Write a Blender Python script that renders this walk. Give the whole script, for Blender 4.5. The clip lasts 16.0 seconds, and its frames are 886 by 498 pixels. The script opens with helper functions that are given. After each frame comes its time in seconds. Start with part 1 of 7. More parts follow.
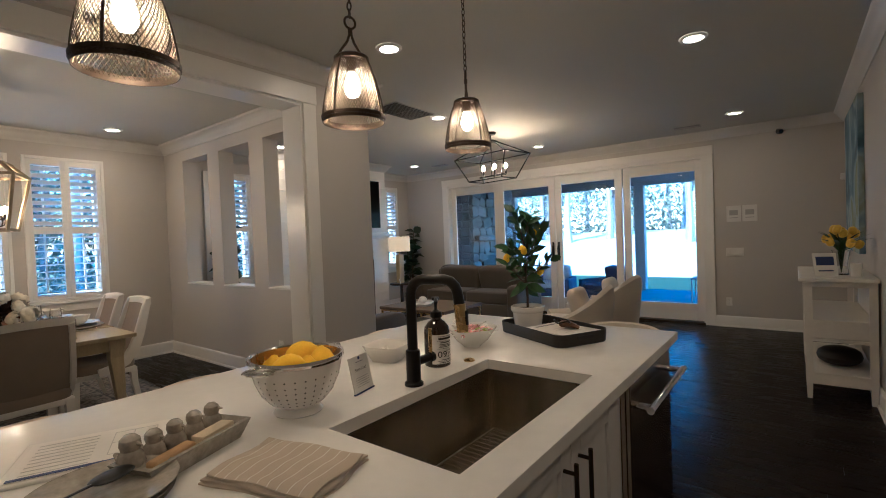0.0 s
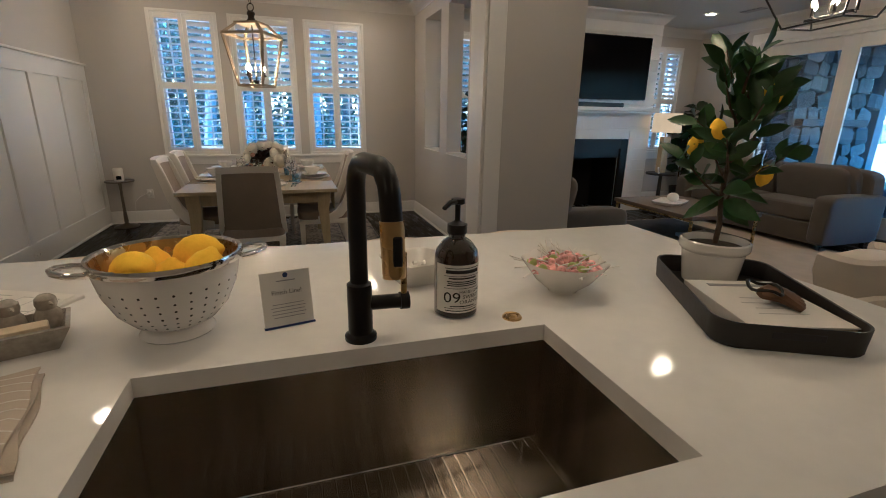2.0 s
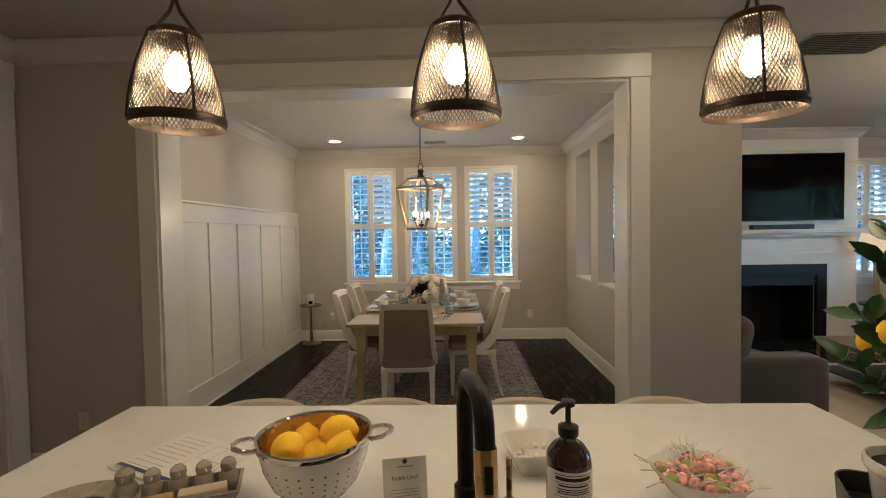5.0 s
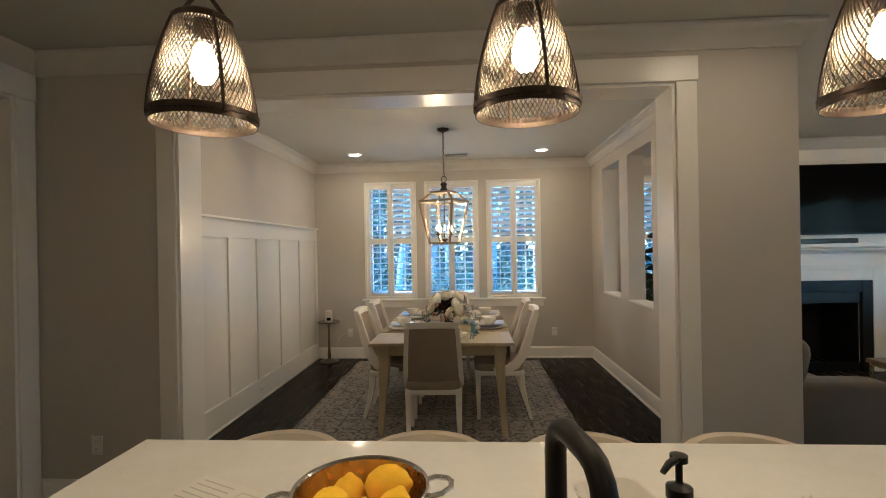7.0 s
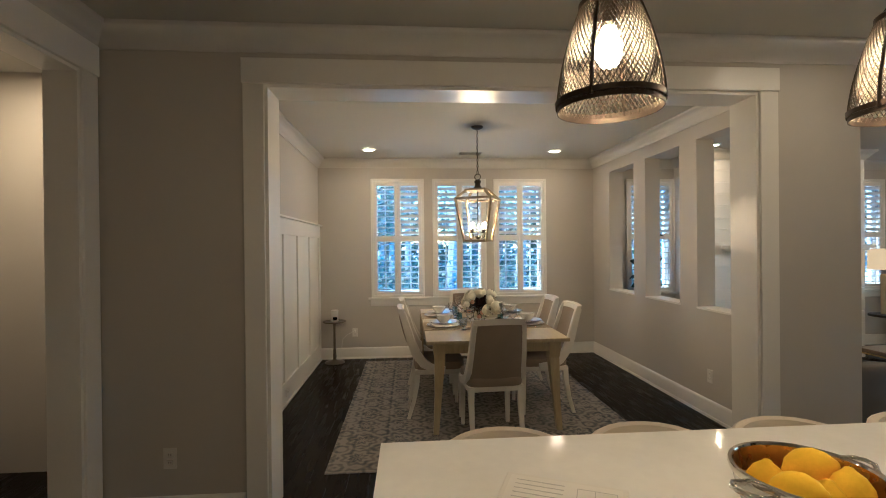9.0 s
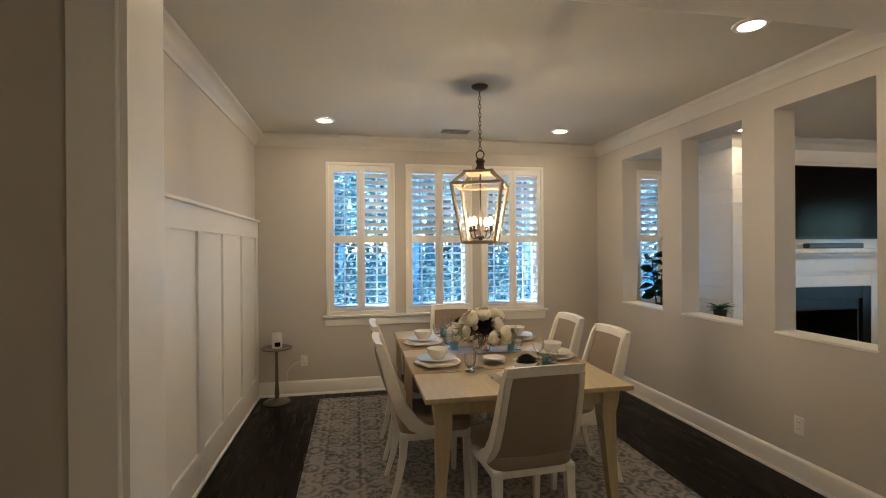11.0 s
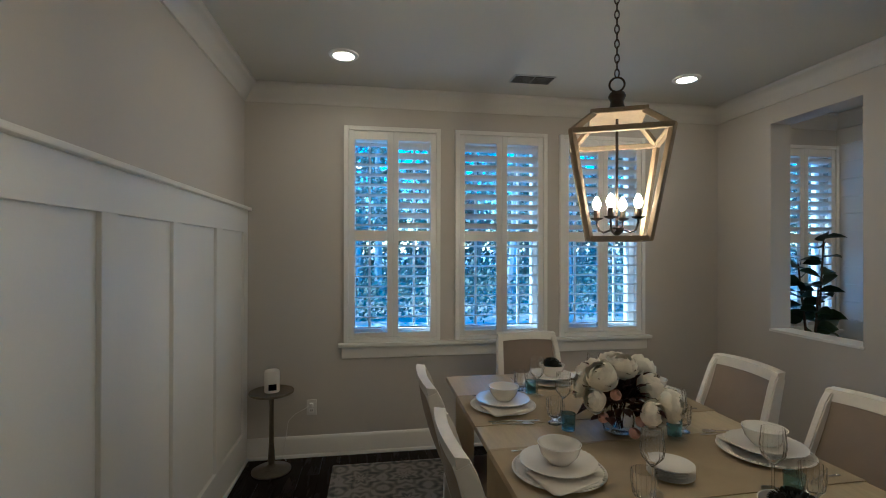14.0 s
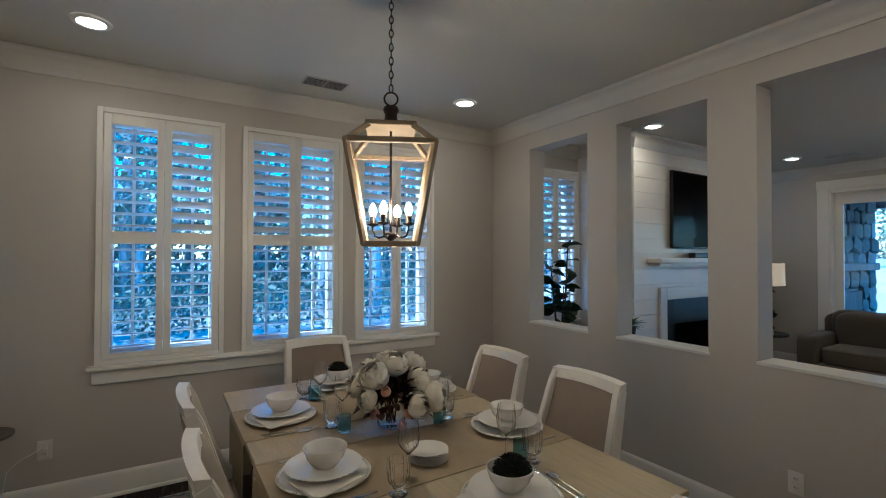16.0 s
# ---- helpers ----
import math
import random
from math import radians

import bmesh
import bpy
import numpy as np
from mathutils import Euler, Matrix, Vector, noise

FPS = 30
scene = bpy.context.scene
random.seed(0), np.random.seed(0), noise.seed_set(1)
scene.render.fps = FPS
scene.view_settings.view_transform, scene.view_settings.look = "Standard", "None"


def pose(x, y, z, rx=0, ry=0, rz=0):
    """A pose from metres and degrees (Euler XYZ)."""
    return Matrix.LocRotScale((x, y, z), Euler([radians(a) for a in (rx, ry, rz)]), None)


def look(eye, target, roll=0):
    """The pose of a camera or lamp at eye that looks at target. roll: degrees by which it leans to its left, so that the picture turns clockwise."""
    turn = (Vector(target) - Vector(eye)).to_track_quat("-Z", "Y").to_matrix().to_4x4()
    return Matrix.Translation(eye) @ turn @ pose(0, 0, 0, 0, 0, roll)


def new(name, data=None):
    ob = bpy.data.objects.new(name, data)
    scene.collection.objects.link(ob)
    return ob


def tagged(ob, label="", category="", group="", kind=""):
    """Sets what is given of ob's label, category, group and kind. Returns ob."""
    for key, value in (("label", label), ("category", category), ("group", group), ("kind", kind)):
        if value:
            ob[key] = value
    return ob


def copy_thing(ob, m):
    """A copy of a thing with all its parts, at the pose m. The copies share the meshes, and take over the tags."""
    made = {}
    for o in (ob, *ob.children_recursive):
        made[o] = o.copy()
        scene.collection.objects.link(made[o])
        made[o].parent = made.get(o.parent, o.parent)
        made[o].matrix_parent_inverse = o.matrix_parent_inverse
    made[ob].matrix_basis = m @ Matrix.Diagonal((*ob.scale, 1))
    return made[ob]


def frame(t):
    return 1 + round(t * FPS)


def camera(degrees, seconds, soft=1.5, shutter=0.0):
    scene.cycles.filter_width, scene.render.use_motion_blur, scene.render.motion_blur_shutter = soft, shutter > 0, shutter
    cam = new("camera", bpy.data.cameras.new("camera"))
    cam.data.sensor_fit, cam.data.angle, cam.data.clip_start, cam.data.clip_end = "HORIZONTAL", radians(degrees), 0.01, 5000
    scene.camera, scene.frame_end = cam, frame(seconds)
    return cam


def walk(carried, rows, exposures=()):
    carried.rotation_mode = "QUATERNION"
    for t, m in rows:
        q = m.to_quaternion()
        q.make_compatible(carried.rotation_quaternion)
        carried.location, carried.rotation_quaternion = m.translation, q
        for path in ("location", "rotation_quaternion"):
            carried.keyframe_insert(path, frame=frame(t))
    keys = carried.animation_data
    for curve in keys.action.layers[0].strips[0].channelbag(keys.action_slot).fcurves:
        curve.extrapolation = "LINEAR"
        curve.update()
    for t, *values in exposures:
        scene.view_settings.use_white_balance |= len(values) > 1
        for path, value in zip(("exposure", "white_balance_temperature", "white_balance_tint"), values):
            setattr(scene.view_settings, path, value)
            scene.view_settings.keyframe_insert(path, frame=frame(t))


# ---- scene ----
# ---- camera and walk ----
cam = camera(88.1, 16.0, 1.0)
PATH = [
    (0, (-0.042, -0.020, 1.386), (1.543, 1.200, 1.338), -2.2),
    (0.5, (0.268, 0.032, 1.383), (1.688, 1.435, 1.282), -1.2),
    (1, (0.597, 0.093, 1.369), (1.781, 1.683, 1.106), 0.2),
    (1.5, (0.804, 0.106, 1.357), (1.712, 1.835, 0.928), 1.4),
    (2, (0.938, 0.144, 1.332), (1.527, 1.973, 0.779), 1.0),
    (2.5, (1.015, 0.086, 1.373), (1.415, 1.989, 0.905), 0.2),
    (3, (1.032, 0.058, 1.459), (1.299, 2.011, 1.118), -0.2),
    (3.5, (1.044, 0.056, 1.517), (1.201, 2.038, 1.298), -0.7),
    (4, (1.012, 0.074, 1.54), (1.081, 2.067, 1.388), -0.9),
    (4.5, (1.026, 0.068, 1.524), (1.017, 2.065, 1.422), -0.9),
    (7, (0.91, 0.236, 1.522), (0.792, 2.232, 1.521), -1.0),
    (7.5, (0.704, 0.297, 1.519), (0.633, 2.296, 1.537), -1.1),
    (8, (0.462, 0.232, 1.517), (0.477, 2.232, 1.519), -1.0),
    (8.5, (0.183, 0.209, 1.518), (0.269, 2.207, 1.509), -0.6),
    (9.2, (-0.12, 0.32, 1.512), (0.06, 2.312, 1.507), -0.6),
    (9.8, (-0.238, 0.67, 1.512), (0.055, 2.65, 1.51), -0.5),
    (10.3, (-0.25, 1.065, 1.515), (0.09, 3.035, 1.514), -0.5),
    (10.8, (-0.255, 1.443, 1.518), (0.108, 3.41, 1.517), -0.4),
    (11, (-0.26, 1.591, 1.531), (0.115, 3.555, 1.53), -0.4),
    (11.5, (-0.261, 1.934, 1.501), (0.089, 3.903, 1.511), -0.6),
    (12, (-0.261, 2.225, 1.475), (0.045, 4.202, 1.472), -0.5),
    (12.5, (-0.324, 2.428, 1.468), (-0.096, 4.414, 1.448), -0.3),
    (13, (-0.379, 2.679, 1.468), (-0.177, 4.669, 1.448), -0.3),
    (13.5, (-0.36, 2.898, 1.497), (-0.148, 4.886, 1.484), -0.2),
    (14, (-0.367, 3.096, 1.529), (-0.056, 5.072, 1.535), 0.1),
    (14.5, (-0.394, 3.163, 1.532), (0.102, 5.101, 1.547), 0.0),
    (15, (-0.349, 3.146, 1.519), (0.37, 5.012, 1.54), 0.1),
    (15.5, (-0.282, 3.073, 1.521), (0.591, 4.873, 1.548), -0.0),
    (16, (-0.216, 3.022, 1.527), (0.832, 4.726, 1.556), 0.1),
]
EXPOSURES = [(0, 3.24, 4230, 2), (1.5, 3.02, 4190, 1), (2.3, 3.16, 4290, -1), (3, 3.3, 4400, -4), (4.5, 3.36, 4410, -4), (8.5, 3.4, 4420, -4), (11, 3.4, 4560, -3), (12, 3.16, 4380, -4), (13, 2.8, 4150, -7), (14.5, 2.46, 3900, -6), (16, 2.6, 3890, -4)]
walk(cam, [(t, look(eye, target, roll)) for t, eye, target, roll in PATH], EXPOSURES)

# ---- world and sun ----
world = bpy.data.worlds.new("sky")
scene.world = world
world.use_nodes = True
wn = world.node_tree
sky = wn.nodes.new("ShaderNodeTexSky")
sky.sky_type, sky.sun_disc = "NISHITA", False
sky.sun_elevation, sky.sun_rotation = radians(49), radians(284)
sky.air_density, sky.dust_density, sky.ozone_density = 1.2, 0.4, 4.0
deep = wn.nodes.new("ShaderNodeHueSaturation")
deep.inputs["Saturation"].default_value = 1.5
wn.links.new(sky.outputs["Color"], deep.inputs["Color"])
wn.links.new(deep.outputs["Color"], wn.nodes["Background"].inputs["Color"])
wn.nodes["Background"].inputs["Strength"].default_value = 0.15
sun_data = bpy.data.lights.new("sun", "SUN")
sun_data.energy, sun_data.angle, sun_data.color = 1.7, radians(0.5), (1.0, 0.95, 0.88)
sun = new("sun", sun_data)
sun.matrix_world = look((-20, 5, 23.7), (0, 0, 0))

WARM = (1.0, 0.57, 0.25)
DOWN_W = 1.1


def downlight(x, y, watts=1.0, z=2.74):
    d = bpy.data.lights.new("downlight_lamp", "AREA")
    d.shape, d.size, d.energy, d.color = "DISK", 0.12, DOWN_W * watts, WARM
    ob = new("downlight_lamp", d)
    ob.location = (x, y, z - 0.025)
    return ob


# ---- materials ----
def material(name, col, rough=0.5, metal=0.0, var=0.06, scale=6.0, bump=0.0, bscale=80.0, trans=0.0, emit=None, power=0.0, ior=1.45, coat=0.0, rand=0.0, sheen=0.0, stretch=None, rvar=0.08, spec=0.5):
    """Principled surface: base colour with broad and fine variation, uneven gloss and fine relief."""
    m = bpy.data.materials.new(name)
    m.use_nodes = True
    nt = m.node_tree
    b = nt.nodes["Principled BSDF"]
    b.inputs["Metallic"].default_value = metal
    b.inputs["Transmission Weight"].default_value = trans
    b.inputs["IOR"].default_value = ior
    b.inputs["Coat Weight"].default_value = coat
    b.inputs["Sheen Weight"].default_value = sheen
    b.inputs["Specular IOR Level"].default_value = spec
    tc = nt.nodes.new("ShaderNodeTexCoord")
    src = tc.outputs["Object"]
    if stretch:
        mp = nt.nodes.new("ShaderNodeMapping")
        mp.inputs["Scale"].default_value = stretch
        nt.links.new(src, mp.inputs["Vector"])
        src = mp.outputs["Vector"]
    n1 = nt.nodes.new("ShaderNodeTexNoise")
    n1.inputs["Scale"].default_value, n1.inputs["Detail"].default_value = scale, 5
    n2 = nt.nodes.new("ShaderNodeTexNoise")
    n2.inputs["Scale"].default_value, n2.inputs["Detail"].default_value = bscale, 3
    nt.links.new(src, n1.inputs["Vector"])
    nt.links.new(src, n2.inputs["Vector"])
    mx = nt.nodes.new("ShaderNodeMix")
    mx.data_type = "RGBA"
    mx.inputs[6].default_value = (*[c * (1 - var) for c in col], 1)
    mx.inputs[7].default_value = (*[min(1, c * (1 + var)) for c in col], 1)
    ad = nt.nodes.new("ShaderNodeMath")
    ad.operation = "MULTIPLY_ADD"
    ad.inputs[1].default_value = 0.35
    nt.links.new(n2.outputs["Fac"], ad.inputs[0])
    ml = nt.nodes.new("ShaderNodeMath")
    ml.operation = "MULTIPLY"
    ml.inputs[1].default_value = 0.65
    nt.links.new(n1.outputs["Fac"], ml.inputs[0])
    nt.links.new(ml.outputs[0], ad.inputs[2])
    rp = nt.nodes.new("ShaderNodeMapRange")
    rp.inputs["From Min"].default_value, rp.inputs["From Max"].default_value = 0.3, 0.7
    nt.links.new(ad.outputs[0], rp.inputs["Value"])
    nt.links.new(rp.outputs["Result"], mx.inputs["Factor"])
    out = mx.outputs[2]
    if rand:
        oi = nt.nodes.new("ShaderNodeObjectInfo")
        ge = nt.nodes.new("ShaderNodeNewGeometry")
        sm = nt.nodes.new("ShaderNodeMath")
        sm.operation = "ADD"
        nt.links.new(oi.outputs["Random"], sm.inputs[0])
        nt.links.new(ge.outputs["Random Per Island"], sm.inputs[1])
        fr = nt.nodes.new("ShaderNodeMath")
        fr.operation = "FRACT"
        nt.links.new(sm.outputs[0], fr.inputs[0])
        mr = nt.nodes.new("ShaderNodeMapRange")
        mr.inputs["To Min"].default_value, mr.inputs["To Max"].default_value = 1 - rand, 1 + rand
        nt.links.new(fr.outputs[0], mr.inputs["Value"])
        hs = nt.nodes.new("ShaderNodeHueSaturation")
        nt.links.new(mr.outputs["Result"], hs.inputs["Value"])
        nt.links.new(out, hs.inputs["Color"])
        out = hs.outputs["Color"]
    nt.links.new(out, b.inputs["Base Color"])
    rr = nt.nodes.new("ShaderNodeMapRange")
    rr.inputs["To Min"].default_value, rr.inputs["To Max"].default_value = max(0, rough - rvar), min(1, rough + rvar)
    nt.links.new(n1.outputs["Fac"], rr.inputs["Value"])
    nt.links.new(rr.outputs["Result"], b.inputs["Roughness"])
    if bump:
        bp = nt.nodes.new("ShaderNodeBump")
        bp.inputs["Strength"].default_value, bp.inputs["Distance"].default_value = bump, 0.002
        nt.links.new(n2.outputs["Fac"], bp.inputs["Height"])
        nt.links.new(bp.outputs["Normal"], b.inputs["Normal"])
    if emit:
        b.inputs["Emission Color"].default_value = (*emit, 1)
        b.inputs["Emission Strength"].default_value = power
    return m


WALL = material("greige_wall_paint", (0.50, 0.47, 0.43), 0.6, var=0.03, scale=1.5, bump=0.08, bscale=220)
CEIL = material("ceiling_paint", (0.52, 0.512, 0.465), 0.75, var=0.03, scale=1.2, bump=0.08, bscale=200)
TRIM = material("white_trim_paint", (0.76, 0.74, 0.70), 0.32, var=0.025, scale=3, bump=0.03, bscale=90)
# Trim white darkened by hand, so the crown reads as lit only indirectly.
SHADEDTRIM = material("crown_paint", (0.60, 0.58, 0.54), 0.45, var=0.03, scale=3, bump=0.03, bscale=90)
WAINS = material("white_panel_paint", (0.70, 0.69, 0.66), 0.4, var=0.025, scale=2, bump=0.04, bscale=120)
FLOOR = material("dark_stained_oak", (0.0095, 0.007, 0.006), 0.27, var=0.3, scale=3, bump=0.03, bscale=30, rand=0.12, stretch=(8, 1, 8), rvar=0.04, spec=0.3, ior=1.2)
QUARTZ = material("white_quartz", (0.83, 0.82, 0.795), 0.08, var=0.05, scale=5, bump=0.0, bscale=30, rvar=0.05)
CABWHITE = material("white_cabinet_paint", (0.74, 0.73, 0.71), 0.35, var=0.02)
# Tall light and dark streaks in the colour imitate lamp reflections on the basin.
STEEL = material("brushed_steel", (0.43, 0.385, 0.325), 0.22, 1.0, var=0.18, scale=9, rvar=0.09, stretch=(2.5, 2.5, 0.12))
STEEL.node_tree.nodes["Principled BSDF"].inputs["Anisotropic"].default_value = 0.92
STEEL.node_tree.nodes["Principled BSDF"].inputs["Anisotropic Rotation"].default_value = 0.25
CHROME = material("polished_steel", (0.75, 0.72, 0.68), 0.1, 1.0, var=0.03)
BLACKSTEEL = material("brushed_steel", (0.44, 0.385, 0.32), 0.2, 1.0, var=0.05, scale=2, rvar=0.03, stretch=(0.5, 0.5, 10))
BLACKMETAL = material("matte_black_metal", (0.009, 0.0085, 0.008), 0.36, 0.0, var=0.15, spec=0.3)
BRONZE = material("dark_bronze_metal", (0.055, 0.042, 0.032), 0.42, 0.85, var=0.2, scale=30)
GOLD = material("brushed_brass", (0.55, 0.38, 0.15), 0.28, 1.0, var=0.08, scale=40)
MESH = material("blackened_wire", (0.075, 0.062, 0.045), 0.42, 0.75, var=0.15, scale=40)
WHITEWOOD = material("white_painted_wood", (0.72, 0.69, 0.63), 0.42, var=0.05, scale=12, bump=0.08, bscale=60)
OAK = material("pale_oak_wood", (0.43, 0.36, 0.22), 0.38, var=0.16, scale=5, bump=0.1, bscale=40, stretch=(9, 1, 1))
LANTERNWOOD = material("weathered_gold_wood", (0.27, 0.215, 0.135), 0.45, var=0.2, scale=14, bump=0.1, bscale=90)
TAUPE = material("taupe_linen", (0.26, 0.21, 0.165), 0.85, var=0.08, scale=10, bump=0.3, bscale=500, sheen=0.2)
GREYFAB = material("grey_sofa_fabric", (0.085, 0.072, 0.061), 0.9, var=0.1, scale=7, bump=0.3, bscale=400, sheen=0.2)
CREAMFAB = material("cream_upholstery", (0.62, 0.55, 0.45), 0.85, var=0.05, scale=6, bump=0.25, bscale=400, sheen=0.15)
TOWEL = material("striped_towel_linen", (0.50, 0.435, 0.35), 0.9, var=0.08, scale=14, bump=0.4, bscale=500)
PEWTER = material("aged_pewter_metal", (0.20, 0.175, 0.145), 0.36, 0.9, var=0.2, scale=25)
FAINT = material("pale_grey_ink", (0.52, 0.51, 0.50), 0.7)
LINEN = material("natural_linen_cloth", (0.36, 0.295, 0.185), 0.9, var=0.1, scale=12, bump=0.35, bscale=450)
NAPKIN = material("white_linen_napkin", (0.68, 0.65, 0.60), 0.9, var=0.05, bump=0.3, bscale=400)
CERAMIC = material("white_glazed_ceramic", (0.80, 0.78, 0.74), 0.12, var=0.02, coat=0.4)
ENAMEL = material("white_enamel", (0.80, 0.78, 0.75), 0.2, var=0.03, coat=0.3)
STONEWARE = material("glazed_grey_stoneware", (0.36, 0.33, 0.28), 0.22, var=0.3, scale=35, coat=0.5)
GLASS = material("clear_glass", (1, 1, 1), 0.01, trans=1.0, var=0.0, rvar=0.0)
BLUEGLASS = material("blue_glass", (0.50, 0.72, 0.78), 0.02, trans=1.0, var=0.05, rvar=0.0)
AMBER = material("dark_amber_glass", (0.022, 0.009, 0.004), 0.06, var=0.1, coat=0.8, rvar=0.02)
LEMON = material("lemon_peel", (0.93, 0.59, 0.0), 0.5, spec=0.06, var=0.08, scale=20, bump=0.35, bscale=140)
LEAF = material("dark_green_leaf", (0.030, 0.075, 0.018), 0.36, var=0.3, scale=20, rand=0.35)
FIGLEAF = material("fiddle_leaf", (0.012, 0.03, 0.010), 0.45, var=0.3, scale=10, rand=0.3)
BARK = material("brown_bark", (0.07, 0.045, 0.03), 0.85, var=0.3, scale=30, bump=0.5, bscale=120)
SOIL = material("potting_soil", (0.03, 0.022, 0.015), 0.95, var=0.4, scale=60, bump=0.8, bscale=200)
PETAL = material("ivory_petal", (0.90, 0.85, 0.72), 0.7, var=0.1, scale=15, rand=0.08)
BLUSH = material("blush_petal", (0.66, 0.38, 0.27), 0.7, var=0.15, scale=15)
BURGUNDY = material("dark_burgundy_leaf", (0.045, 0.018, 0.014), 0.7, var=0.3, rand=0.3)
BLACKPOM = material("black_moss", (0.006, 0.009, 0.006), 0.95, var=0.4, scale=60, bump=1.0, bscale=200)
BLACKWOOD = material("black_stained_wood", (0.016, 0.014, 0.013), 0.5, var=0.25, scale=10, bump=0.25, bscale=60)
PAPER = material("white_paper", (0.75, 0.73, 0.69), 0.7, var=0.03)
INK = material("dark_ink", (0.02, 0.02, 0.025), 0.7)
INKGREY = material("grey_ink", (0.28, 0.28, 0.30), 0.7)
NAVY = material("navy_ink", (0.03, 0.05, 0.16), 0.6)
SCREEN = material("dark_screen", (0.004, 0.004, 0.005), 0.14, var=0.05, rvar=0.02, spec=0.2, ior=1.15)
SOOT = material("black_firebox", (0.006, 0.006, 0.006), 0.6, var=0.3)
SLATE = material("black_slate_surround", (0.012, 0.012, 0.013), 0.4, var=0.25, scale=8, spec=0.2)
PLASTIC = material("white_plastic", (0.70, 0.68, 0.64), 0.4, var=0.02)
VENTMAT = material("painted_vent_metal", (0.40, 0.39, 0.37), 0.45, var=0.05)
VENTSHADE = material("vent_shadow_metal", (0.05, 0.05, 0.05), 0.6)
PINK = material("pink_candy_wrapper", (0.72, 0.36, 0.34), 0.3, var=0.5, scale=110, rand=0.25)
GREENCANDY = material("green_candy_wrapper", (0.40, 0.45, 0.12), 0.3, var=0.2, scale=60)
SUEDE = material("tan_leather", (0.14, 0.075, 0.035), 0.6, var=0.2, scale=20)
WAX = material("pale_soap", (0.62, 0.52, 0.36), 0.5, var=0.08)
TANWOOD = material("tan_wood_block", (0.42, 0.27, 0.12), 0.55, var=0.15, stretch=(1, 8, 8))
SHADE = material("linen_lamp_shade", (0.24, 0.19, 0.13), 0.8, var=0.05, emit=(1.0, 0.57, 0.25), power=0.08)
GLOW = material("lit_lens", (0.9, 0.9, 0.85), 0.5, emit=(1.0, 0.66, 0.37), power=5.5)
BULB = material("lit_bulb_glass", (0.9, 0.9, 0.85), 0.3, emit=(1.0, 0.57, 0.25), power=29.0)
CHANDELIERBULB = material("lit_chandelier_bulb_glass", (0.9, 0.9, 0.85), 0.3, emit=(1.0, 0.57, 0.25), power=60.0)
CANDLEBULB = material("lit_candle_bulb_glass", (0.9, 0.9, 0.85), 0.3, emit=(1.0, 0.57, 0.25), power=78.0)
LAMPBULB = material("shaded_bulb_glass", (0.9, 0.9, 0.85), 0.3, emit=(1.0, 0.57, 0.25), power=4.0)
CANDLE = material("ivory_candle_sleeve", (0.70, 0.62, 0.48), 0.6)
GRASS = material("lawn_grass", (0.014, 0.036, 0.008), 0.9, var=0.4, scale=12, bump=0.6, bscale=90)
DIRT = material("pale_straw_ground", (0.42, 0.38, 0.32), 0.95, var=0.2, scale=0.8, bump=0.6, bscale=20)
LITTER = material("leaf_litter", (0.36, 0.31, 0.24), 0.95, var=0.35, scale=1.5, bump=0.6, bscale=25)
PORCHWOOD = material("porch_boards", (0.22, 0.22, 0.22), 0.6, var=0.06)
CONCRETE = material("porch_concrete", (0.11, 0.11, 0.11), 0.7, var=0.1, scale=3, bump=0.2)
EXTSIDING = material("exterior_siding", (0.30, 0.30, 0.30), 0.7, var=0.06)
FIELDSTONE = material("grey_field_stone", (0.15, 0.145, 0.135), 0.85, var=0.3, scale=5, bump=0.6, bscale=40, rand=0.35)
MORTAR = material("stone_mortar", (0.20, 0.19, 0.18), 0.95, var=0.15)
TRUNK = material("pale_tree_bark", (0.34, 0.31, 0.28), 0.9, var=0.3, scale=4, bump=0.7, bscale=30, rand=0.3)
CROWN = material("woodland_foliage", (0.115, 0.125, 0.075), 0.7, var=0.3, scale=2, rand=0.5)
NAVYFAB = material("navy_outdoor_cushion", (0.05, 0.07, 0.12), 0.9, var=0.1)
BLUEFAB = material("pale_blue_pillow", (0.40, 0.45, 0.50), 0.9, var=0.1)
CREAMRUG = material("cream_wool_rug", (0.46, 0.40, 0.32), 0.95, var=0.1, scale=5, bump=0.6, bscale=300)
YELLOW = material("yellow_petal", (0.75, 0.50, 0.04), 0.6, var=0.15)


def painting_material():
    m = material("abstract_painting", (0.2, 0.25, 0.3), 0.6)
    nt = m.node_tree
    b = nt.nodes["Principled BSDF"]
    tc = nt.nodes.new("ShaderNodeTexCoord")
    n = nt.nodes.new("ShaderNodeTexNoise")
    n.inputs["Scale"].default_value, n.inputs["Detail"].default_value, n.inputs["Distortion"].default_value = 1.6, 6, 0.8
    r = nt.nodes.new("ShaderNodeValToRGB")
    e = r.color_ramp.elements
    e[0].position, e[0].color = 0.32, (0.02, 0.05, 0.08, 1)
    e[1].position, e[1].color = 0.72, (0.55, 0.52, 0.45, 1)
    for p, c in ((0.45, (0.10, 0.18, 0.24, 1)), (0.55, (0.30, 0.38, 0.42, 1)), (0.63, (0.22, 0.24, 0.10, 1))):
        k = e.new(p)
        k.color = c
    nt.links.new(tc.outputs["Object"], n.inputs["Vector"])
    nt.links.new(n.outputs["Fac"], r.inputs["Fac"])
    nt.links.new(r.outputs["Color"], b.inputs["Base Color"])
    return m


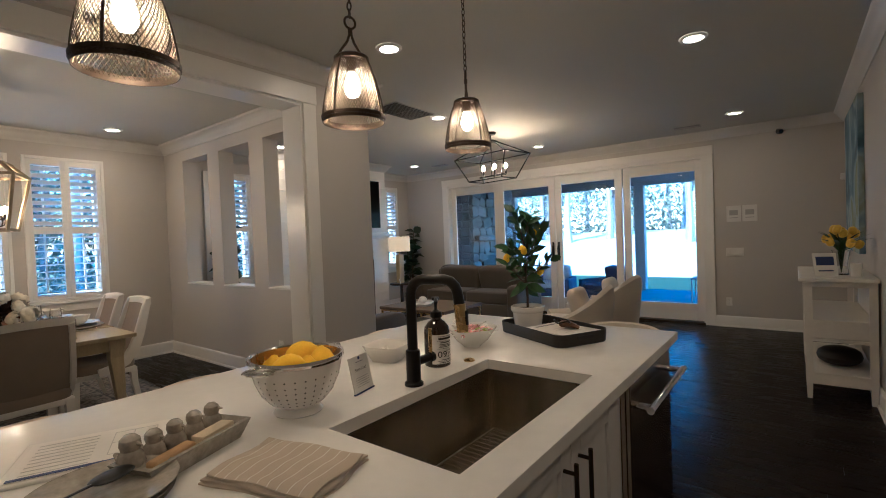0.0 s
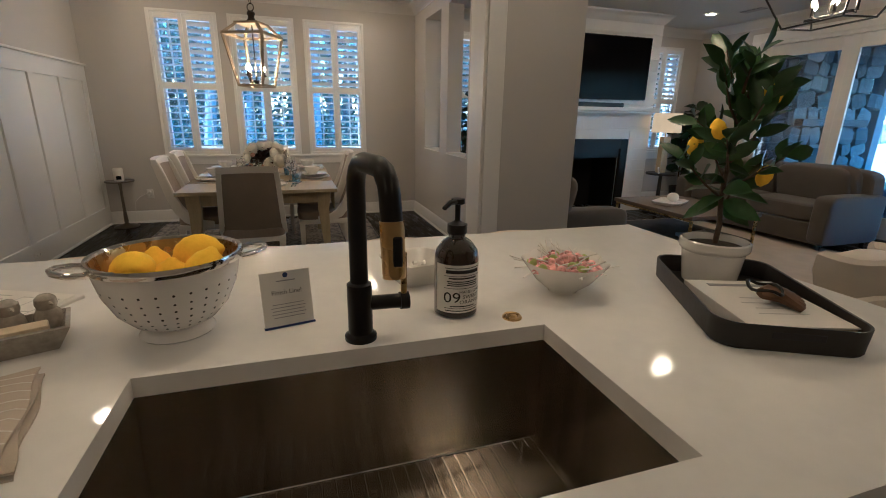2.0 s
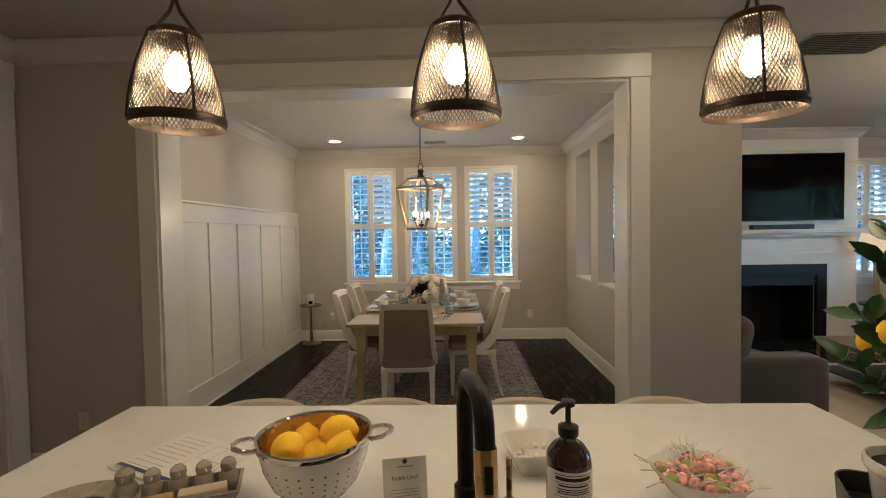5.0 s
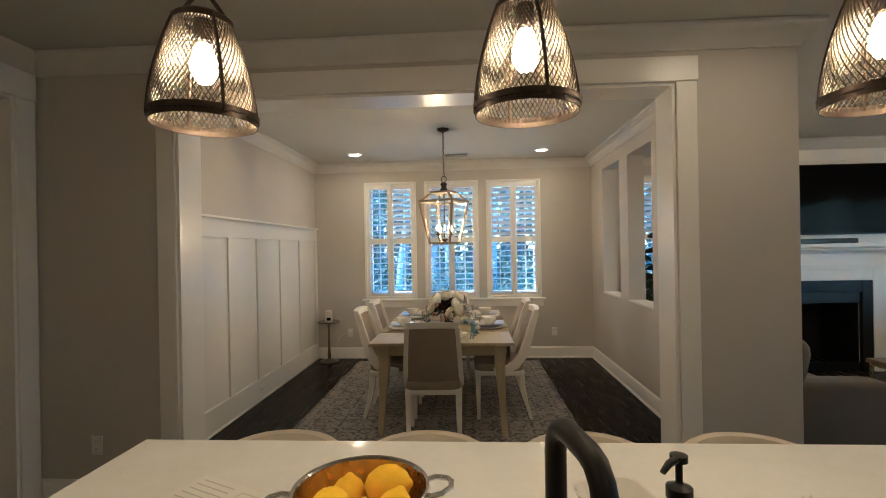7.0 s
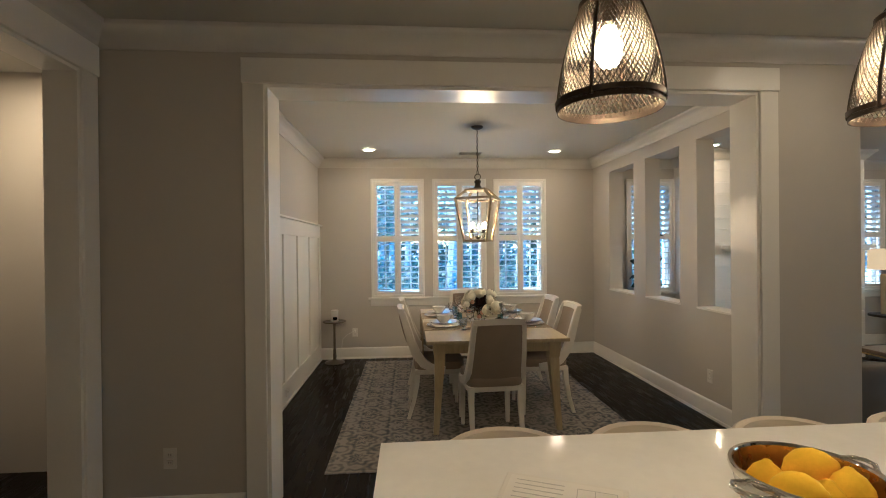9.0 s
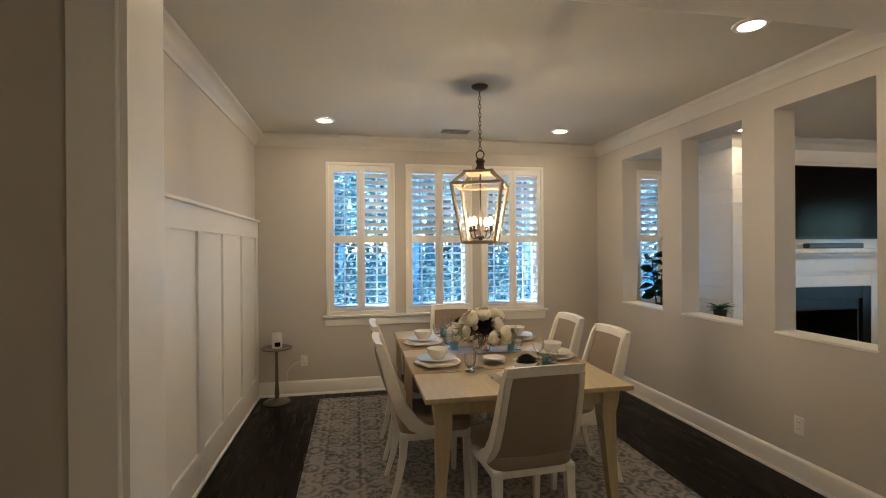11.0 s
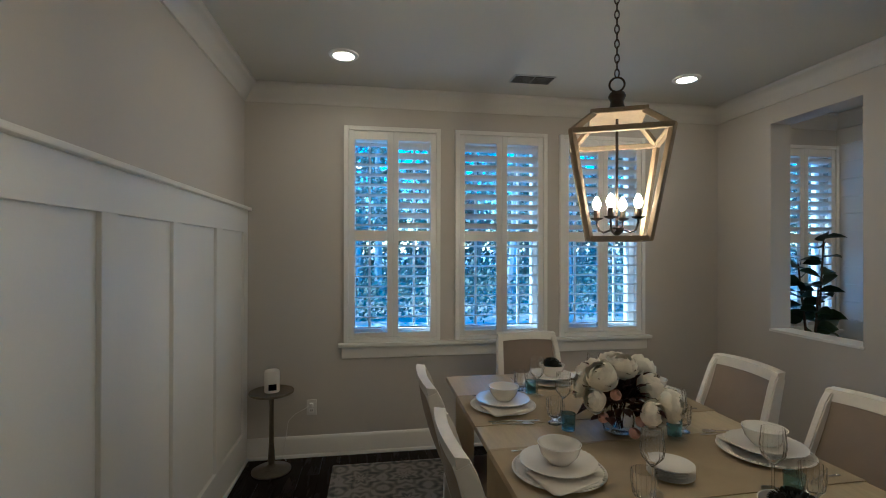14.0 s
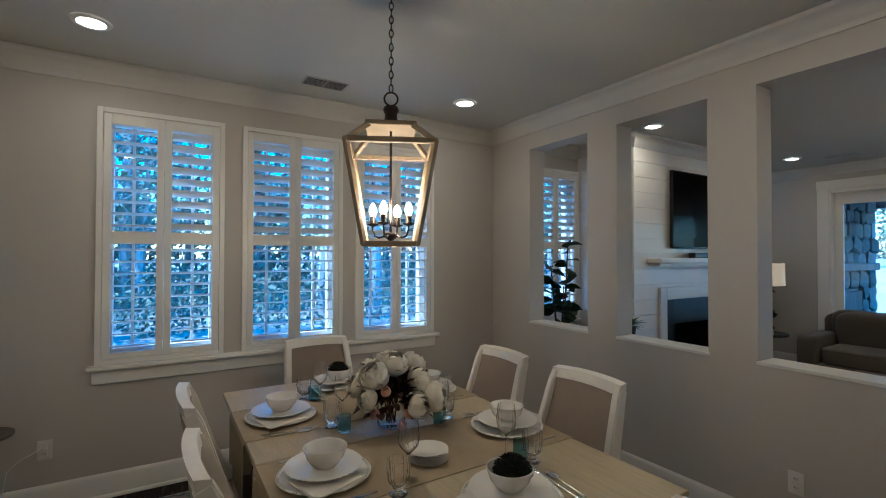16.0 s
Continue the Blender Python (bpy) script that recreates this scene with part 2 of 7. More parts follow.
def rug_material():
    """Faded oriental rug: a bordered field with repeated flower medallions, on the rug's own x and y."""
    m = material("faded_oriental_rug", (0.16, 0.15, 0.15), 0.95, bump=0.6, bscale=350)
    nt = m.node_tree
    b = nt.nodes["Principled BSDF"]
    L = nt.links.new

    def math_node(op, a, c=None):
        n = nt.nodes.new("ShaderNodeMath")
        n.operation = op
        for k, v in enumerate((a, c)):
            if v is None:
                continue
            if isinstance(v, (int, float)):
                n.inputs[k].default_value = v
            else:
                L(v, n.inputs[k])
        return n.outputs[0]

    tc = nt.nodes.new("ShaderNodeTexCoord")
    sp = nt.nodes.new("ShaderNodeSeparateXYZ")
    L(tc.outputs["Object"], sp.inputs[0])
    x, y = sp.outputs["X"], sp.outputs["Y"]
    ex = math_node("SUBTRACT", 1.215, math_node("ABSOLUTE", x))
    ey = math_node("SUBTRACT", 1.525, math_node("ABSOLUTE", y))
    edge = math_node("MINIMUM", ex, ey)
    cell = 0.29
    u = math_node("SUBTRACT", math_node("FRACT", math_node("DIVIDE", math_node("ADD", x, 10 * cell), cell)), 0.5)
    v = math_node("SUBTRACT", math_node("FRACT", math_node("DIVIDE", math_node("ADD", y, 10 * cell), cell)), 0.5)
    r = math_node("SQRT", math_node("ADD", math_node("MULTIPLY", u, u), math_node("MULTIPLY", v, v)))
    a = math_node("ARCTAN2", v, u)
    petals = math_node("ADD", r, math_node("MULTIPLY", math_node("COSINE", math_node("MULTIPLY", a, 8)), 0.05))
    rings = math_node("SINE", math_node("MULTIPLY", petals, 30))
    nz = nt.nodes.new("ShaderNodeTexNoise")
    nz.inputs["Scale"].default_value, nz.inputs["Detail"].default_value = 9, 6
    L(tc.outputs["Object"], nz.inputs["Vector"])
    vor = nt.nodes.new("ShaderNodeTexVoronoi")
    vor.inputs["Scale"].default_value = 14
    L(tc.outputs["Object"], vor.inputs["Vector"])
    motif = math_node("ADD", math_node("MULTIPLY", rings, 0.22), math_node("ADD", math_node("MULTIPLY", vor.outputs["Distance"], 0.6), math_node("MULTIPLY", nz.outputs["Fac"], 0.8)))
    bands = math_node("MULTIPLY", math_node("GREATER_THAN", math_node("SINE", math_node("MULTIPLY", edge, 52)), 0.86), math_node("LESS_THAN", edge, 0.40))
    fac = math_node("SUBTRACT", motif, math_node("MULTIPLY", bands, 0.16))
    rp = nt.nodes.new("ShaderNodeValToRGB")
    e = rp.color_ramp.elements
    e[0].position, e[0].color = 0.25, (0.075, 0.08, 0.092, 1)
    e[1].position, e[1].color = 0.85, (0.30, 0.275, 0.25, 1)
    k = e.new(0.5)
    k.color = (0.145, 0.143, 0.146, 1)
    k = e.new(0.68)
    k.color = (0.21, 0.19, 0.175, 1)
    L(fac, rp.inputs["Fac"])
    L(rp.outputs["Color"], b.inputs["Base Color"])
    return m


PAINTING = painting_material()
RUG = rug_material()


# ---- shape helpers ----
def part(name, bm, mat, parent=None, label="", smooth=False):
    """One mesh object from a bmesh, under a thing or a part (or on its own)."""
    me = bpy.data.meshes.new(name)
    bmesh.ops.recalc_face_normals(bm, faces=bm.faces)
    bm.to_mesh(me)
    bm.free()
    me.materials.append(mat)
    if smooth:
        me.polygons.foreach_set("use_smooth", [True] * len(me.polygons))
        me.set_sharp_from_angle(angle=radians(38))
    ob = new(name, me)
    if parent:
        ob.parent = parent
    if label:
        ob["label"] = label
    return ob


def again(ob, parent=None, m=None):
    """Another object on the same mesh."""
    o = new(ob.name.split(".")[0], ob.data)
    o.parent = parent or ob.parent
    if "label" in ob:
        o["label"] = ob["label"]
    if m is not None:
        o.matrix_basis = m
    return o


def thing(name, label, category, m=None, group="", kind=""):
    ob = new(name)
    ob.empty_display_size = 0.1
    if m is not None:
        ob.matrix_basis = m
    return tagged(ob, label, category, group, kind)


def B():
    return bmesh.new()


def box(bm, x0, x1, y0, y1, z0, z1, bev=0.0, seg=2):
    vs = [bm.verts.new((x, y, z)) for x in (x0, x1) for y in (y0, y1) for z in (z0, z1)]
    fs = [bm.faces.new([vs[i] for i in f]) for f in ((0, 1, 3, 2), (4, 6, 7, 5), (0, 4, 5, 1), (2, 3, 7, 6), (0, 2, 6, 4), (1, 5, 7, 3))]
    if bev:
        es = list({e for f in fs for e in f.edges})
        bmesh.ops.bevel(bm, geom=es, offset=bev, segments=seg, affect="EDGES", profile=0.5)
    return bm


def boxm(bm, m, sx, sy, sz, bev=0.0, seg=2):
    """A box centred on the pose m."""
    b2 = B()
    box(b2, -sx / 2, sx / 2, -sy / 2, sy / 2, -sz / 2, sz / 2, bev, seg)
    b2.transform(m)
    return merge(bm, b2)


def merge(bm, other):
    vm = {v: bm.verts.new(v.co) for v in other.verts}
    for f in other.faces:
        bm.faces.new([vm[v] for v in f.verts])
    other.free()
    return bm


def lathe(bm, prof, seg=24, cx=0.0, cy=0.0, wave=0.0, lobes=8):
    rings = []
    for r, z in prof:
        if r < 1e-5:
            rings.append([bm.verts.new((cx, cy, z))])
        else:
            rings.append([bm.verts.new((cx + r * (1 + wave * math.cos(lobes * a)) * math.cos(a), cy + r * (1 + wave * math.cos(lobes * a)) * math.sin(a), z)) for a in (2 * math.pi * k / seg for k in range(seg))])
    for p, q in zip(rings, rings[1:]):
        for k in range(seg):
            j = (k + 1) % seg
            if len(p) == 1 and len(q) == 1:
                continue
            if len(p) == 1:
                bm.faces.new((p[0], q[k], q[j]))
            elif len(q) == 1:
                bm.faces.new((p[k], p[j], q[0]))
            else:
                bm.faces.new((p[k], p[j], q[j], q[k]))
    return bm


def tube(bm, pts, r, seg=8, closed=False, caps=True, flat=1.0):
    """A round bar along points; r: one radius or one for each point."""
    pts = [Vector(p) for p in pts]
    n = len(pts)
    rs = r if isinstance(r, (list, tuple)) else [r] * n
    rings, up = [], None
    for i, p in enumerate(pts):
        a = pts[(i - 1) % n] if (closed or i) else p
        c = pts[(i + 1) % n] if (closed or i < n - 1) else p
        d = (c - a).normalized()
        if up is None:
            up = Vector((0, 0, 1)) if abs(d.z) < 0.9 else Vector((1, 0, 0))
        s = d.cross(up).normalized()
        up = s.cross(d).normalized()
        rings.append([bm.verts.new(p + rs[i] * (math.cos(t) * s + flat * math.sin(t) * up)) for t in (2 * math.pi * k / seg for k in range(seg))])
    pairs = list(zip(rings, rings[1:])) + ([(rings[-1], rings[0])] if closed else [])
    for p, q in pairs:
        for k in range(seg):
            j = (k + 1) % seg
            bm.faces.new((p[k], p[j], q[j], q[k]))
    if caps and not closed:
        bm.faces.new(rings[0][::-1])
        bm.faces.new(rings[-1])
    return bm


def puff(bm, m, sx, sy, sz, e=0.45, nu=14, nv=8, crown=0.0):
    """A stuffed cushion: a superellipsoid on the pose m."""
    def sg(v, k):
        return math.copysign(abs(v) ** k, v)
    rings = []
    for i in range(nv + 1):
        ph = -math.pi / 2 + math.pi * i / nv
        c, s = sg(math.cos(ph), e), sg(math.sin(ph), e)
        if i in (0, nv):
            rings.append([bm.verts.new(m @ Vector((0, 0, s * sz / 2)))])
            continue
        rings.append([bm.verts.new(m @ Vector((c * sg(math.cos(t), e) * sx / 2, c * sg(math.sin(t), e) * sy / 2, s * sz / 2))) for t in (2 * math.pi * k / nu for k in range(nu))])
    for p, q in zip(rings, rings[1:]):
        for k in range(nu):
            j = (k + 1) % nu
            if len(p) == 1:
                bm.faces.new((p[0], q[k], q[j]))
            elif len(q) == 1:
                bm.faces.new((p[k], p[j], q[0]))
            else:
                bm.faces.new((p[k], p[j], q[j], q[k]))
    return bm


def sweep(bm, path, prof, closed=False):
    """A moulding: a profile of (out, z) swept along a plan path with mitred corners; out is to the left of travel."""
    P = [Vector(p) for p in path]
    n = len(P)
    rings = []
    for i, p in enumerate(P):
        d0 = (p - P[i - 1]).normalized() if (i or closed) else None
        d1 = (P[(i + 1) % n] - p).normalized() if (i < n - 1 or closed) else None
        d0, d1 = d0 or d1, d1 or d0
        n0, n1 = Vector((-d0.y, d0.x)), Vector((-d1.y, d1.x))
        mt = (n0 + n1) / max(0.2, 1 + n0.dot(n1))
        rings.append([bm.verts.new((p.x + o * mt.x, p.y + o * mt.y, z)) for o, z in prof])
    k = len(prof)
    for a, c in list(zip(rings, rings[1:])) + ([(rings[-1], rings[0])] if closed else []):
        for j in range(k):
            bm.faces.new((a[j], a[(j + 1) % k], c[(j + 1) % k], c[j]))
    if not closed:
        bm.faces.new(rings[0][::-1])
        bm.faces.new(rings[-1])
    return bm


def loft(bm, rings, cap=True):
    """Skin between rings of equally many points."""
    R = [[bm.verts.new(p) for p in ring] for ring in rings]
    k = len(R[0])
    for a, c in zip(R, R[1:]):
        for j in range(k):
            bm.faces.new((a[j], a[(j + 1) % k], c[(j + 1) % k], c[j]))
    if cap:
        bm.faces.new(R[0][::-1])
        bm.faces.new(R[-1])
    return bm


def words(text, m, size, mat, parent, label="printed lettering"):
    """Flat lettering as a mesh, its middle on the pose m (reading along x, facing z)."""
    cu = bpy.data.curves.new("lettering", "FONT")
    cu.body, cu.size, cu.align_x, cu.align_y = text, size, "CENTER", "CENTER"
    tmp = bpy.data.objects.new("lettering", cu)
    scene.collection.objects.link(tmp)
    bpy.context.view_layer.update()
    me = bpy.data.meshes.new_from_object(tmp.evaluated_get(bpy.context.evaluated_depsgraph_get()))
    bpy.data.objects.remove(tmp)
    bpy.data.curves.remove(cu)
    me.materials.clear()
    me.materials.append(mat)
    ob = new("lettering", me)
    ob.parent, ob.matrix_basis = parent, m
    ob["label"] = label
    return ob


def structure(name, bm, mat, label, category="wall", smooth=False):
    return tagged(part(name, bm, mat, smooth=smooth), label, category, kind="structure")


def cells(bm, axes, solid):
    """One closed skin round the solid cells of a grid; axes: the grid's x, y and z lines; solid(i, j, k) tells which cells are filled."""
    X, Y, Z = axes
    vs = {}

    def V(i, j, k):
        if (i, j, k) not in vs:
            vs[i, j, k] = bm.verts.new((X[i], Y[j], Z[k]))
        return vs[i, j, k]
    nx, ny, nz = len(X) - 1, len(Y) - 1, len(Z) - 1

    def S(i, j, k):
        return 0 <= i < nx and 0 <= j < ny and 0 <= k < nz and solid(i, j, k)
    for i in range(nx):
        for j in range(ny):
            for k in range(nz):
                if not S(i, j, k):
                    continue
                for d, q in (((-1, 0, 0), ((0, 0, 0), (0, 0, 1), (0, 1, 1), (0, 1, 0))), ((1, 0, 0), ((1, 0, 0), (1, 1, 0), (1, 1, 1), (1, 0, 1))), ((0, -1, 0), ((0, 0, 0), (1, 0, 0), (1, 0, 1), (0, 0, 1))), ((0, 1, 0), ((0, 1, 0), (0, 1, 1), (1, 1, 1), (1, 1, 0))), ((0, 0, -1), ((0, 0, 0), (0, 1, 0), (1, 1, 0), (1, 0, 0))), ((0, 0, 1), ((0, 0, 1), (1, 0, 1), (1, 1, 1), (0, 1, 1)))):
                    if not S(i + d[0], j + d[1], k + d[2]):
                        bm.faces.new([V(i + a, j + b, k + c) for a, b, c in q])
    return bm


def pierced(lo, hi, z0, z1, holes):
    us = sorted({lo, hi} | {v for h in holes for v in h[:2]})
    zs = sorted({z0, z1} | {min(max(v, z0), z1) for h in holes for v in h[2:]})

    def filled(i, k):
        u, z = (us[i] + us[i + 1]) / 2, (zs[k] + zs[k + 1]) / 2
        return not any(a < u < b and c < z < d for a, b, c, d in holes)
    return us, zs, filled


def wall_x(bm, x0, x1, ya, yb, z0, z1, holes):
    """Wall slab between x0 and x1 running along y, with openings (y0, y1, z0, z1)."""
    us, zs, filled = pierced(ya, yb, z0, z1, holes)
    return cells(bm, ((x0, x1), us, zs), lambda i, j, k: filled(j, k))


def wall_y(bm, y0, y1, xa, xb, z0, z1, holes):
    """Wall slab between y0 and y1 running along x, with openings (x0, x1, z0, z1)."""
    us, zs, filled = pierced(xa, xb, z0, z1, holes)
    return cells(bm, (us, (y0, y1), zs), lambda i, j, k: filled(i, k))


# ---- structure ----
H = 2.74
XL, XR, XR2 = -1.28, 2.578, 2.748          # dining room's two long walls; living side of the pierced wall
YK, YD, YF = 2.90, 3.12, 6.62            # kitchen face, dining face of the cased opening; window wall
XK, XP, YS = -1.74, 7.40, -0.515          # kitchen end wall, patio wall, wall behind the console
NICHES = [(3.63, 4.262), (4.53, 5.175), (5.44, 6.09)]
NZ0, NZ1 = 0.932, 2.478
WINS = [(-0.567, 0.163), (0.281, 1.031), (1.14, 1.885)]
LWINS = [(3.06, 3.775), (6.33, 7.05)]
WZ0, WZ1 = 0.835, 2.465
OPX0, OPX1, OPZ = -0.85, 2.08, 2.44
PY0, PY1, PZ = 1.01, 5.53, 2.42

b = B()
box(b, -3.4, XP + 0.2, -2.2, YF + 0.2, -0.12, -0.012)
structure("floor", b, FLOOR, "dark stained hardwood floor running through the rooms", "floor")

b = B()
box(b, -3.4, XP + 0.2, -2.2, YF + 0.2, H, H + 0.1)
structure("ceiling", b, CEIL, "plain painted drywall ceiling with recessed lights", "ceiling")

b = wall_y(B(), YF, YF + 0.18, XL - 0.16, XP + 0.2, -0.1, H, [(x0 + 0.03, x1 - 0.03, WZ0 + 0.03, WZ1 - 0.03) for x0, x1 in WINS + LWINS])
structure("wall_north", b, WALL, "greige painted wall with shuttered windows")
b = wall_x(B(), XR, XR2, YD, YF, -0.01, H, [(a, c, NZ0, NZ1) for a, c in NICHES])
structure("wall_pierced", b, WALL, "greige partition wall pierced by three tall openings")
b = B()
box(b, XL - 0.16, XL, YD, YF, -0.01, H)
structure("wall_dining_west", b, WALL, "greige wall above tall white panelling")
b = wall_y(B(), YK, YD, XK - 0.16, XR2, -0.01, H, [(OPX0, OPX1, -0.01, OPZ)])
structure("wall_opening", b, WALL, "greige kitchen wall with a wide cased opening")
b = wall_x(B(), XK - 0.16, XK, -2.0, YK, -0.01, H, [(1.60, 2.757, -0.01, 2.455)])
structure("wall_kitchen_west", b, WALL, "greige kitchen end wall with a cased doorway")
b = B()
box(b, -3.2, -3.05, -2.0, YF, -0.01, H)
box(b, -3.05, XK - 0.16, 3.6, 3.75, -0.01, H)
box(b, -3.05, XK - 0.16, -0.2, -0.05, -0.01, H)
structure("wall_hall", b, WALL, "plain greige hallway walls beyond the doorway")
b = B()
box(b, XK - 0.16, 3.0, -2.0, -1.85, -0.01, H)
box(b, 3.0, 3.15, -2.0, YS, -0.01, H)
structure("wall_kitchen_south", b, WALL, "plain greige kitchen back wall")
b = B()
box(b, 3.15, XP + 0.2, YS - 0.15, YS, -0.01, H)
structure("wall_south", b, WALL, "greige wall behind a white console")
b = wall_x(B(), XP, XP + 0.2, YS, YF, -0.1, H, [(PY0, PY1, -0.1, PZ)])
structure("wall_patio", b, WALL, "greige wall with a wide glazed patio door")

# sills in the three openings of the pierced wall
for a, c in NICHES:
    b = B()
    box(b, XR - 0.006, XR2 + 0.006, a - 0.008, c + 0.008, NZ0, NZ0 + 0.018, 0.003)
    structure("trim_opening_sill", b, TRIM, "white painted sill board in a wall opening", "sill")

# mouldings
CROWN_P = [(0, H - 0.002), (0, H - 0.125), (0.012, H - 0.125), (0.018, H - 0.108), (0.032, H - 0.098), (0.05, H - 0.07), (0.078, H - 0.035), (0.092, H - 0.028), (0.1, H - 0.016), (0.1, H - 0.002)]
BASE_P = [(0, 0.0), (0.03, 0.0), (0.03, 0.012), (0.024, 0.02), (0.016, 0.022), (0.016, 0.13), (0.011, 0.145), (0.004, 0.152), (0, 0.152)]


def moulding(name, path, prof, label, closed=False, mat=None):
    return structure(name, sweep(B(), path, prof, closed), mat or (SHADEDTRIM if prof is CROWN_P else TRIM), label, "moulding", True)


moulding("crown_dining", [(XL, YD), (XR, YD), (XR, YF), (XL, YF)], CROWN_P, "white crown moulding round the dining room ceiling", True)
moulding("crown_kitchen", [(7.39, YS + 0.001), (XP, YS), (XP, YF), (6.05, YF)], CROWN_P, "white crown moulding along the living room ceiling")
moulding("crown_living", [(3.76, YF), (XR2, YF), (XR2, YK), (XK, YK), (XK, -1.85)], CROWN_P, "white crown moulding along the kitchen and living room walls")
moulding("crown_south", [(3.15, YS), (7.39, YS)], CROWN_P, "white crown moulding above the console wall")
moulding("baseboard_dining", [(OPX1 + 0.01, YD), (XR, YD), (XR, YF), (XL, YF)], BASE_P, "tall white baseboard with shoe moulding")
moulding("baseboard_kitchen", [(OPX0 - 0.125, YK), (XK, YK), (XK, 2.88)], BASE_P, "tall white baseboard with shoe moulding")
moulding("baseboard_pier", [(3.76, YF), (XR2, YF), (XR2, YK), (OPX1 + 0.115, YK)], BASE_P, "tall white baseboard with shoe moulding")
moulding("baseboard_patio", [(3.15, YS), (XP, YS), (XP, PY0 - 0.13)], BASE_P, "tall white baseboard with shoe moulding")
moulding("baseboard_living", [(XP, PY1 + 0.22), (XP, YF), (6.0, YF)], BASE_P, "tall white baseboard with shoe moulding")


def casing(name, axis, face, out, a, c, top, w=0.115, label="", head=0.14, jamb=0.0, bottom=0.0):
    """Flat casing round an opening from a to c: two legs, a taller head with a cap; on the wall face, proud towards out."""
    t = thing(name, label, "door casing", kind="structure")

    def slab(nm, u0, u1, z0, z1, p):
        lo, hi = sorted((face, face + out * p))
        bb = B()
        box(bb, *((u0, u1, lo, hi) if axis == "y" else (lo, hi, u0, u1)), z0, z1, 0.003, 1)
        part(nm, bb, TRIM, t)
    slab("casing_leg", a - w, a, bottom, top, 0.02)
    slab("casing_leg", c, c + w, bottom, top, 0.02)
    slab("casing_head", a - w - 0.006, c + w + 0.006, top, top + head, 0.026)
    return t


casing("trim_dining_opening", "y", YK, -1, OPX0, OPX1, OPZ, label="wide flat white casing round the dining room opening")
casing("trim_dining_inner", "y", YD, 1, OPX0, OPX1, OPZ, label="flat white casing on the dining side of the opening", w=0.1)
casing("trim_hall_door", "x", XK, 1, 1.60, 2.757, 2.455, label="flat white casing round the hallway doorway", w=0.118, head=0.165)
# jamb boards lining the cased openings
b = B()
box(b, OPX0, OPX0 + 0.018, YK - 0.004, YD + 0.004, 0, OPZ - 0.018)
box(b, OPX1 - 0.018, OPX1, YK - 0.004, YD + 0.004, 0, OPZ - 0.018)
box(b, OPX0, OPX1, YK - 0.004, YD + 0.004, OPZ - 0.018, OPZ + 0.001)
structure("trim_dining_jamb", b, TRIM, "white painted jamb boards lining the opening", "door jamb")
b = B()
box(b, XK - 0.164, XK + 0.004, 2.739, 2.757, 0, 2.437)
box(b, XK - 0.164, XK + 0.004, 1.60, 1.618, 0, 2.437)
box(b, XK - 0.164, XK + 0.004, 1.60, 2.757, 2.437, 2.456)
structure("trim_hall_jamb", b, TRIM, "white painted jamb boards of the hallway doorway", "door jamb")

# tall board-and-batten panelling on the dining room's long wall
t = thing("panelling", "tall white board and batten panelling with a cap rail", "wall panelling", kind="structure")
b = B()
box(b, XL, XL + 0.008, YD + 0.002, YF - 0.002, 0, 1.66)
part("panel_back", b, WAINS, t)
b = B()
box(b, XL, XL + 0.026, YD + 0.002, YF - 0.002, 1.655, 1.815, 0.002, 1)
part("top_rail", b, WAINS, t)
b = B()
box(b, XL, XL + 0.055, YD + 0.002, YF - 0.001, 1.815, 1.838, 0.006, 2)
part("cap_rail", b, TRIM, t)
b = B()
box(b, XL, XL + 0.026, YD + 0.002, YF - 0.002, 0, 0.222, 0.003, 1)
box(b, XL, XL + 0.042, YD + 0.002, YF - 0.02, 0, 0.02, 0.006, 2)
part("bottom_rail", b, WAINS, t)
stile = None
for y in (3.20, 3.725, 4.278, 4.833, 5.398, 5.99, 6.57):
    if stile is None:
        b = B()
        box(b, XL, XL + 0.0255, -0.05, 0.05, 0.22, 1.657, 0.002, 1)
        stile = part("batten", b, WAINS, t)
        stile.location.y = y
    else:
        again(stile).location.y = y

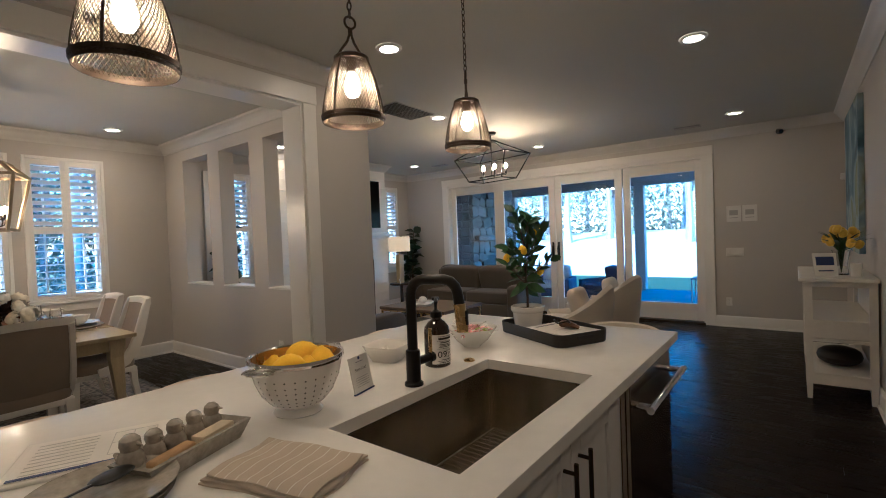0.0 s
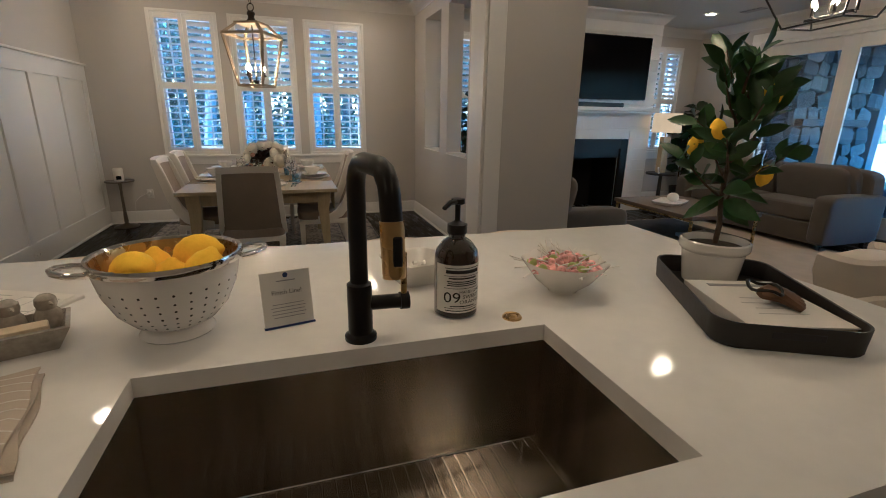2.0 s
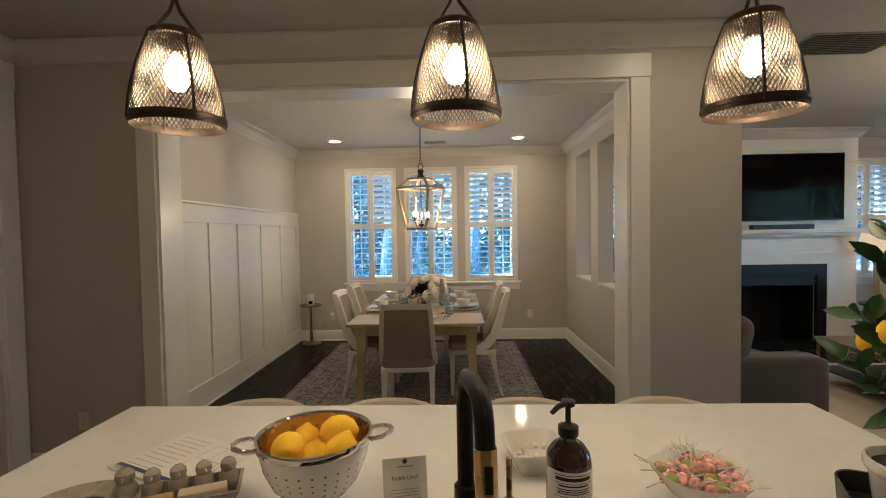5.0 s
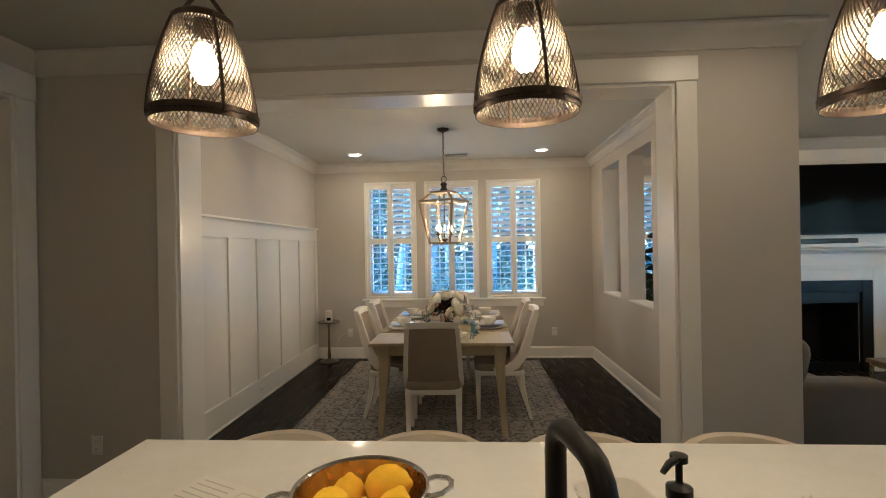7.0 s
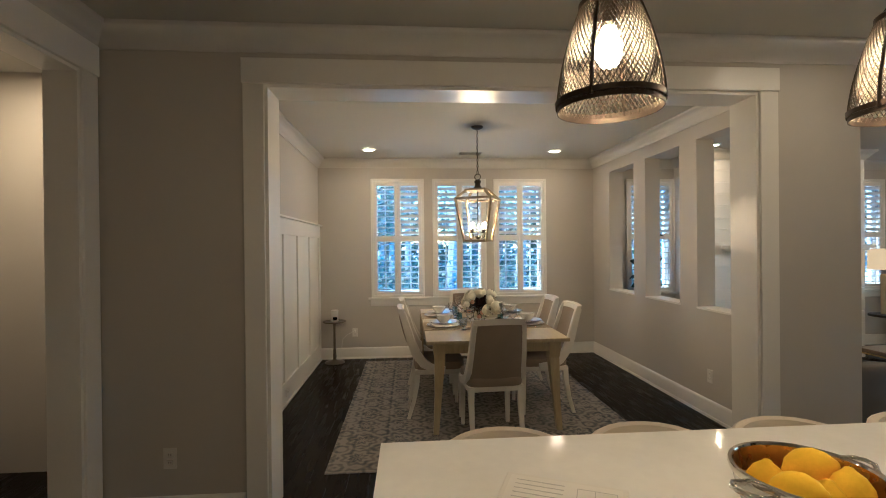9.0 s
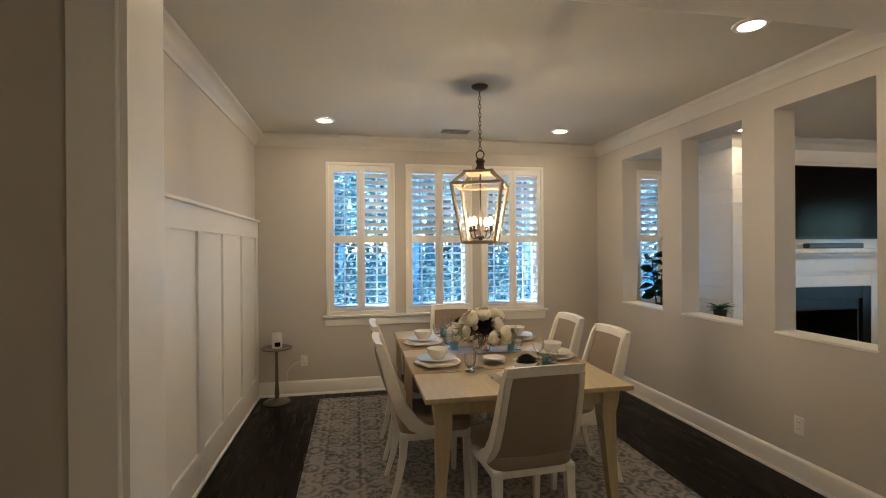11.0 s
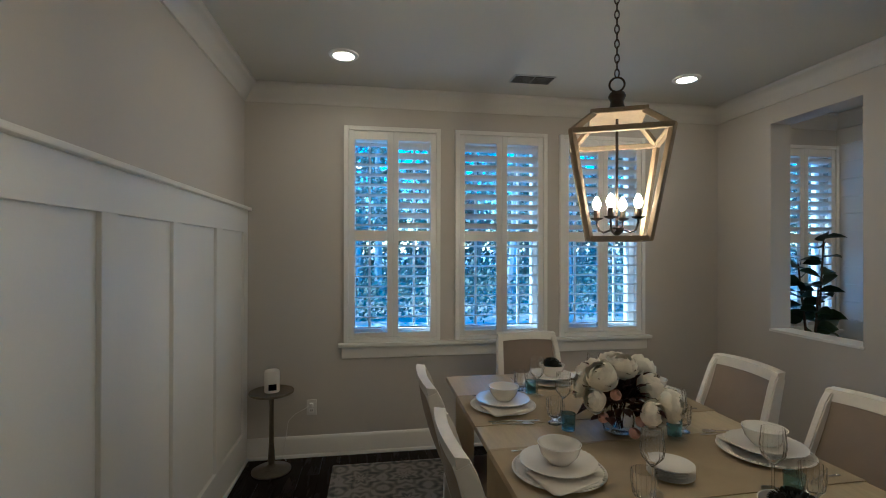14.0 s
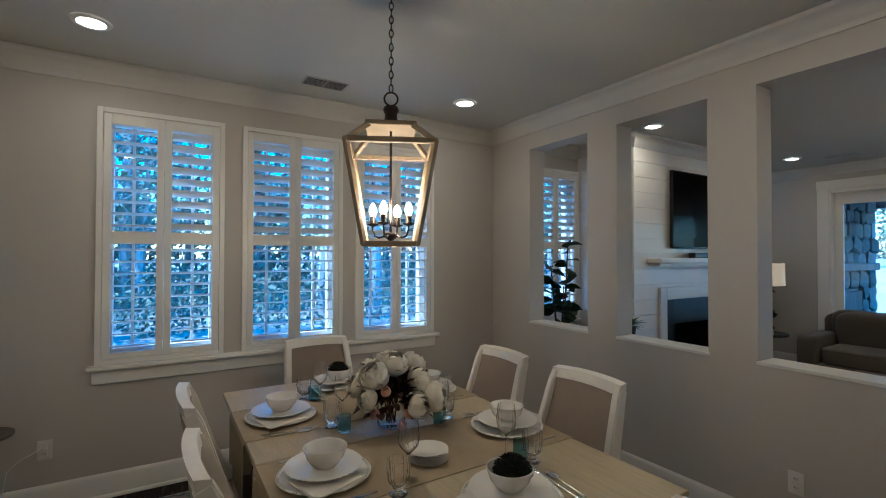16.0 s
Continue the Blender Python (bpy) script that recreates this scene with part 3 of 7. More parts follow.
# ---- windows with plantation shutters ----
def window(name, x0, x1, label):
    t = thing(name, label, "window", kind="structure")
    w = x1 - x0
    fr = 0.032
    y = YF

    def ring(nm, a, c, z0, z1, ya, yb, k, mat, parent=t):
        bb = B()
        box(bb, a, a + k, ya, yb, z0, z1, 0.002, 1)
        box(bb, c - k, c, ya, yb, z0, z1, 0.002, 1)
        box(bb, a + k, c - k, ya, yb, z1 - k, z1, 0.002, 1)
        box(bb, a + k, c - k, ya, yb, z0, z0 + k, 0.002, 1)
        return part(nm, bb, mat, parent)
    ring("shutter_frame", x0, x1, WZ0, WZ1, y - 0.03, y + 0.045, fr, TRIM)
    ring("window_frame", x0 + 0.032, x1 - 0.032, WZ0 + 0.032, WZ1 - 0.032, y + 0.09, y + 0.17, 0.05, TRIM)
    zm = 1.64
    bb = B()
    box(bb, x0 + 0.07, x1 - 0.07, y + 0.11, y + 0.15, zm - 0.025, zm + 0.025)
    part("meeting_rail", bb, TRIM, t)
    for k in (1, 3):
        bb = B()
        xm = x0 + w * (0.26 if k == 1 else 0.74)
        box(bb, xm - 0.009, xm + 0.009, y + 0.12, y + 0.14, WZ0 + 0.07, WZ1 - 0.07)
        part("muntin", bb, TRIM, t)
    for za, zb in ((WZ0 + 0.07, zm), (zm, WZ1 - 0.07)):
        bb = B()
        box(bb, x0 + 0.07, x1 - 0.07, y + 0.127, y + 0.131, za, zb)
        g = part("pane", bb, GLASS, t)
        g.visible_shadow = False
    xm = (x0 + x1) / 2
    for a, c in ((x0 + fr + 0.002, xm - 0.001), (xm + 0.001, x1 - fr - 0.002)):
        bb = B()
        st, za, zb = 0.042, WZ0 + fr + 0.002, WZ1 - fr - 0.002
        ya, yb = y - 0.022, y + 0.010
        box(bb, a, a + st, ya, yb, za, zb, 0.002, 1)
        box(bb, c - st, c, ya, yb, za, zb, 0.002, 1)
        rails = ((za, 0.905), (1.60, 1.68), (2.365, zb))
        for z0, z1 in rails:
            box(bb, a + st, c - st, ya, yb, z0, z1, 0.002, 1)
        p = part("shutter_panel", bb, TRIM, t)
        lw = c - a - 2 * st - 0.004
        bb = B()
        pr = [(0.036 * math.cos(q), 0.0052 * math.sin(q)) for q in (2 * math.pi * k / 8 for k in range(8))]
        loft(bb, [[(u, v0, v1) for v0, v1 in pr] for u in (-lw / 2, lw / 2)])
        slat = None
        half = 0 if a < xm - 0.1 else 1
        for z0, z1, tilt in ((0.905, 1.60, -8 - 6 * half), (1.68, 2.365, -8 if (name, half) == ("window_1", 0) else -36)):
            n = 9
            for k in range(n):
                z = z0 + (z1 - z0) * (k + 0.5) / n
                mm = pose((a + c) / 2, y - 0.006, z, tilt)
                if slat is None:
                    slat = part("slat", bb, TRIM, p)
                    slat.matrix_basis = mm
                else:
                    again(slat, p, mm)
    return t


for k, (x0, x1) in enumerate(WINS):
    window(f"window_{k + 1}", x0, x1, "tall white window with open plantation shutters in the dining room")
for k, (x0, x1) in enumerate(LWINS):
    window(f"window_{k + 4}", x0, x1, "tall white window with plantation shutters beside the fireplace")


def sill(x0, x1):
    b = B()
    box(b, x0 - 0.04, x1 + 0.045, YF - 0.06, YF + 0.002, WZ0 - 0.03, WZ0 - 0.002, 0.006, 2)
    box(b, x0 - 0.015, x1 + 0.02, YF - 0.02, YF + 0.002, WZ0 - 0.12, WZ0 - 0.03, 0.003, 1)
    structure("window_sill", b, TRIM, "long white window sill with a flat apron below", "sill")


sill(WINS[0][0], WINS[2][1])
for x0, x1 in LWINS:
    sill(x0, x1)

# ---- patio door: four tall glazed panels ----
t = thing("door_patio", "wide white four panel glazed patio door", "patio door", kind="structure")
w = (PY1 - PY0) / 4
handle = None
for k in range(4):
    a, c = PY0 + k * w, PY0 + (k + 1) * w
    px = XP + (0.10 if k in (0, 3) else 0.06)
    b = B()
    s = 0.115
    z0, z1 = 0.03, PZ - 0.03
    box(b, px, px + 0.04, a + 0.004, a + s, z0, z1, 0.004, 1)
    box(b, px, px + 0.04, c - s, c - 0.004, z0, z1, 0.004, 1)
    box(b, px, px + 0.04, a + s, c - s, z1 - 0.17, z1, 0.004, 1)
    box(b, px, px + 0.04, a + s, c - s, z0, z0 + 0.25, 0.004, 1)
    p = part("door_panel", b, TRIM, t)
    b = B()
    box(b, px + 0.017, px + 0.023, a + s - 0.01, c - s + 0.01, z0 + 0.24, z1 - 0.16)
    g = part("pane", b, GLASS, p)
    g.visible_shadow = False
    if k in (1, 2):
        yh = (c - 0.05) if k == 1 else (a + 0.05)
        b = B()
        box(b, px - 0.008, px, yh - 0.018, yh + 0.018, 0.92, 1.24, 0.004, 1)
        tube(b, [(px - 0.006, yh, 1.20), (px - 0.045, yh, 1.17), (px - 0.05, yh, 1.08), (px - 0.045, yh, 0.99), (px - 0.006, yh, 0.96)], 0.01)
        part("handle", b, BLACKMETAL, p, "black pull handle", True)
b = B()
box(b, XP - 0.004, XP + 0.2, PY0 - 0.001, PY0 + 0.02, 0, PZ)
box(b, XP - 0.004, XP + 0.2, PY1 - 0.02, PY1 + 0.001, 0, PZ)
box(b, XP - 0.004, XP + 0.2, PY0 + 0.02, PY1 - 0.02, PZ - 0.046, PZ + 0.001)
part("jamb", b, TRIM, t)
b = B()
box(b, XP - 0.01, XP + 0.22, PY0, PY1, -0.02, 0.03, 0.004, 1)
part("threshold", b, BRONZE, t)
casing("trim_patio_door", "x", XP, -1, PY0, PY1, PZ, label="wide flat white casing round the patio door", w=0.13, head=0.12)

# ---- fireplace ----
FX0, FX1, FY = 3.78, 5.98, 5.90
b = B()
box(b, FX0 + 0.02, 4.40, FY + 0.02, YF, 0, H)
box(b, 5.48, FX1 - 0.02, FY + 0.02, YF, 0, H)
box(b, 4.40, 5.48, FY + 0.02, YF, 0.93, H)
box(b, 4.40, 5.48, YF - 0.1, YF, 0, 0.93)
fp = structure("wall_chimney_breast", b, TRIM, "white shiplap chimney breast with a black fireplace", "chimney breast")
n = 17
hb = 2.63 / n
for k in range(n):
    z0, z1 = k * hb + 0.003, (k + 1) * hb
    holes = [(FX0, FX1)] if z0 > 1.08 else [(FX0, 4.18), (5.70, FX1)]
    for xa, xb in holes:
        b = B()
        box(b, xa, xb, FY, FY + 0.02, z0, z1, 0.002, 1)
        part("shiplap_board", b, TRIM, fp)
    for xa, xb in ((FX0, FX0 + 0.02), (FX1 - 0.02, FX1)):
        b = B()
        box(b, xa, xb, FY + 0.02, YF, z0, z1)
        part("shiplap_board", b, TRIM, fp)
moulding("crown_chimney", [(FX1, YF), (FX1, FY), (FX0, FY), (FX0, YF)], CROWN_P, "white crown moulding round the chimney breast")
t = thing("fireplace", "black slate fireplace surround with a dark firebox", "fireplace", kind="structure")
b = B()
box(b, 4.28, 4.40, FY - 0.03, FY + 0.02, 0, 1.07, 0.003, 1)
box(b, 5.48, 5.60, FY - 0.03, FY + 0.02, 0, 1.07, 0.003, 1)
box(b, 4.40, 5.48, FY - 0.03, FY + 0.02, 0.93, 1.07, 0.003, 1)
part("surround", b, SLATE, t)
b = B()
box(b, 4.41, 4.42, FY + 0.02, YF - 0.11, 0.0, 0.92)
box(b, 5.46, 5.47, FY + 0.02, YF - 0.11, 0.0, 0.92)
box(b, 4.41, 5.47, YF - 0.12, YF - 0.105, 0.0, 0.92)
box(b, 4.41, 5.47, FY + 0.02, YF - 0.11, 0.91, 0.925)
part("firebox", b, SOOT, t)
b = B()
box(b, 4.40, 5.48, FY + 0.005, FY + 0.02, 0.80, 0.93)
box(b, 4.40, 5.48, FY + 0.005, FY + 0.02, 0.0, 0.1)
part("grille", b, BLACKMETAL, t)
b = B()
box(b, 4.17, 4.28, FY - 0.035, FY + 0.02, 0, 1.20, 0.004, 1)
box(b, 5.60, 5.71, FY - 0.035, FY + 0.02, 0, 1.20, 0.004, 1)
box(b, 4.28, 5.60, FY - 0.035, FY + 0.02, 1.07, 1.20, 0.004, 1)
part("mantel_legs", b, TRIM, t)
b = B()
box(b, 4.02, 5.93, FY - 0.12, FY, 1.425, 1.455, 0.004, 1)
box(b, 3.98, 5.97, FY - 0.16, FY, 1.455, 1.505, 0.005, 1)
part("mantel_shelf", b, TRIM, t)

# ---- recessed lights ----
# The last three are unseen fill lights, added for the kitchen and the hall.
LIGHTS_AND_FILL = [(-0.536, 5.99, 0.32), (1.825, 6.01, 0.32), (1.86, 3.72, 0.32), (-0.55, 3.72, 0.32), (3.68, 0.53, 0.14), (2.345, 2.23, 0.3), (6.44, 0.53, 0.12), (6.5, 3.09, 0.45), (6.45, 5.58, 0.3), (4.06, 3.13, 0.5), (3.68, 5.62, 0.5), (-0.5, -0.3, 0.5), (1.9, -0.7, 0.4), (-2.45, 3.0, 1.5)]
base = None
for x, y, k in LIGHTS_AND_FILL:
    if base is None:
        base = thing("recessed_light", "lit round white recessed ceiling light", "ceiling light", pose(x, y, H), "recessed ceiling lights")
        part("trim_ring", lathe(B(), [(0.062, -0.001), (0.064, -0.012), (0.088, -0.009), (0.092, -0.001)], 28), TRIM, base, "", True)
        part("lens", lathe(B(), [(0, -0.006), (0.063, -0.006), (0.063, -0.002)], 28), GLOW, base, "glowing lens")
    else:
        copy_thing(base, pose(x, y, H))
    downlight(x, y, k)


# ---- kitchen island ----
CZ = 0.925
IX0, IX1, IY0, IY1 = -0.14, 2.215, 0.405, 1.65
SX0, SX1, SY0, SY1 = 0.665, 1.405, 0.505, 0.903

z0 = CZ - 0.035
b = cells(B(), ((IX0, SX0, SX1, IX1), (IY0, SY0, SY1, IY1), (z0, CZ)), lambda i, j, k: (i, j) != (1, 1))
rim = [e for e in b.edges if len(e.link_faces) == 2 and e.calc_face_angle(0) > 0.5]
bmesh.ops.bevel(b, geom=rim, offset=0.004, segments=2, affect="EDGES")
tagged(part("island_worktop", b, QUARTZ), "white quartz island worktop with a sink cut out", "worktop")

# island cabinets
DW0, DW1 = 1.50, 2.10
t = thing("island_cabinet", "white painted shaker island cabinet with bar pulls", "cabinet")
zb = z0 - 0.002
for x0, x1, y0, y1, za in ((IX0 + 0.06, SX0 - 0.02, IY0 + 0.045, IY1 - 0.37, 0.1), (SX1 + 0.02, DW0 - 0.003, IY0 + 0.045, IY1 - 0.37, 0.1), (SX0 - 0.02, SX1 + 0.02, SY1 + 0.03, IY1 - 0.37, 0.1), (SX0 - 0.02, SX1 + 0.02, IY0 + 0.045, IY0 + 0.06, 0.1), (DW0 - 0.003, DW1 + 0.003, IY1 - 0.55, IY1 - 0.37, 0.1)):
    b = B()
    box(b, x0, x1, y0, y1, za, zb)
    part("carcass", b, CABWHITE, t)
b = B()
box(b, DW1 + 0.003, IX1 - 0.05, IY0 + 0.045, IY1 - 0.37, 0.0, zb)
part("end_panel", b, CABWHITE, t)
b = B()
box(b, IX0 + 0.1, DW0, IY0 + 0.1, IY1 - 0.42, 0, 0.1)
part("toe_kick", b, CABWHITE, t)


def shaker(x0, x1, za, zc, hx):
    bb = B()
    y = IY0 + 0.045
    box(bb, x0, x0 + 0.06, y - 0.02, y, za, zc, 0.002, 1)
    box(bb, x1 - 0.06, x1, y - 0.02, y, za, zc, 0.002, 1)
    box(bb, x0 + 0.06, x1 - 0.06, y - 0.02, y, zc - 0.06, zc, 0.002, 1)
    box(bb, x0 + 0.06, x1 - 0.06, y - 0.02, y, za, za + 0.06, 0.002, 1)
    box(bb, x0 + 0.06, x1 - 0.06, y - 0.01, y, za + 0.06, zc - 0.06)
    d = part("door", bb, CABWHITE, t)
    bb = B()
    tube(bb, [(hx, y - 0.052, 0.66), (hx, y - 0.052, 0.84)], 0.006)
    tube(bb, [(hx, y - 0.02, 0.685), (hx, y - 0.052, 0.685)], 0.005)
    tube(bb, [(hx, y - 0.02, 0.815), (hx, y - 0.052, 0.815)], 0.005)
    part("handle", bb, BRONZE, d, "bronze bar pull", True)


for x0, x1, hx in ((-0.04, 0.32, 0.28), (0.326, 0.68, 0.366), (0.686, 1.03, 0.985), (1.036, 1.38, 1.08)):
    shaker(x0, x1, 0.12, 0.88, hx)

t = thing("dishwasher", "black stainless dishwasher with a steel bar handle", "dishwasher")
b = B()
box(b, DW0 + 0.002, DW1 - 0.002, IY0 + 0.03, IY1 - 0.56, 0.0, zb - 0.001)
part("body", b, BLACKSTEEL, t)
b = B()
box(b, DW0 + 0.004, DW1 - 0.004, IY0 + 0.012, IY0 + 0.03, 0.11, zb - 0.01, 0.004, 2)
d = part("door", b, BLACKSTEEL, t)
b = B()
tube(b, [(DW0 + 0.02, IY0 - 0.045, 0.80), (DW1 - 0.02, IY0 - 0.045, 0.80)], 0.013, 12)
for x in (DW0 + 0.05, DW1 - 0.05):
    tube(b, [(x, IY0 + 0.014, 0.80), (x, IY0 - 0.045, 0.80)], 0.012, 10)
part("handle", b, CHROME, d, "polished steel bar handle", True)

# sink
t = thing("sink", "undermount stainless steel sink with a wire rack", "sink")
sb = CZ - 0.27
k = 0.012
b = cells(B(), ((SX0 - k, SX0 - 0.002, SX1 + 0.002, SX1 + k), (SY0 - k, SY0 - 0.002, SY1 + 0.002, SY1 + k), (sb - 0.01, sb, z0 - 0.001)), lambda i, j, q: q == 0 or (i, j) != (1, 1))
part("basin", b, STEEL, t)
part("drain", lathe(B(), [(0, sb + 0.002), (0.03, sb + 0.001), (0.04, sb + 0.005), (0.055, sb + 0.004), (0.057, sb)], 24, 1.05, 0.72), CHROME, t, "", True)
zr = sb + 0.024
rack = part("wire_rack", tube(B(), [(SX0 + 0.03, SY0 + 0.03, zr), (SX1 - 0.03, SY0 + 0.03, zr), (SX1 - 0.03, SY1 - 0.03, zr), (SX0 + 0.03, SY1 - 0.03, zr)], 0.0034, 8, True), CHROME, t, "steel wire bottom rack", True)
wire = part("wire", tube(B(), [(0, SY0 + 0.03, zr), (0, SY1 - 0.03, zr)], 0.0024, 6), CHROME, rack, "", True)
for k in range(26):
    x = SX0 + 0.045 + k * (SX1 - SX0 - 0.09) / 25
    if k:
        again(wire, rack, pose(x, 0, 0))
    else:
        wire.location.x = x
part("drain_ring", tube(B(), [(1.05 + 0.055 * math.cos(q), 0.72 + 0.055 * math.sin(q), zr + 0.004) for q in (2 * math.pi * j / 24 for j in range(24))], 0.003, 6, True), CHROME, rack, "", True)
part("cross_bar", tube(B(), [(SX0 + 0.03, (SY0 + SY1) / 2, zr - 0.005), (SX1 - 0.03, (SY0 + SY1) / 2, zr - 0.005)], 0.003, 6), CHROME, rack, "", True)
for x in (SX0 + 0.05, SX1 - 0.05):
    for y in (SY0 + 0.032, SY1 - 0.032):
        part("foot", tube(B(), [(x, y, sb), (x, y, zr)], 0.006, 8), CHROME, rack, "", True)

# faucet
t = thing("faucet", "matte black pull-down kitchen faucet with brass spray collar", "faucet", pose(1.035, 0.945, CZ))
b = lathe(B(), [(0, 0), (0.03, 0), (0.03, 0.008), (0.023, 0.014), (0.023, 0.11), (0.0165, 0.114), (0, 0.114)], 24)
part("base", b, BLACKMETAL, t, "", True)
dx, dy = 0.17, -0.985
pts = [(0, 0, 0.1), (0, 0, 0.285)] + [(dx * 0.05 * (1 - math.cos(a)), dy * 0.05 * (1 - math.cos(a)), 0.285 + 0.05 * math.sin(a)) for a in (0.4, 0.8, 1.2, 1.57)]
pts += [(dx * 0.12, dy * 0.12, 0.335)] + [(dx * (0.12 + 0.045 * math.sin(a)), dy * (0.12 + 0.045 * math.sin(a)), 0.29 + 0.045 * math.cos(a)) for a in (0.5, 1.0, 1.4)]
pts += [(dx * 0.17, dy * 0.17, 0.262)]
part("spout", tube(B(), pts, 0.0165, 14), BLACKMETAL, t, "", True)
b = B()
q = (dx * 0.17, dy * 0.17)
tube(b, [(q[0], q[1], 0.263), (q[0] * 1.05, q[1] * 1.05, 0.18)], [0.0185, 0.0175], 16)
sp = part("spray_head", b, GOLD, t, "brushed brass spray head", True)
b = B()
boxm(b, pose(q[0] * 1.03 + 0.003, q[1] * 1.03 - 0.0175, 0.222), 0.014, 0.004, 0.045, 0.002, 1)
part("button", b, BLACKMETAL, sp)
b = B()
tube(b, [(0.018, 0, 0.07), (0.085, -0.004, 0.07)], 0.014, 12)
tube(b, [(0.075, -0.004, 0.07), (0.092, -0.004, 0.07)], 0.017, 12)
lv = part("lever_mount", b, BLACKMETAL, t, "", True)
part("lever", tube(B(), [(0.083, -0.004, 0.08), (0.083, -0.004, 0.165)], 0.006, 10), GOLD, lv, "slim brass lever", True)

# soap bottle
t = thing("soap_bottle", "dark amber glass soap bottle with a black pump", "soap bottle", pose(1.25, 1.018, CZ))
t.scale = (1.27, 1.27, 1.06)
part("bottle", lathe(B(), [(0, 0), (0.033, 0), (0.037, 0.004), (0.037, 0.118), (0.034, 0.134), (0.024, 0.15), (0.014, 0.158), (0.0135, 0.168), (0, 0.168)], 32), AMBER, t, "", True)
b = lathe(B(), [(0.0155, 0.165), (0.0165, 0.167), (0.0165, 0.184), (0.009, 0.188), (0.006, 0.19), (0.0045, 0.192), (0.0045, 0.222), (0.011, 0.224), (0.011, 0.234), (0, 0.236)], 20)
tube(b, [(0, 0, 0.229), (-0.02, -0.018, 0.23), (-0.032, -0.028, 0.222)], [0.006, 0.005, 0.004], 8)
part("pump", b, BLACKMETAL, t, "black pump top", True)
b = B()
rings = [[(0.0375 * math.cos(a), 0.0375 * math.sin(a), z) for z in (0.014, 0.112)] for a in [math.radians(-165 + 6 * k) for k in range(26)]]
vs = [[b.verts.new(p) for p in r] for r in rings]
for p, q in zip(vs, vs[1:]):
    b.faces.new((p[0], q[0], q[1], p[1]))
lab = part("label", b, PAPER, t, "white printed paper label", True)


def on_bottle(me_ob, r):
    """Wrap a flat mesh (x sideways, y up) round the bottle, facing -y."""
    for v in me_ob.data.vertices:
        a = -math.pi / 2 + v.co.x / r
        v.co = (r * math.cos(a), r * math.sin(a), v.co.y)


def bottle_bars(name, rows, parent, mat, r):
    bb = B()
    for x0, x1, za, zc in rows:
        n = 6
        for i in range(n):
            u0, u1 = x0 + (x1 - x0) * i / n, x0 + (x1 - x0) * (i + 1) / n
            f = [bb.verts.new(p) for p in ((u0, za, 0), (u1, za, 0), (u1, zc, 0), (u0, zc, 0))]
            bb.faces.new(f)
    o = tagged(part(name, bb, mat, parent), kind="stuff")
    on_bottle(o, r)


bottle_bars("printed_line", [(-0.030, 0.030, 0.095, 0.102), (-0.033, 0.033, 0.0895, 0.0905), (-0.025, 0.025, 0.084, 0.087), (-0.028, 0.028, 0.078, 0.080), (-0.026, 0.026, 0.074, 0.076), (-0.028, 0.028, 0.070, 0.072), (-0.033, 0.033, 0.0645, 0.0655), (-0.033, 0.033, 0.023, 0.024), (-0.022, 0.022, 0.027, 0.029), (-0.03, 0.03, 0.0175, 0.0195), (-0.032, 0.032, 0.105, 0.1065)], lab, INK, 0.0379)
for txt, x, z, s in (("09", -0.019, 0.045, 0.03), ("HAND SOAP", 0.015, 0.0575, 0.0078), ("SWEET", 0.015, 0.047, 0.0105), ("ORANGE", 0.015, 0.0365, 0.0105)):
    o = words(txt, Matrix.Identity(4), s, INK, lab)
    for v in o.data.vertices:
        v.co = (v.co.x + x, v.co.y + z, 0)
    on_bottle(o, 0.0379)

# air switch button
t = thing("sink_button", "small round brass sink button on the worktop", "button", pose(1.355, 0.952, CZ))
part("ring", lathe(B(), [(0, 0), (0.021, 0), (0.021, 0.003), (0.018, 0.006), (0.013, 0.005), (0.012, 0.002)], 28), GOLD, t, "", True)
part("push", lathe(B(), [(0, 0.007), (0.008, 0.007), (0.011, 0.004), (0.011, 0.001)], 20), GOLD, t, "", True)

# colander with lemons
t = thing("colander", "white enamel colander with a steel rim and loop handles", "colander", pose(0.70, 1.075, CZ, 0, 0, 14))
t.scale = (0.95, 0.95, 0.95)
prof = [(0.066, 0.0), (0.070, 0.004), (0.062, 0.014), (0.055, 0.022), (0.075, 0.032), (0.100, 0.06), (0.118, 0.10), (0.128, 0.145), (0.130, 0.162)]
body = part("bowl", lathe(B(), prof + [(r - 0.003, z + 0.002) for r, z in prof[:3:-1]] + [(0, 0.026)], 40), ENAMEL, t, "white perforated enamel bowl", True)
part("rim", lathe(B(), [(0.129, 0.152), (0.134, 0.152), (0.136, 0.160), (0.134, 0.168), (0.128, 0.167), (0.1255, 0.162)], 40), CHROME, t, "polished steel rim", True)
part("lining", lathe(B(), [(0.1255, 0.163), (0.1215, 0.145), (0.1125, 0.10), (0.0945, 0.064), (0.068, 0.04), (0, 0.034)], 40), GOLD, t, "brassy metal lining", True)
# Ink-dark discs on the uncut bowl give the shade inside its drain holes.
b = B()
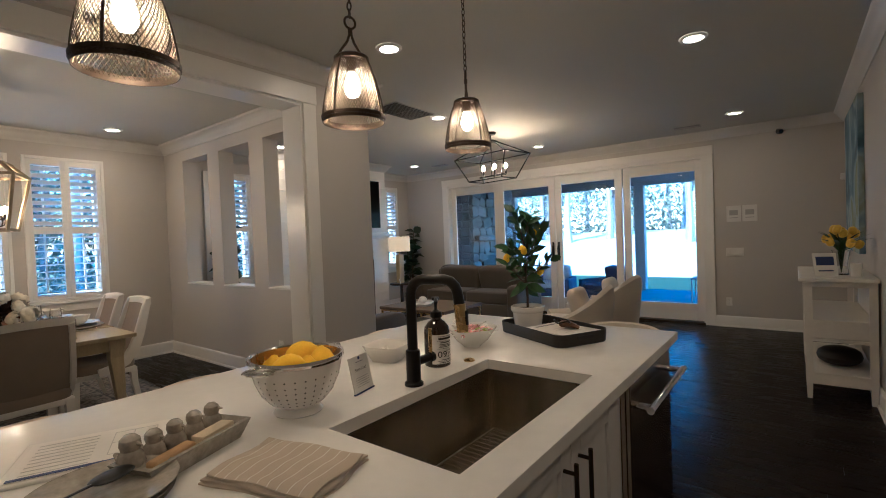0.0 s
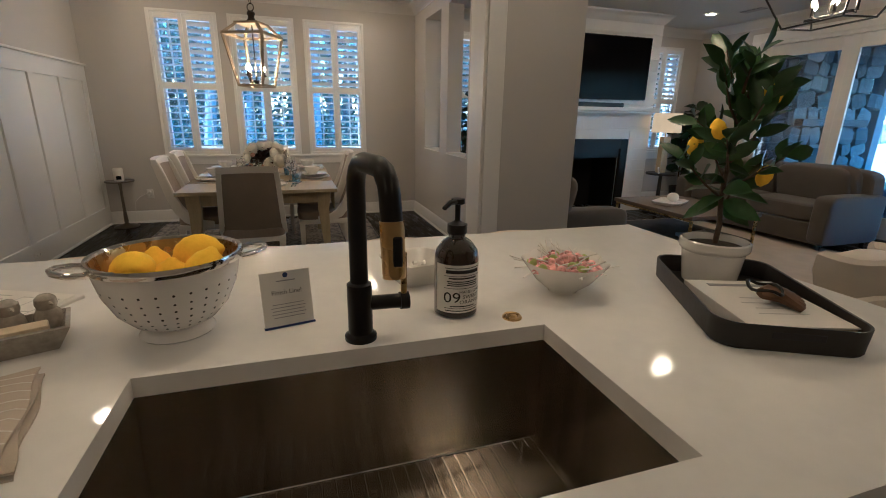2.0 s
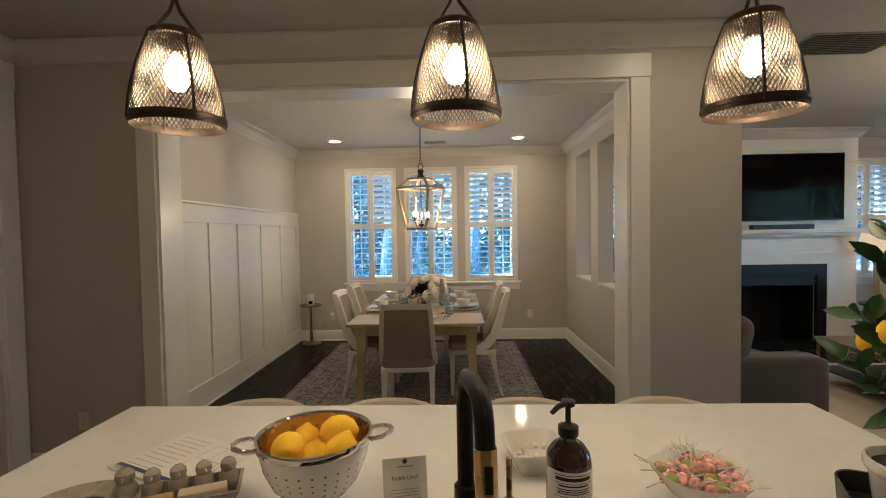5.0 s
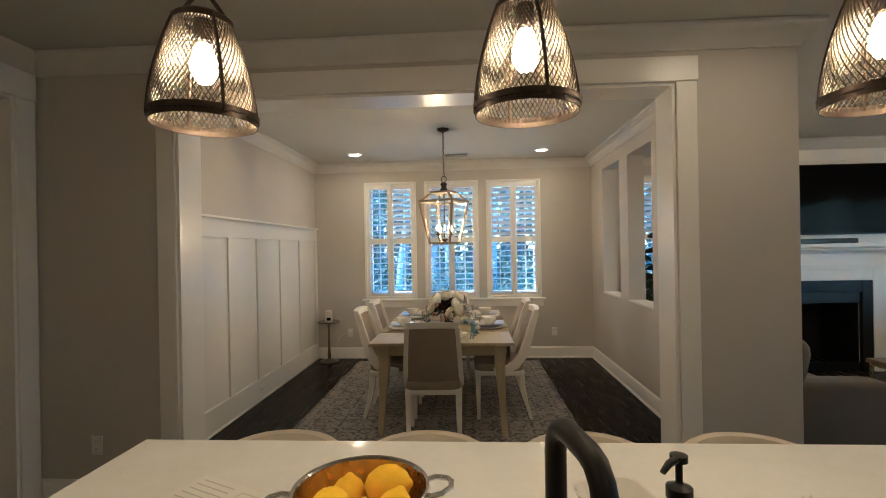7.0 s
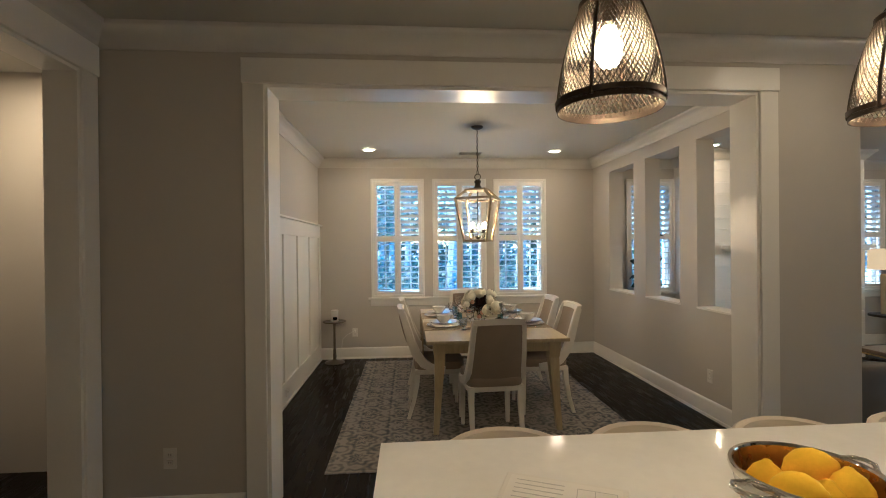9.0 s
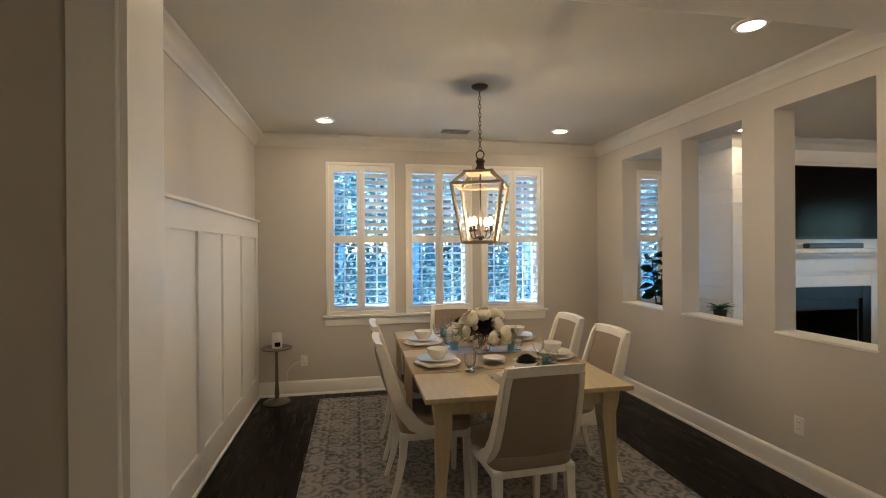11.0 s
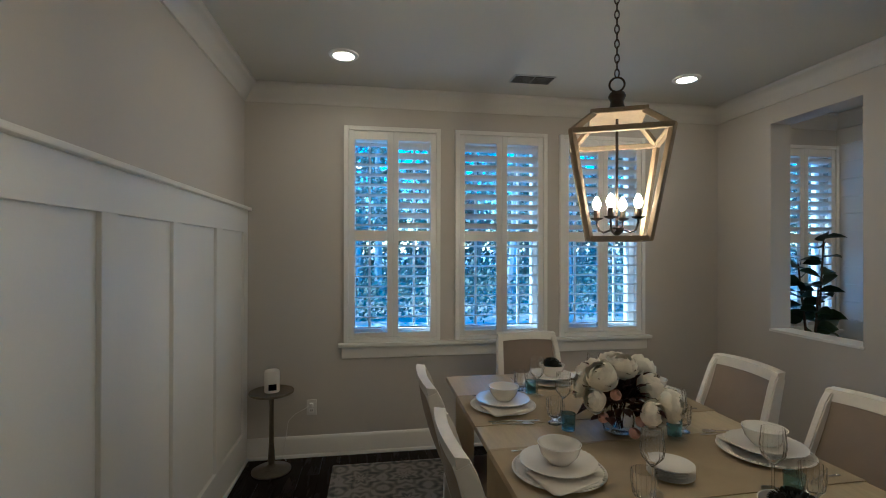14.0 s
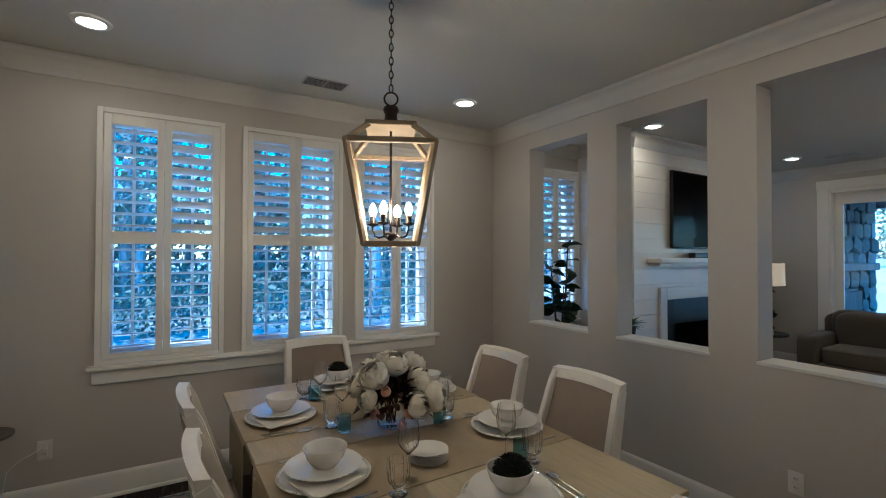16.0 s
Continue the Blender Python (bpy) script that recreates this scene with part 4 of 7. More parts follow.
for k in range(28):
    a = 2 * math.pi * k / 28
    for z in (0.04, 0.052, 0.066, 0.082, 0.098, 0.116):
        (r0, za), (r1, zc) = [(p, q) for p, q in zip(prof, prof[1:]) if p[1] <= z < q[1]][0]
        el = math.atan2(r1 - r0, zc - za)
        r = r0 + (r1 - r0) * (z - za) / (zc - za)
        m = pose(0, 0, 0, 0, 0, math.degrees(a)) @ Matrix.Translation((r + 0.0007 * math.cos(el), 0, z - 0.0007 * math.sin(el))) @ pose(0, 0, 0, 0, 90 + math.degrees(el), 0)
        vs = [b.verts.new(m @ Vector((0.0026 * math.cos(q), 0.0026 * math.sin(q), 0.0))) for q in (math.pi * j / 4 for j in range(8))]
        b.faces.new(vs)
tagged(part("perforation", b, INK, body, "rows of small dark discs drawn for the shaded drain holes"), kind="stuff")
for s in (1, -1):
    b = B()
    pts = [(s * 0.128, -0.032, 0.148), (s * 0.155, -0.034, 0.152), (s * 0.176, -0.018, 0.155), (s * 0.181, 0, 0.156), (s * 0.176, 0.018, 0.155), (s * 0.155, 0.034, 0.152), (s * 0.128, 0.032, 0.148)]
    tube(b, pts, 0.006, 10)
    part("handle", b, CHROME, t, "polished steel loop handle", True)
lem = None
for x, y, z, rx, rz in ((-0.055, -0.02, 0.134, 70, 10), (0.052, 0.028, 0.142, 78, 60), (0.055, -0.042, 0.12, 30, 130), (0.0, -0.03, 0.105, 10, 40), (-0.025, 0.06, 0.105, 5, 100), (0.05, 0.0, 0.095, 15, 80)):
    m = pose(0.70, 1.075, CZ, 0, 0, 14) @ pose(x, y, z, rx, 0, rz)
    if lem is None:
        prof = [(0, -0.052), (0.006, -0.05), (0.010, -0.046), (0.024, -0.036), (0.035, -0.016), (0.037, 0), (0.035, 0.016), (0.024, 0.035), (0.011, 0.045), (0.007, 0.05), (0, 0.052)]
        lem = tagged(part("lemon", lathe(B(), prof, 24), LEMON, smooth=True), "ripe yellow lemon heaped in the colander", "lemon", "lemons in the colander")
        lem.matrix_basis = m
    else:
        copy_thing(lem, m)

# little sign
t = thing("counter_sign", "small white printed card in a clear stand", "sign", pose(0.907, 1.035, CZ, 0, 0, 12) @ pose(0, 0, 0, -12))
b = B()
box(b, -0.048, 0.048, -0.002, 0.002, 0.002, 0.112, 0.001, 1)
card = part("card", b, PAPER, t)
b = B()
box(b, -0.049, 0.049, -0.0045, 0.0035, 0, 0.004)
part("edge_band", b, NAVY, t, "navy edge strip")
face = pose(0, -0.0027, 0, 90)
words("Finish Line!", face @ pose(0, 0.070, 0), 0.013, INK, card)
b = B()
for k, wd in enumerate((0.06, 0.066, 0.062, 0.066, 0.058)):
    box(b, -wd / 2, wd / 2, -0.0031, -0.0027, 0.046 - k * 0.0065, 0.0472 - k * 0.0065)
tagged(part("printed_line", b, INKGREY, card), kind="stuff")
b = B()
box(b, -0.018, 0.018, -0.0031, -0.0027, 0.092, 0.094)
part("printed_rule", b, INKGREY, card)
part("badge", lathe(B(), [(0, 0), (0.005, 0), (0.005, 0.0006), (0, 0.0006)], 16), NAVY, card).matrix_basis = pose(0, -0.003, 0.104, 90)

# white dish
t = thing("square_dish", "small white square ceramic dish", "dish", pose(1.215, 1.235, CZ, 0, 0, 12))
b = B()
def rsq(s, z, n=24):
    return [(math.copysign(abs(math.cos(a)) ** 0.4, math.cos(a)) * s, math.copysign(abs(math.sin(a)) ** 0.4, math.sin(a)) * s, z) for a in (2 * math.pi * k / n for k in range(n))]
loft(b, [rsq(0.05, 0), rsq(0.054, 0.008), rsq(0.078, 0.058), rsq(0.08, 0.062), rsq(0.075, 0.06), rsq(0.052, 0.014)])
part("bowl", b, CERAMIC, t, "", True)
rnd = random.Random(4)
b = B()
for k in range(16):
    puff(b, pose(rnd.uniform(-0.045, 0.045), rnd.uniform(-0.045, 0.045), 0.022 + 0.012 * rnd.random(), rnd.uniform(0, 90), 0, rnd.uniform(0, 180)), 0.02, 0.012, 0.012, 0.7, 6, 4)
tagged(part("mints", b, PAPER, smooth=True), "wrapped white mints in the dish", "sweets", kind="stuff").matrix_basis = pose(1.215, 1.235, CZ, 0, 0, 12)

# bowl of lollipops
t = thing("candy_bowl", "white wavy-edged ceramic bowl of lollipops", "bowl", pose(1.548, 1.068, CZ, 0, 0, 20))
b = B()
def petalring(r, z, wv):
    return [((r * (1 + wv * math.cos(5 * a))) * math.cos(a), (r * (1 + wv * math.cos(5 * a))) * math.sin(a), z + wv * 0.05 * math.cos(5 * a)) for a in (2 * math.pi * k / 40 for k in range(40))]
loft(b, [petalring(0.035, 0, 0), petalring(0.038, 0.006, 0), petalring(0.068, 0.03, 0.02), petalring(0.098, 0.072, 0.045), petalring(0.102, 0.08, 0.055), petalring(0.098, 0.078, 0.045), petalring(0.065, 0.034, 0.02), petalring(0.03, 0.012, 0)])
part("bowl", b, CERAMIC, t, "", True)
rnd = random.Random(7)
pop = None
for k in range(64):
    a, r = rnd.uniform(0, 2 * math.pi), 0.082 * math.sqrt(rnd.random())
    m = pose(1.548, 1.068, CZ) @ pose(r * math.cos(a), r * math.sin(a), 0.052 + 0.034 * rnd.random() * (1 - r / 0.11) + 0.012 * r * r / 0.01, rnd.uniform(55, 100), 0, rnd.uniform(0, 360))
    if pop is None or k == 1:
        src = thing("lollipop", "wrapped pink lollipop on a white paper stick" if k == 0 else "wrapped green lollipop on a white paper stick", "lollipop", m, "lollipops in the bowl")
        b = lathe(B(), [(0, -0.012), (0.008, -0.010), (0.0125, -0.002), (0.0125, 0.003), (0.008, 0.010), (0.004, 0.013), (0.006, 0.018), (0, 0.016)], 10)
        part("sweet", b, PINK if k == 0 else GREENCANDY, src, "", True)
        part("stick", tube(B(), [(0, 0, 0.012), (0, 0, 0.062)], 0.0018, 6), PAPER, src, "white paper stick", True)
        if pop is None:
            pop = src
        else:
            green = src
    else:
        copy_thing(green if k % 5 == 3 else pop, m)

# tray with book and lemon tree
TM = pose(1.89, 0.866, CZ, 0, 0, 63)
t = thing("serving_tray", "black metal tray with rounded corners and a raised rim", "tray", TM)
def octo(l, w, c, z):
    return [(l - c, -w, z), (l, -w + c, z), (l, w - c, z), (l - c, w, z), (-l + c, w, z), (-l, w - c, z), (-l, -w + c, z), (-l + c, -w, z)]
b = B()
def rrect(l, w, c, z):
    return [(sx * (l - c) + c * math.cos(q), sy * (w - c) + c * math.sin(q), z) for sx, sy, q0 in ((1, -1, -90), (1, 1, 0), (-1, 1, 90), (-1, -1, 180)) for q in (math.radians(q0 + 15 * j) for j in range(7))]
loft(b, [rrect(0.220, 0.132, 0.042, 0), rrect(0.223, 0.135, 0.045, 0.004), rrect(0.223, 0.135, 0.045, 0.008)])
part("tray_base", b, BLACKWOOD, t)
b = B()
loft(b, [rrect(0.223, 0.135, 0.045, 0.008), rrect(0.226, 0.138, 0.047, 0.05), rrect(0.2255, 0.1375, 0.047, 0.053), rrect(0.2215, 0.1335, 0.044, 0.052), rrect(0.218, 0.13, 0.042, 0.0085)], False)
part("tray_rim", b, BLACKWOOD, t, "raised rim", True)
# The rim is not cut; a dark strip draws the hand hole's shade.
for s in (1, -1):
    b = B()
    boxm(b, pose(s * 0.2252, 0, 0.034, 0, s * 4, 0), 0.003, 0.09, 0.014, 0.0014, 2)
    part("hand_hole", b, INK, t, "dark strip drawn for the shaded hand hole")
t = thing("cookbook", "white hardback book lying on the tray", "book", pose(1.872, 0.806, CZ + 0.0088, 0, 0, -19))
b = B()
box(b, -0.1, 0.1, -0.125, 0.125, 0.003, 0.027)
part("page_block", b, WAX, t, "cream page block")
b = B()
box(b, -0.103, 0.103, -0.128, 0.128, 0.027, 0.031, 0.001, 1)
box(b, -0.103, 0.103, -0.128, 0.128, 0.0, 0.003, 0.001, 1)
box(b, -0.104, -0.1, -0.128, 0.128, 0.0, 0.031)
cv = part("cover", b, PAPER, t, "white printed cover")
b = B()
box(b, -0.065, 0.065, 0.088, 0.102, 0.0312, 0.0318)
part("cover_title", b, INKGREY, cv)
b = B()
for k in range(4):
    box(b, -0.05 + 0.012 * (k % 2), 0.05 - 0.02 * (k % 3), -0.07 + 0.028 * k, -0.067 + 0.028 * k, 0.0312, 0.0316)
tagged(part("cover_drawing", b, FAINT, cv), kind="stuff")
t = thing("leather_tassel", "brown leather tassel knot lying on the book", "ornament", pose(1.862, 0.80, CZ + 0.0398, 0, 0, 75))
t.scale = (1.3, 1.3, 1.15)
for k in range(7):
    a = 3.9 + k * 0.22
    part("strand", tube(B(), [(0, 0, 0.018), (0.025 * math.cos(a), 0.025 * math.sin(a), 0.02), (0.055 * math.cos(a), 0.055 * math.sin(a), 0.004 + 0.002 * k)], [0.011, 0.012, 0.006], 7), SUEDE, t, "", True)
b = B()
tube(b, [(0.03 * math.cos(a), 0.02 * math.sin(a), 0.03 + 0.004 * math.sin(3 * a)) for a in (2 * math.pi * k / 20 for k in range(20))], 0.003, 6, True)
part("cord", b, BLACKMETAL, t, "", True)


def leaf(bm, p, d, up, ln, wd, droop=0.3):
    """A pointed blade with a folded midrib, from p along d."""
    d = Vector(d).normalized()
    s = d.cross(Vector(up))
    s = s.normalized() if s.length > 1e-3 else Vector((1, 0, 0))
    u = s.cross(d).normalized()
    mid, lf, rt = [], [], []
    for k, (f, w) in enumerate(((0, 0.06), (0.25, 0.75), (0.5, 1.0), (0.78, 0.68), (1.0, 0.03))):
        c = Vector(p) + d * ln * f - u * ln * droop * f * f
        mid.append(bm.verts.new(c))
        lf.append(bm.verts.new(c + s * wd * w / 2 + u * wd * 0.16 * w))
        rt.append(bm.verts.new(c - s * wd * w / 2 + u * wd * 0.16 * w))
    for k in range(4):
        bm.faces.new((mid[k], mid[k + 1], lf[k + 1], lf[k]))
        bm.faces.new((mid[k], rt[k], rt[k + 1], mid[k + 1]))


PX, PY = 1.94, 1.005
t = thing("lemon_tree", "artificial lemon tree in a white ceramic pot", "potted plant", pose(PX, PY, CZ + 0.009))
t.scale = (0.93, 0.93, 0.95)
part("pot", lathe(B(), [(0, 0), (0.062, 0), (0.067, 0.004), (0.078, 0.088), (0.085, 0.094), (0.088, 0.102), (0.087, 0.116), (0.081, 0.119), (0.077, 0.11), (0.073, 0.098), (0, 0.096)], 36), CERAMIC, t, "white glazed pot", True)
part("soil", lathe(B(), [(0, 0.108), (0.04, 0.106), (0.0745, 0.101)], 20), SOIL, t, "dark potting soil", True)
rnd = random.Random(11)
b = B()
tube(b, [(0, 0, 0.09), (0.006, 0.0, 0.16), (0.0, 0.006, 0.23), (0.008, 0.01, 0.32), (0.012, 0.0, 0.42), (0.02, -0.01, 0.54)], [0.0075, 0.007, 0.0065, 0.006, 0.005, 0.003], 8)
limbs = []
for k in range(13):
    z = 0.20 + 0.024 * k
    a = k * 2.4 + 0.4
    L = 0.125 * (1 - 0.045 * k)
    e = (L * math.cos(a), L * math.sin(a), z + 0.10 + 0.03 * math.sin(3 * k))
    tube(b, [(0.005, 0.004, z), (e[0] * 0.45, e[1] * 0.45, z + 0.04), e], [0.004, 0.003, 0.0018], 6)
    limbs.append((Vector((0.005, 0.004, z)), Vector(e)))
part("trunk", b, BARK, t, "thin brown trunk and limbs", True)
b = B()
for p0, p1 in limbs + [(Vector((0.01, 0, 0.44)), Vector((0.02, -0.01, 0.57)))]:
    ax = (p1 - p0).normalized()
    for k in range(8):
        f = 0.35 + 0.68 * k / 7
        p = p0.lerp(p1, f)
        a = k * 2.4 + rnd.uniform(-0.6, 0.6)
        side = Vector((math.cos(a), math.sin(a), rnd.uniform(-0.35, 0.9)))
        leaf(b, p, side + 0.8 * ax, (rnd.uniform(-1.5, 1.5), rnd.uniform(-1.5, 1.5), 0.6), rnd.uniform(0.055, 0.092), rnd.uniform(0.028, 0.040), rnd.uniform(-0.05, 0.35))
for k in range(10):
    a = k * 2.4
    leaf(b, (0.004, 0.004, 0.21 + 0.006 * k), (math.cos(a), math.sin(a), -0.45 + 0.1 * k), (rnd.uniform(-1, 1), rnd.uniform(-1, 1), 0.7), 0.10, 0.048, 0.3)
part("crown", b, LEAF, t, "glossy dark green leaves", True)
for x, y, z in ((0.04, -0.05, 0.49), (-0.09, -0.03, 0.40), (0.08, -0.04, 0.29), (-0.02, 0.1, 0.36)):
    lathe_b = B()
    lathe(lathe_b, [(0, -0.03), (0.006, -0.028), (0.016, -0.016), (0.02, 0), (0.016, 0.016), (0.006, 0.026), (0, 0.029)], 12)
    lathe_b.transform(pose(x, y, z, rnd.uniform(-25, 25), rnd.uniform(-25, 25)))
    part("fruit", lathe_b, LEMON, t, "small yellow lemon", True)

# dish with five birds
BM = pose(0.395, 1.045, CZ, 0, 0, 20) @ Matrix.Scale(0.88, 4)
t = thing("bird_dish", "rectangular grey stoneware dish with flared rim", "dish", BM)
def rect(l, w, z):
    return [(-l, -w, z), (l, -w, z), (l, w, z), (-l, w, z)]
b = B()
loft(b, [rect(0.13, 0.045, 0), rect(0.155, 0.062, 0.048), rect(0.147, 0.054, 0.05), rect(0.124, 0.039, 0.008)])
part("dish_body", b, STONEWARE, t)
t2 = thing("wood_block", "tan wooden block lying in the dish", "block", BM @ pose(-0.06, -0.018, 0.03, 0, 0, 4))
b = B()
boxm(b, pose(0, 0, 0), 0.12, 0.035, 0.035, 0.008, 3)
part("block", b, TANWOOD, t2, "", True)
t2 = thing("soap_bar", "pale bar of soap lying in the dish", "soap", BM @ pose(0.065, -0.018, 0.036, 0, 0, 3))
b = B()
boxm(b, pose(0, 0, 0), 0.11, 0.04, 0.03, 0.004, 2)
part("bar", b, WAX, t2, "", True)
bird = None
for k in range(5):
    m = BM @ pose(-0.118 + 0.059 * k, 0.038, 0.012, 0, 0, -85 + 6 * k)
    if bird is None:
        b = lathe(B(), [(0, 0), (0.018, 0), (0.027, 0.014), (0.030, 0.03), (0.026, 0.048), (0.019, 0.058), (0.0225, 0.07), (0.021, 0.083), (0.012, 0.092), (0, 0.094)], 18)
        tube(b, [(0.018, 0, 0.075), (0.034, 0, 0.072)], [0.006, 0.001], 6)
        tube(b, [(-0.02, 0, 0.03), (-0.045, 0, 0.045)], [0.014, 0.004], 8)
        bird = tagged(part("bird_figurine", b, STONEWARE, smooth=True), "small glazed stoneware bird standing in the dish", "figurine", "birds in the dish")
        bird.matrix_basis = m
    else:
        copy_thing(bird, m)

# printed plan sheet
t = thing("plan_sheet", "framed printed floor plan sheet on the worktop", "printed sheet", pose(0.285, 1.262, CZ, 0, 0, -24))
b = B()
box(b, -0.145, 0.145, -0.115, 0.115, 0, 0.008, 0.002, 1)
part("board", b, PLASTIC, t)
b = B()
box(b, -0.132, 0.132, -0.102, 0.102, 0.0082, 0.0095)
sh = part("sheet", b, PAPER, t)
b = B()
for k in range(9):
    box(b, -0.115, 0.0, 0.08 - k * 0.02, 0.083 - k * 0.02, 0.0096, 0.0101)
for x0, x1, y0, y1 in ((0.03, 0.032, -0.06, 0.08), (0.118, 0.12, -0.06, 0.08), (0.032, 0.118, 0.078, 0.08), (0.032, 0.118, -0.06, -0.058), (0.032, 0.118, 0.01, 0.012), (0.07, 0.072, 0.012, 0.078)):
    box(b, x0, x1, y0, y1, 0.0096, 0.0101)
tagged(part("printed_line", b, FAINT, sh), kind="stuff")
b = B()
box(b, -0.13, 0.13, -0.1, -0.088, 0.0096, 0.0103)
part("printed_band", b, NAVY, sh, "navy printed band")

# folded striped towel
t = thing("dish_towel", "folded beige linen towel with white stripes", "towel", pose(0.482, 0.80, CZ, 0, 0, 15))
def sheet(bm, sx, sy, z, th, seed, turn=0.0, nx=16, ny=20):
    """A soft fold of cloth: a thin closed slab with wavy edges and a slightly creased face."""
    rr = random.Random(seed)
    ph = [rr.uniform(0, 6) for q in range(4)]
    top, bot = {}, {}
    mm = pose(0, 0, 0, 0, 0, turn)
    for i in range(nx + 1):
        for j in range(ny + 1):
            u, v = i / nx - 0.5, j / ny - 0.5
            x = u * sx + 0.004 * math.sin(9 * v + ph[0]) * abs(2 * u)
            y = v * sy + 0.005 * math.sin(8 * u + ph[1]) * abs(2 * v)
            w = 0.0016 * math.sin(14 * u + 6 * v + ph[2]) + 0.0012 * math.sin(17 * v + ph[3])
            rim_ = min(1.0, 14 * (0.5 - max(abs(u), abs(v))))
            top[i, j] = bm.verts.new(mm @ Vector((x, y, z + th * (0.45 + 0.55 * rim_ ** 0.5) + w * rim_)))
            bot[i, j] = bm.verts.new(mm @ Vector((x, y, z)))
    for i in range(nx):
        for j in range(ny):
            bm.faces.new((top[i, j], top[i + 1, j], top[i + 1, j + 1], top[i, j + 1]))
            bm.faces.new((bot[i, j], bot[i, j + 1], bot[i + 1, j + 1], bot[i + 1, j]))
    ed = [(i, 0) for i in range(nx)] + [(nx, j) for j in range(ny)] + [(i, ny) for i in range(nx, 0, -1)] + [(0, j) for j in range(ny, 0, -1)]
    for p, q in zip(ed, ed[1:] + ed[:1]):
        bm.faces.new((bot[p], bot[q], top[q], top[p]))
    return top


b = B()
sheet(b, 0.185, 0.265, 0.0, 0.007, 1)
part("lower_fold", b, TOWEL, t, "", True)
b = B()
sheet(b, 0.178, 0.26, 0.0075, 0.007, 2, 1.5)
part("middle_fold", b, TOWEL, t, "", True)
b = B()
tp = sheet(b, 0.172, 0.255, 0.015, 0.007, 3, -1.0)
rows = [[tp[i, j].co.copy() for i in range(17)] for j in range(2, 20, 2)]
part("upper_fold", b, TOWEL, t, "", True)
for row in rows:
    b = B()
    tube(b, [p + Vector((0, 0, 0.0003)) for p in row], 0.0013, 5, flat=0.4)
    part("stripe", b, NAPKIN, t, "white woven stripe", True)

# plates with serving spoon
t = thing("plate_stack", "stack of pale green glazed plates", "plates", pose(0.215, 0.98, CZ), kind="")
pl = None
for k in range(3):
    if pl is None:
        pl = part("plate", lathe(B(), [(0, 0), (0.07, 0), (0.075, 0.004), (0.118, 0.014), (0.12, 0.017), (0.115, 0.016), (0.074, 0.008), (0, 0.007)], 44), STONEWARE, t, "", True)
    else:
        again(pl, t, pose(0.003 * k, -0.002 * k, 0.0105 * k))
t = thing("serving_spoon", "dark metal serving spoon lying on the plates", "spoon", pose(0.19, 0.965, CZ + 0.045, 0, 0, 20))
b = B()
tube(b, [(-0.16, 0, 0.004), (-0.05, 0, 0.006), (0.02, 0, 0.004)], [0.006, 0.004, 0.005], 8, flat=0.4)
puff(b, pose(0.05, 0, 0.004), 0.08, 0.05, 0.01, 0.9, 16, 6)
part("spoon", b, BLACKMETAL, t, "", True)

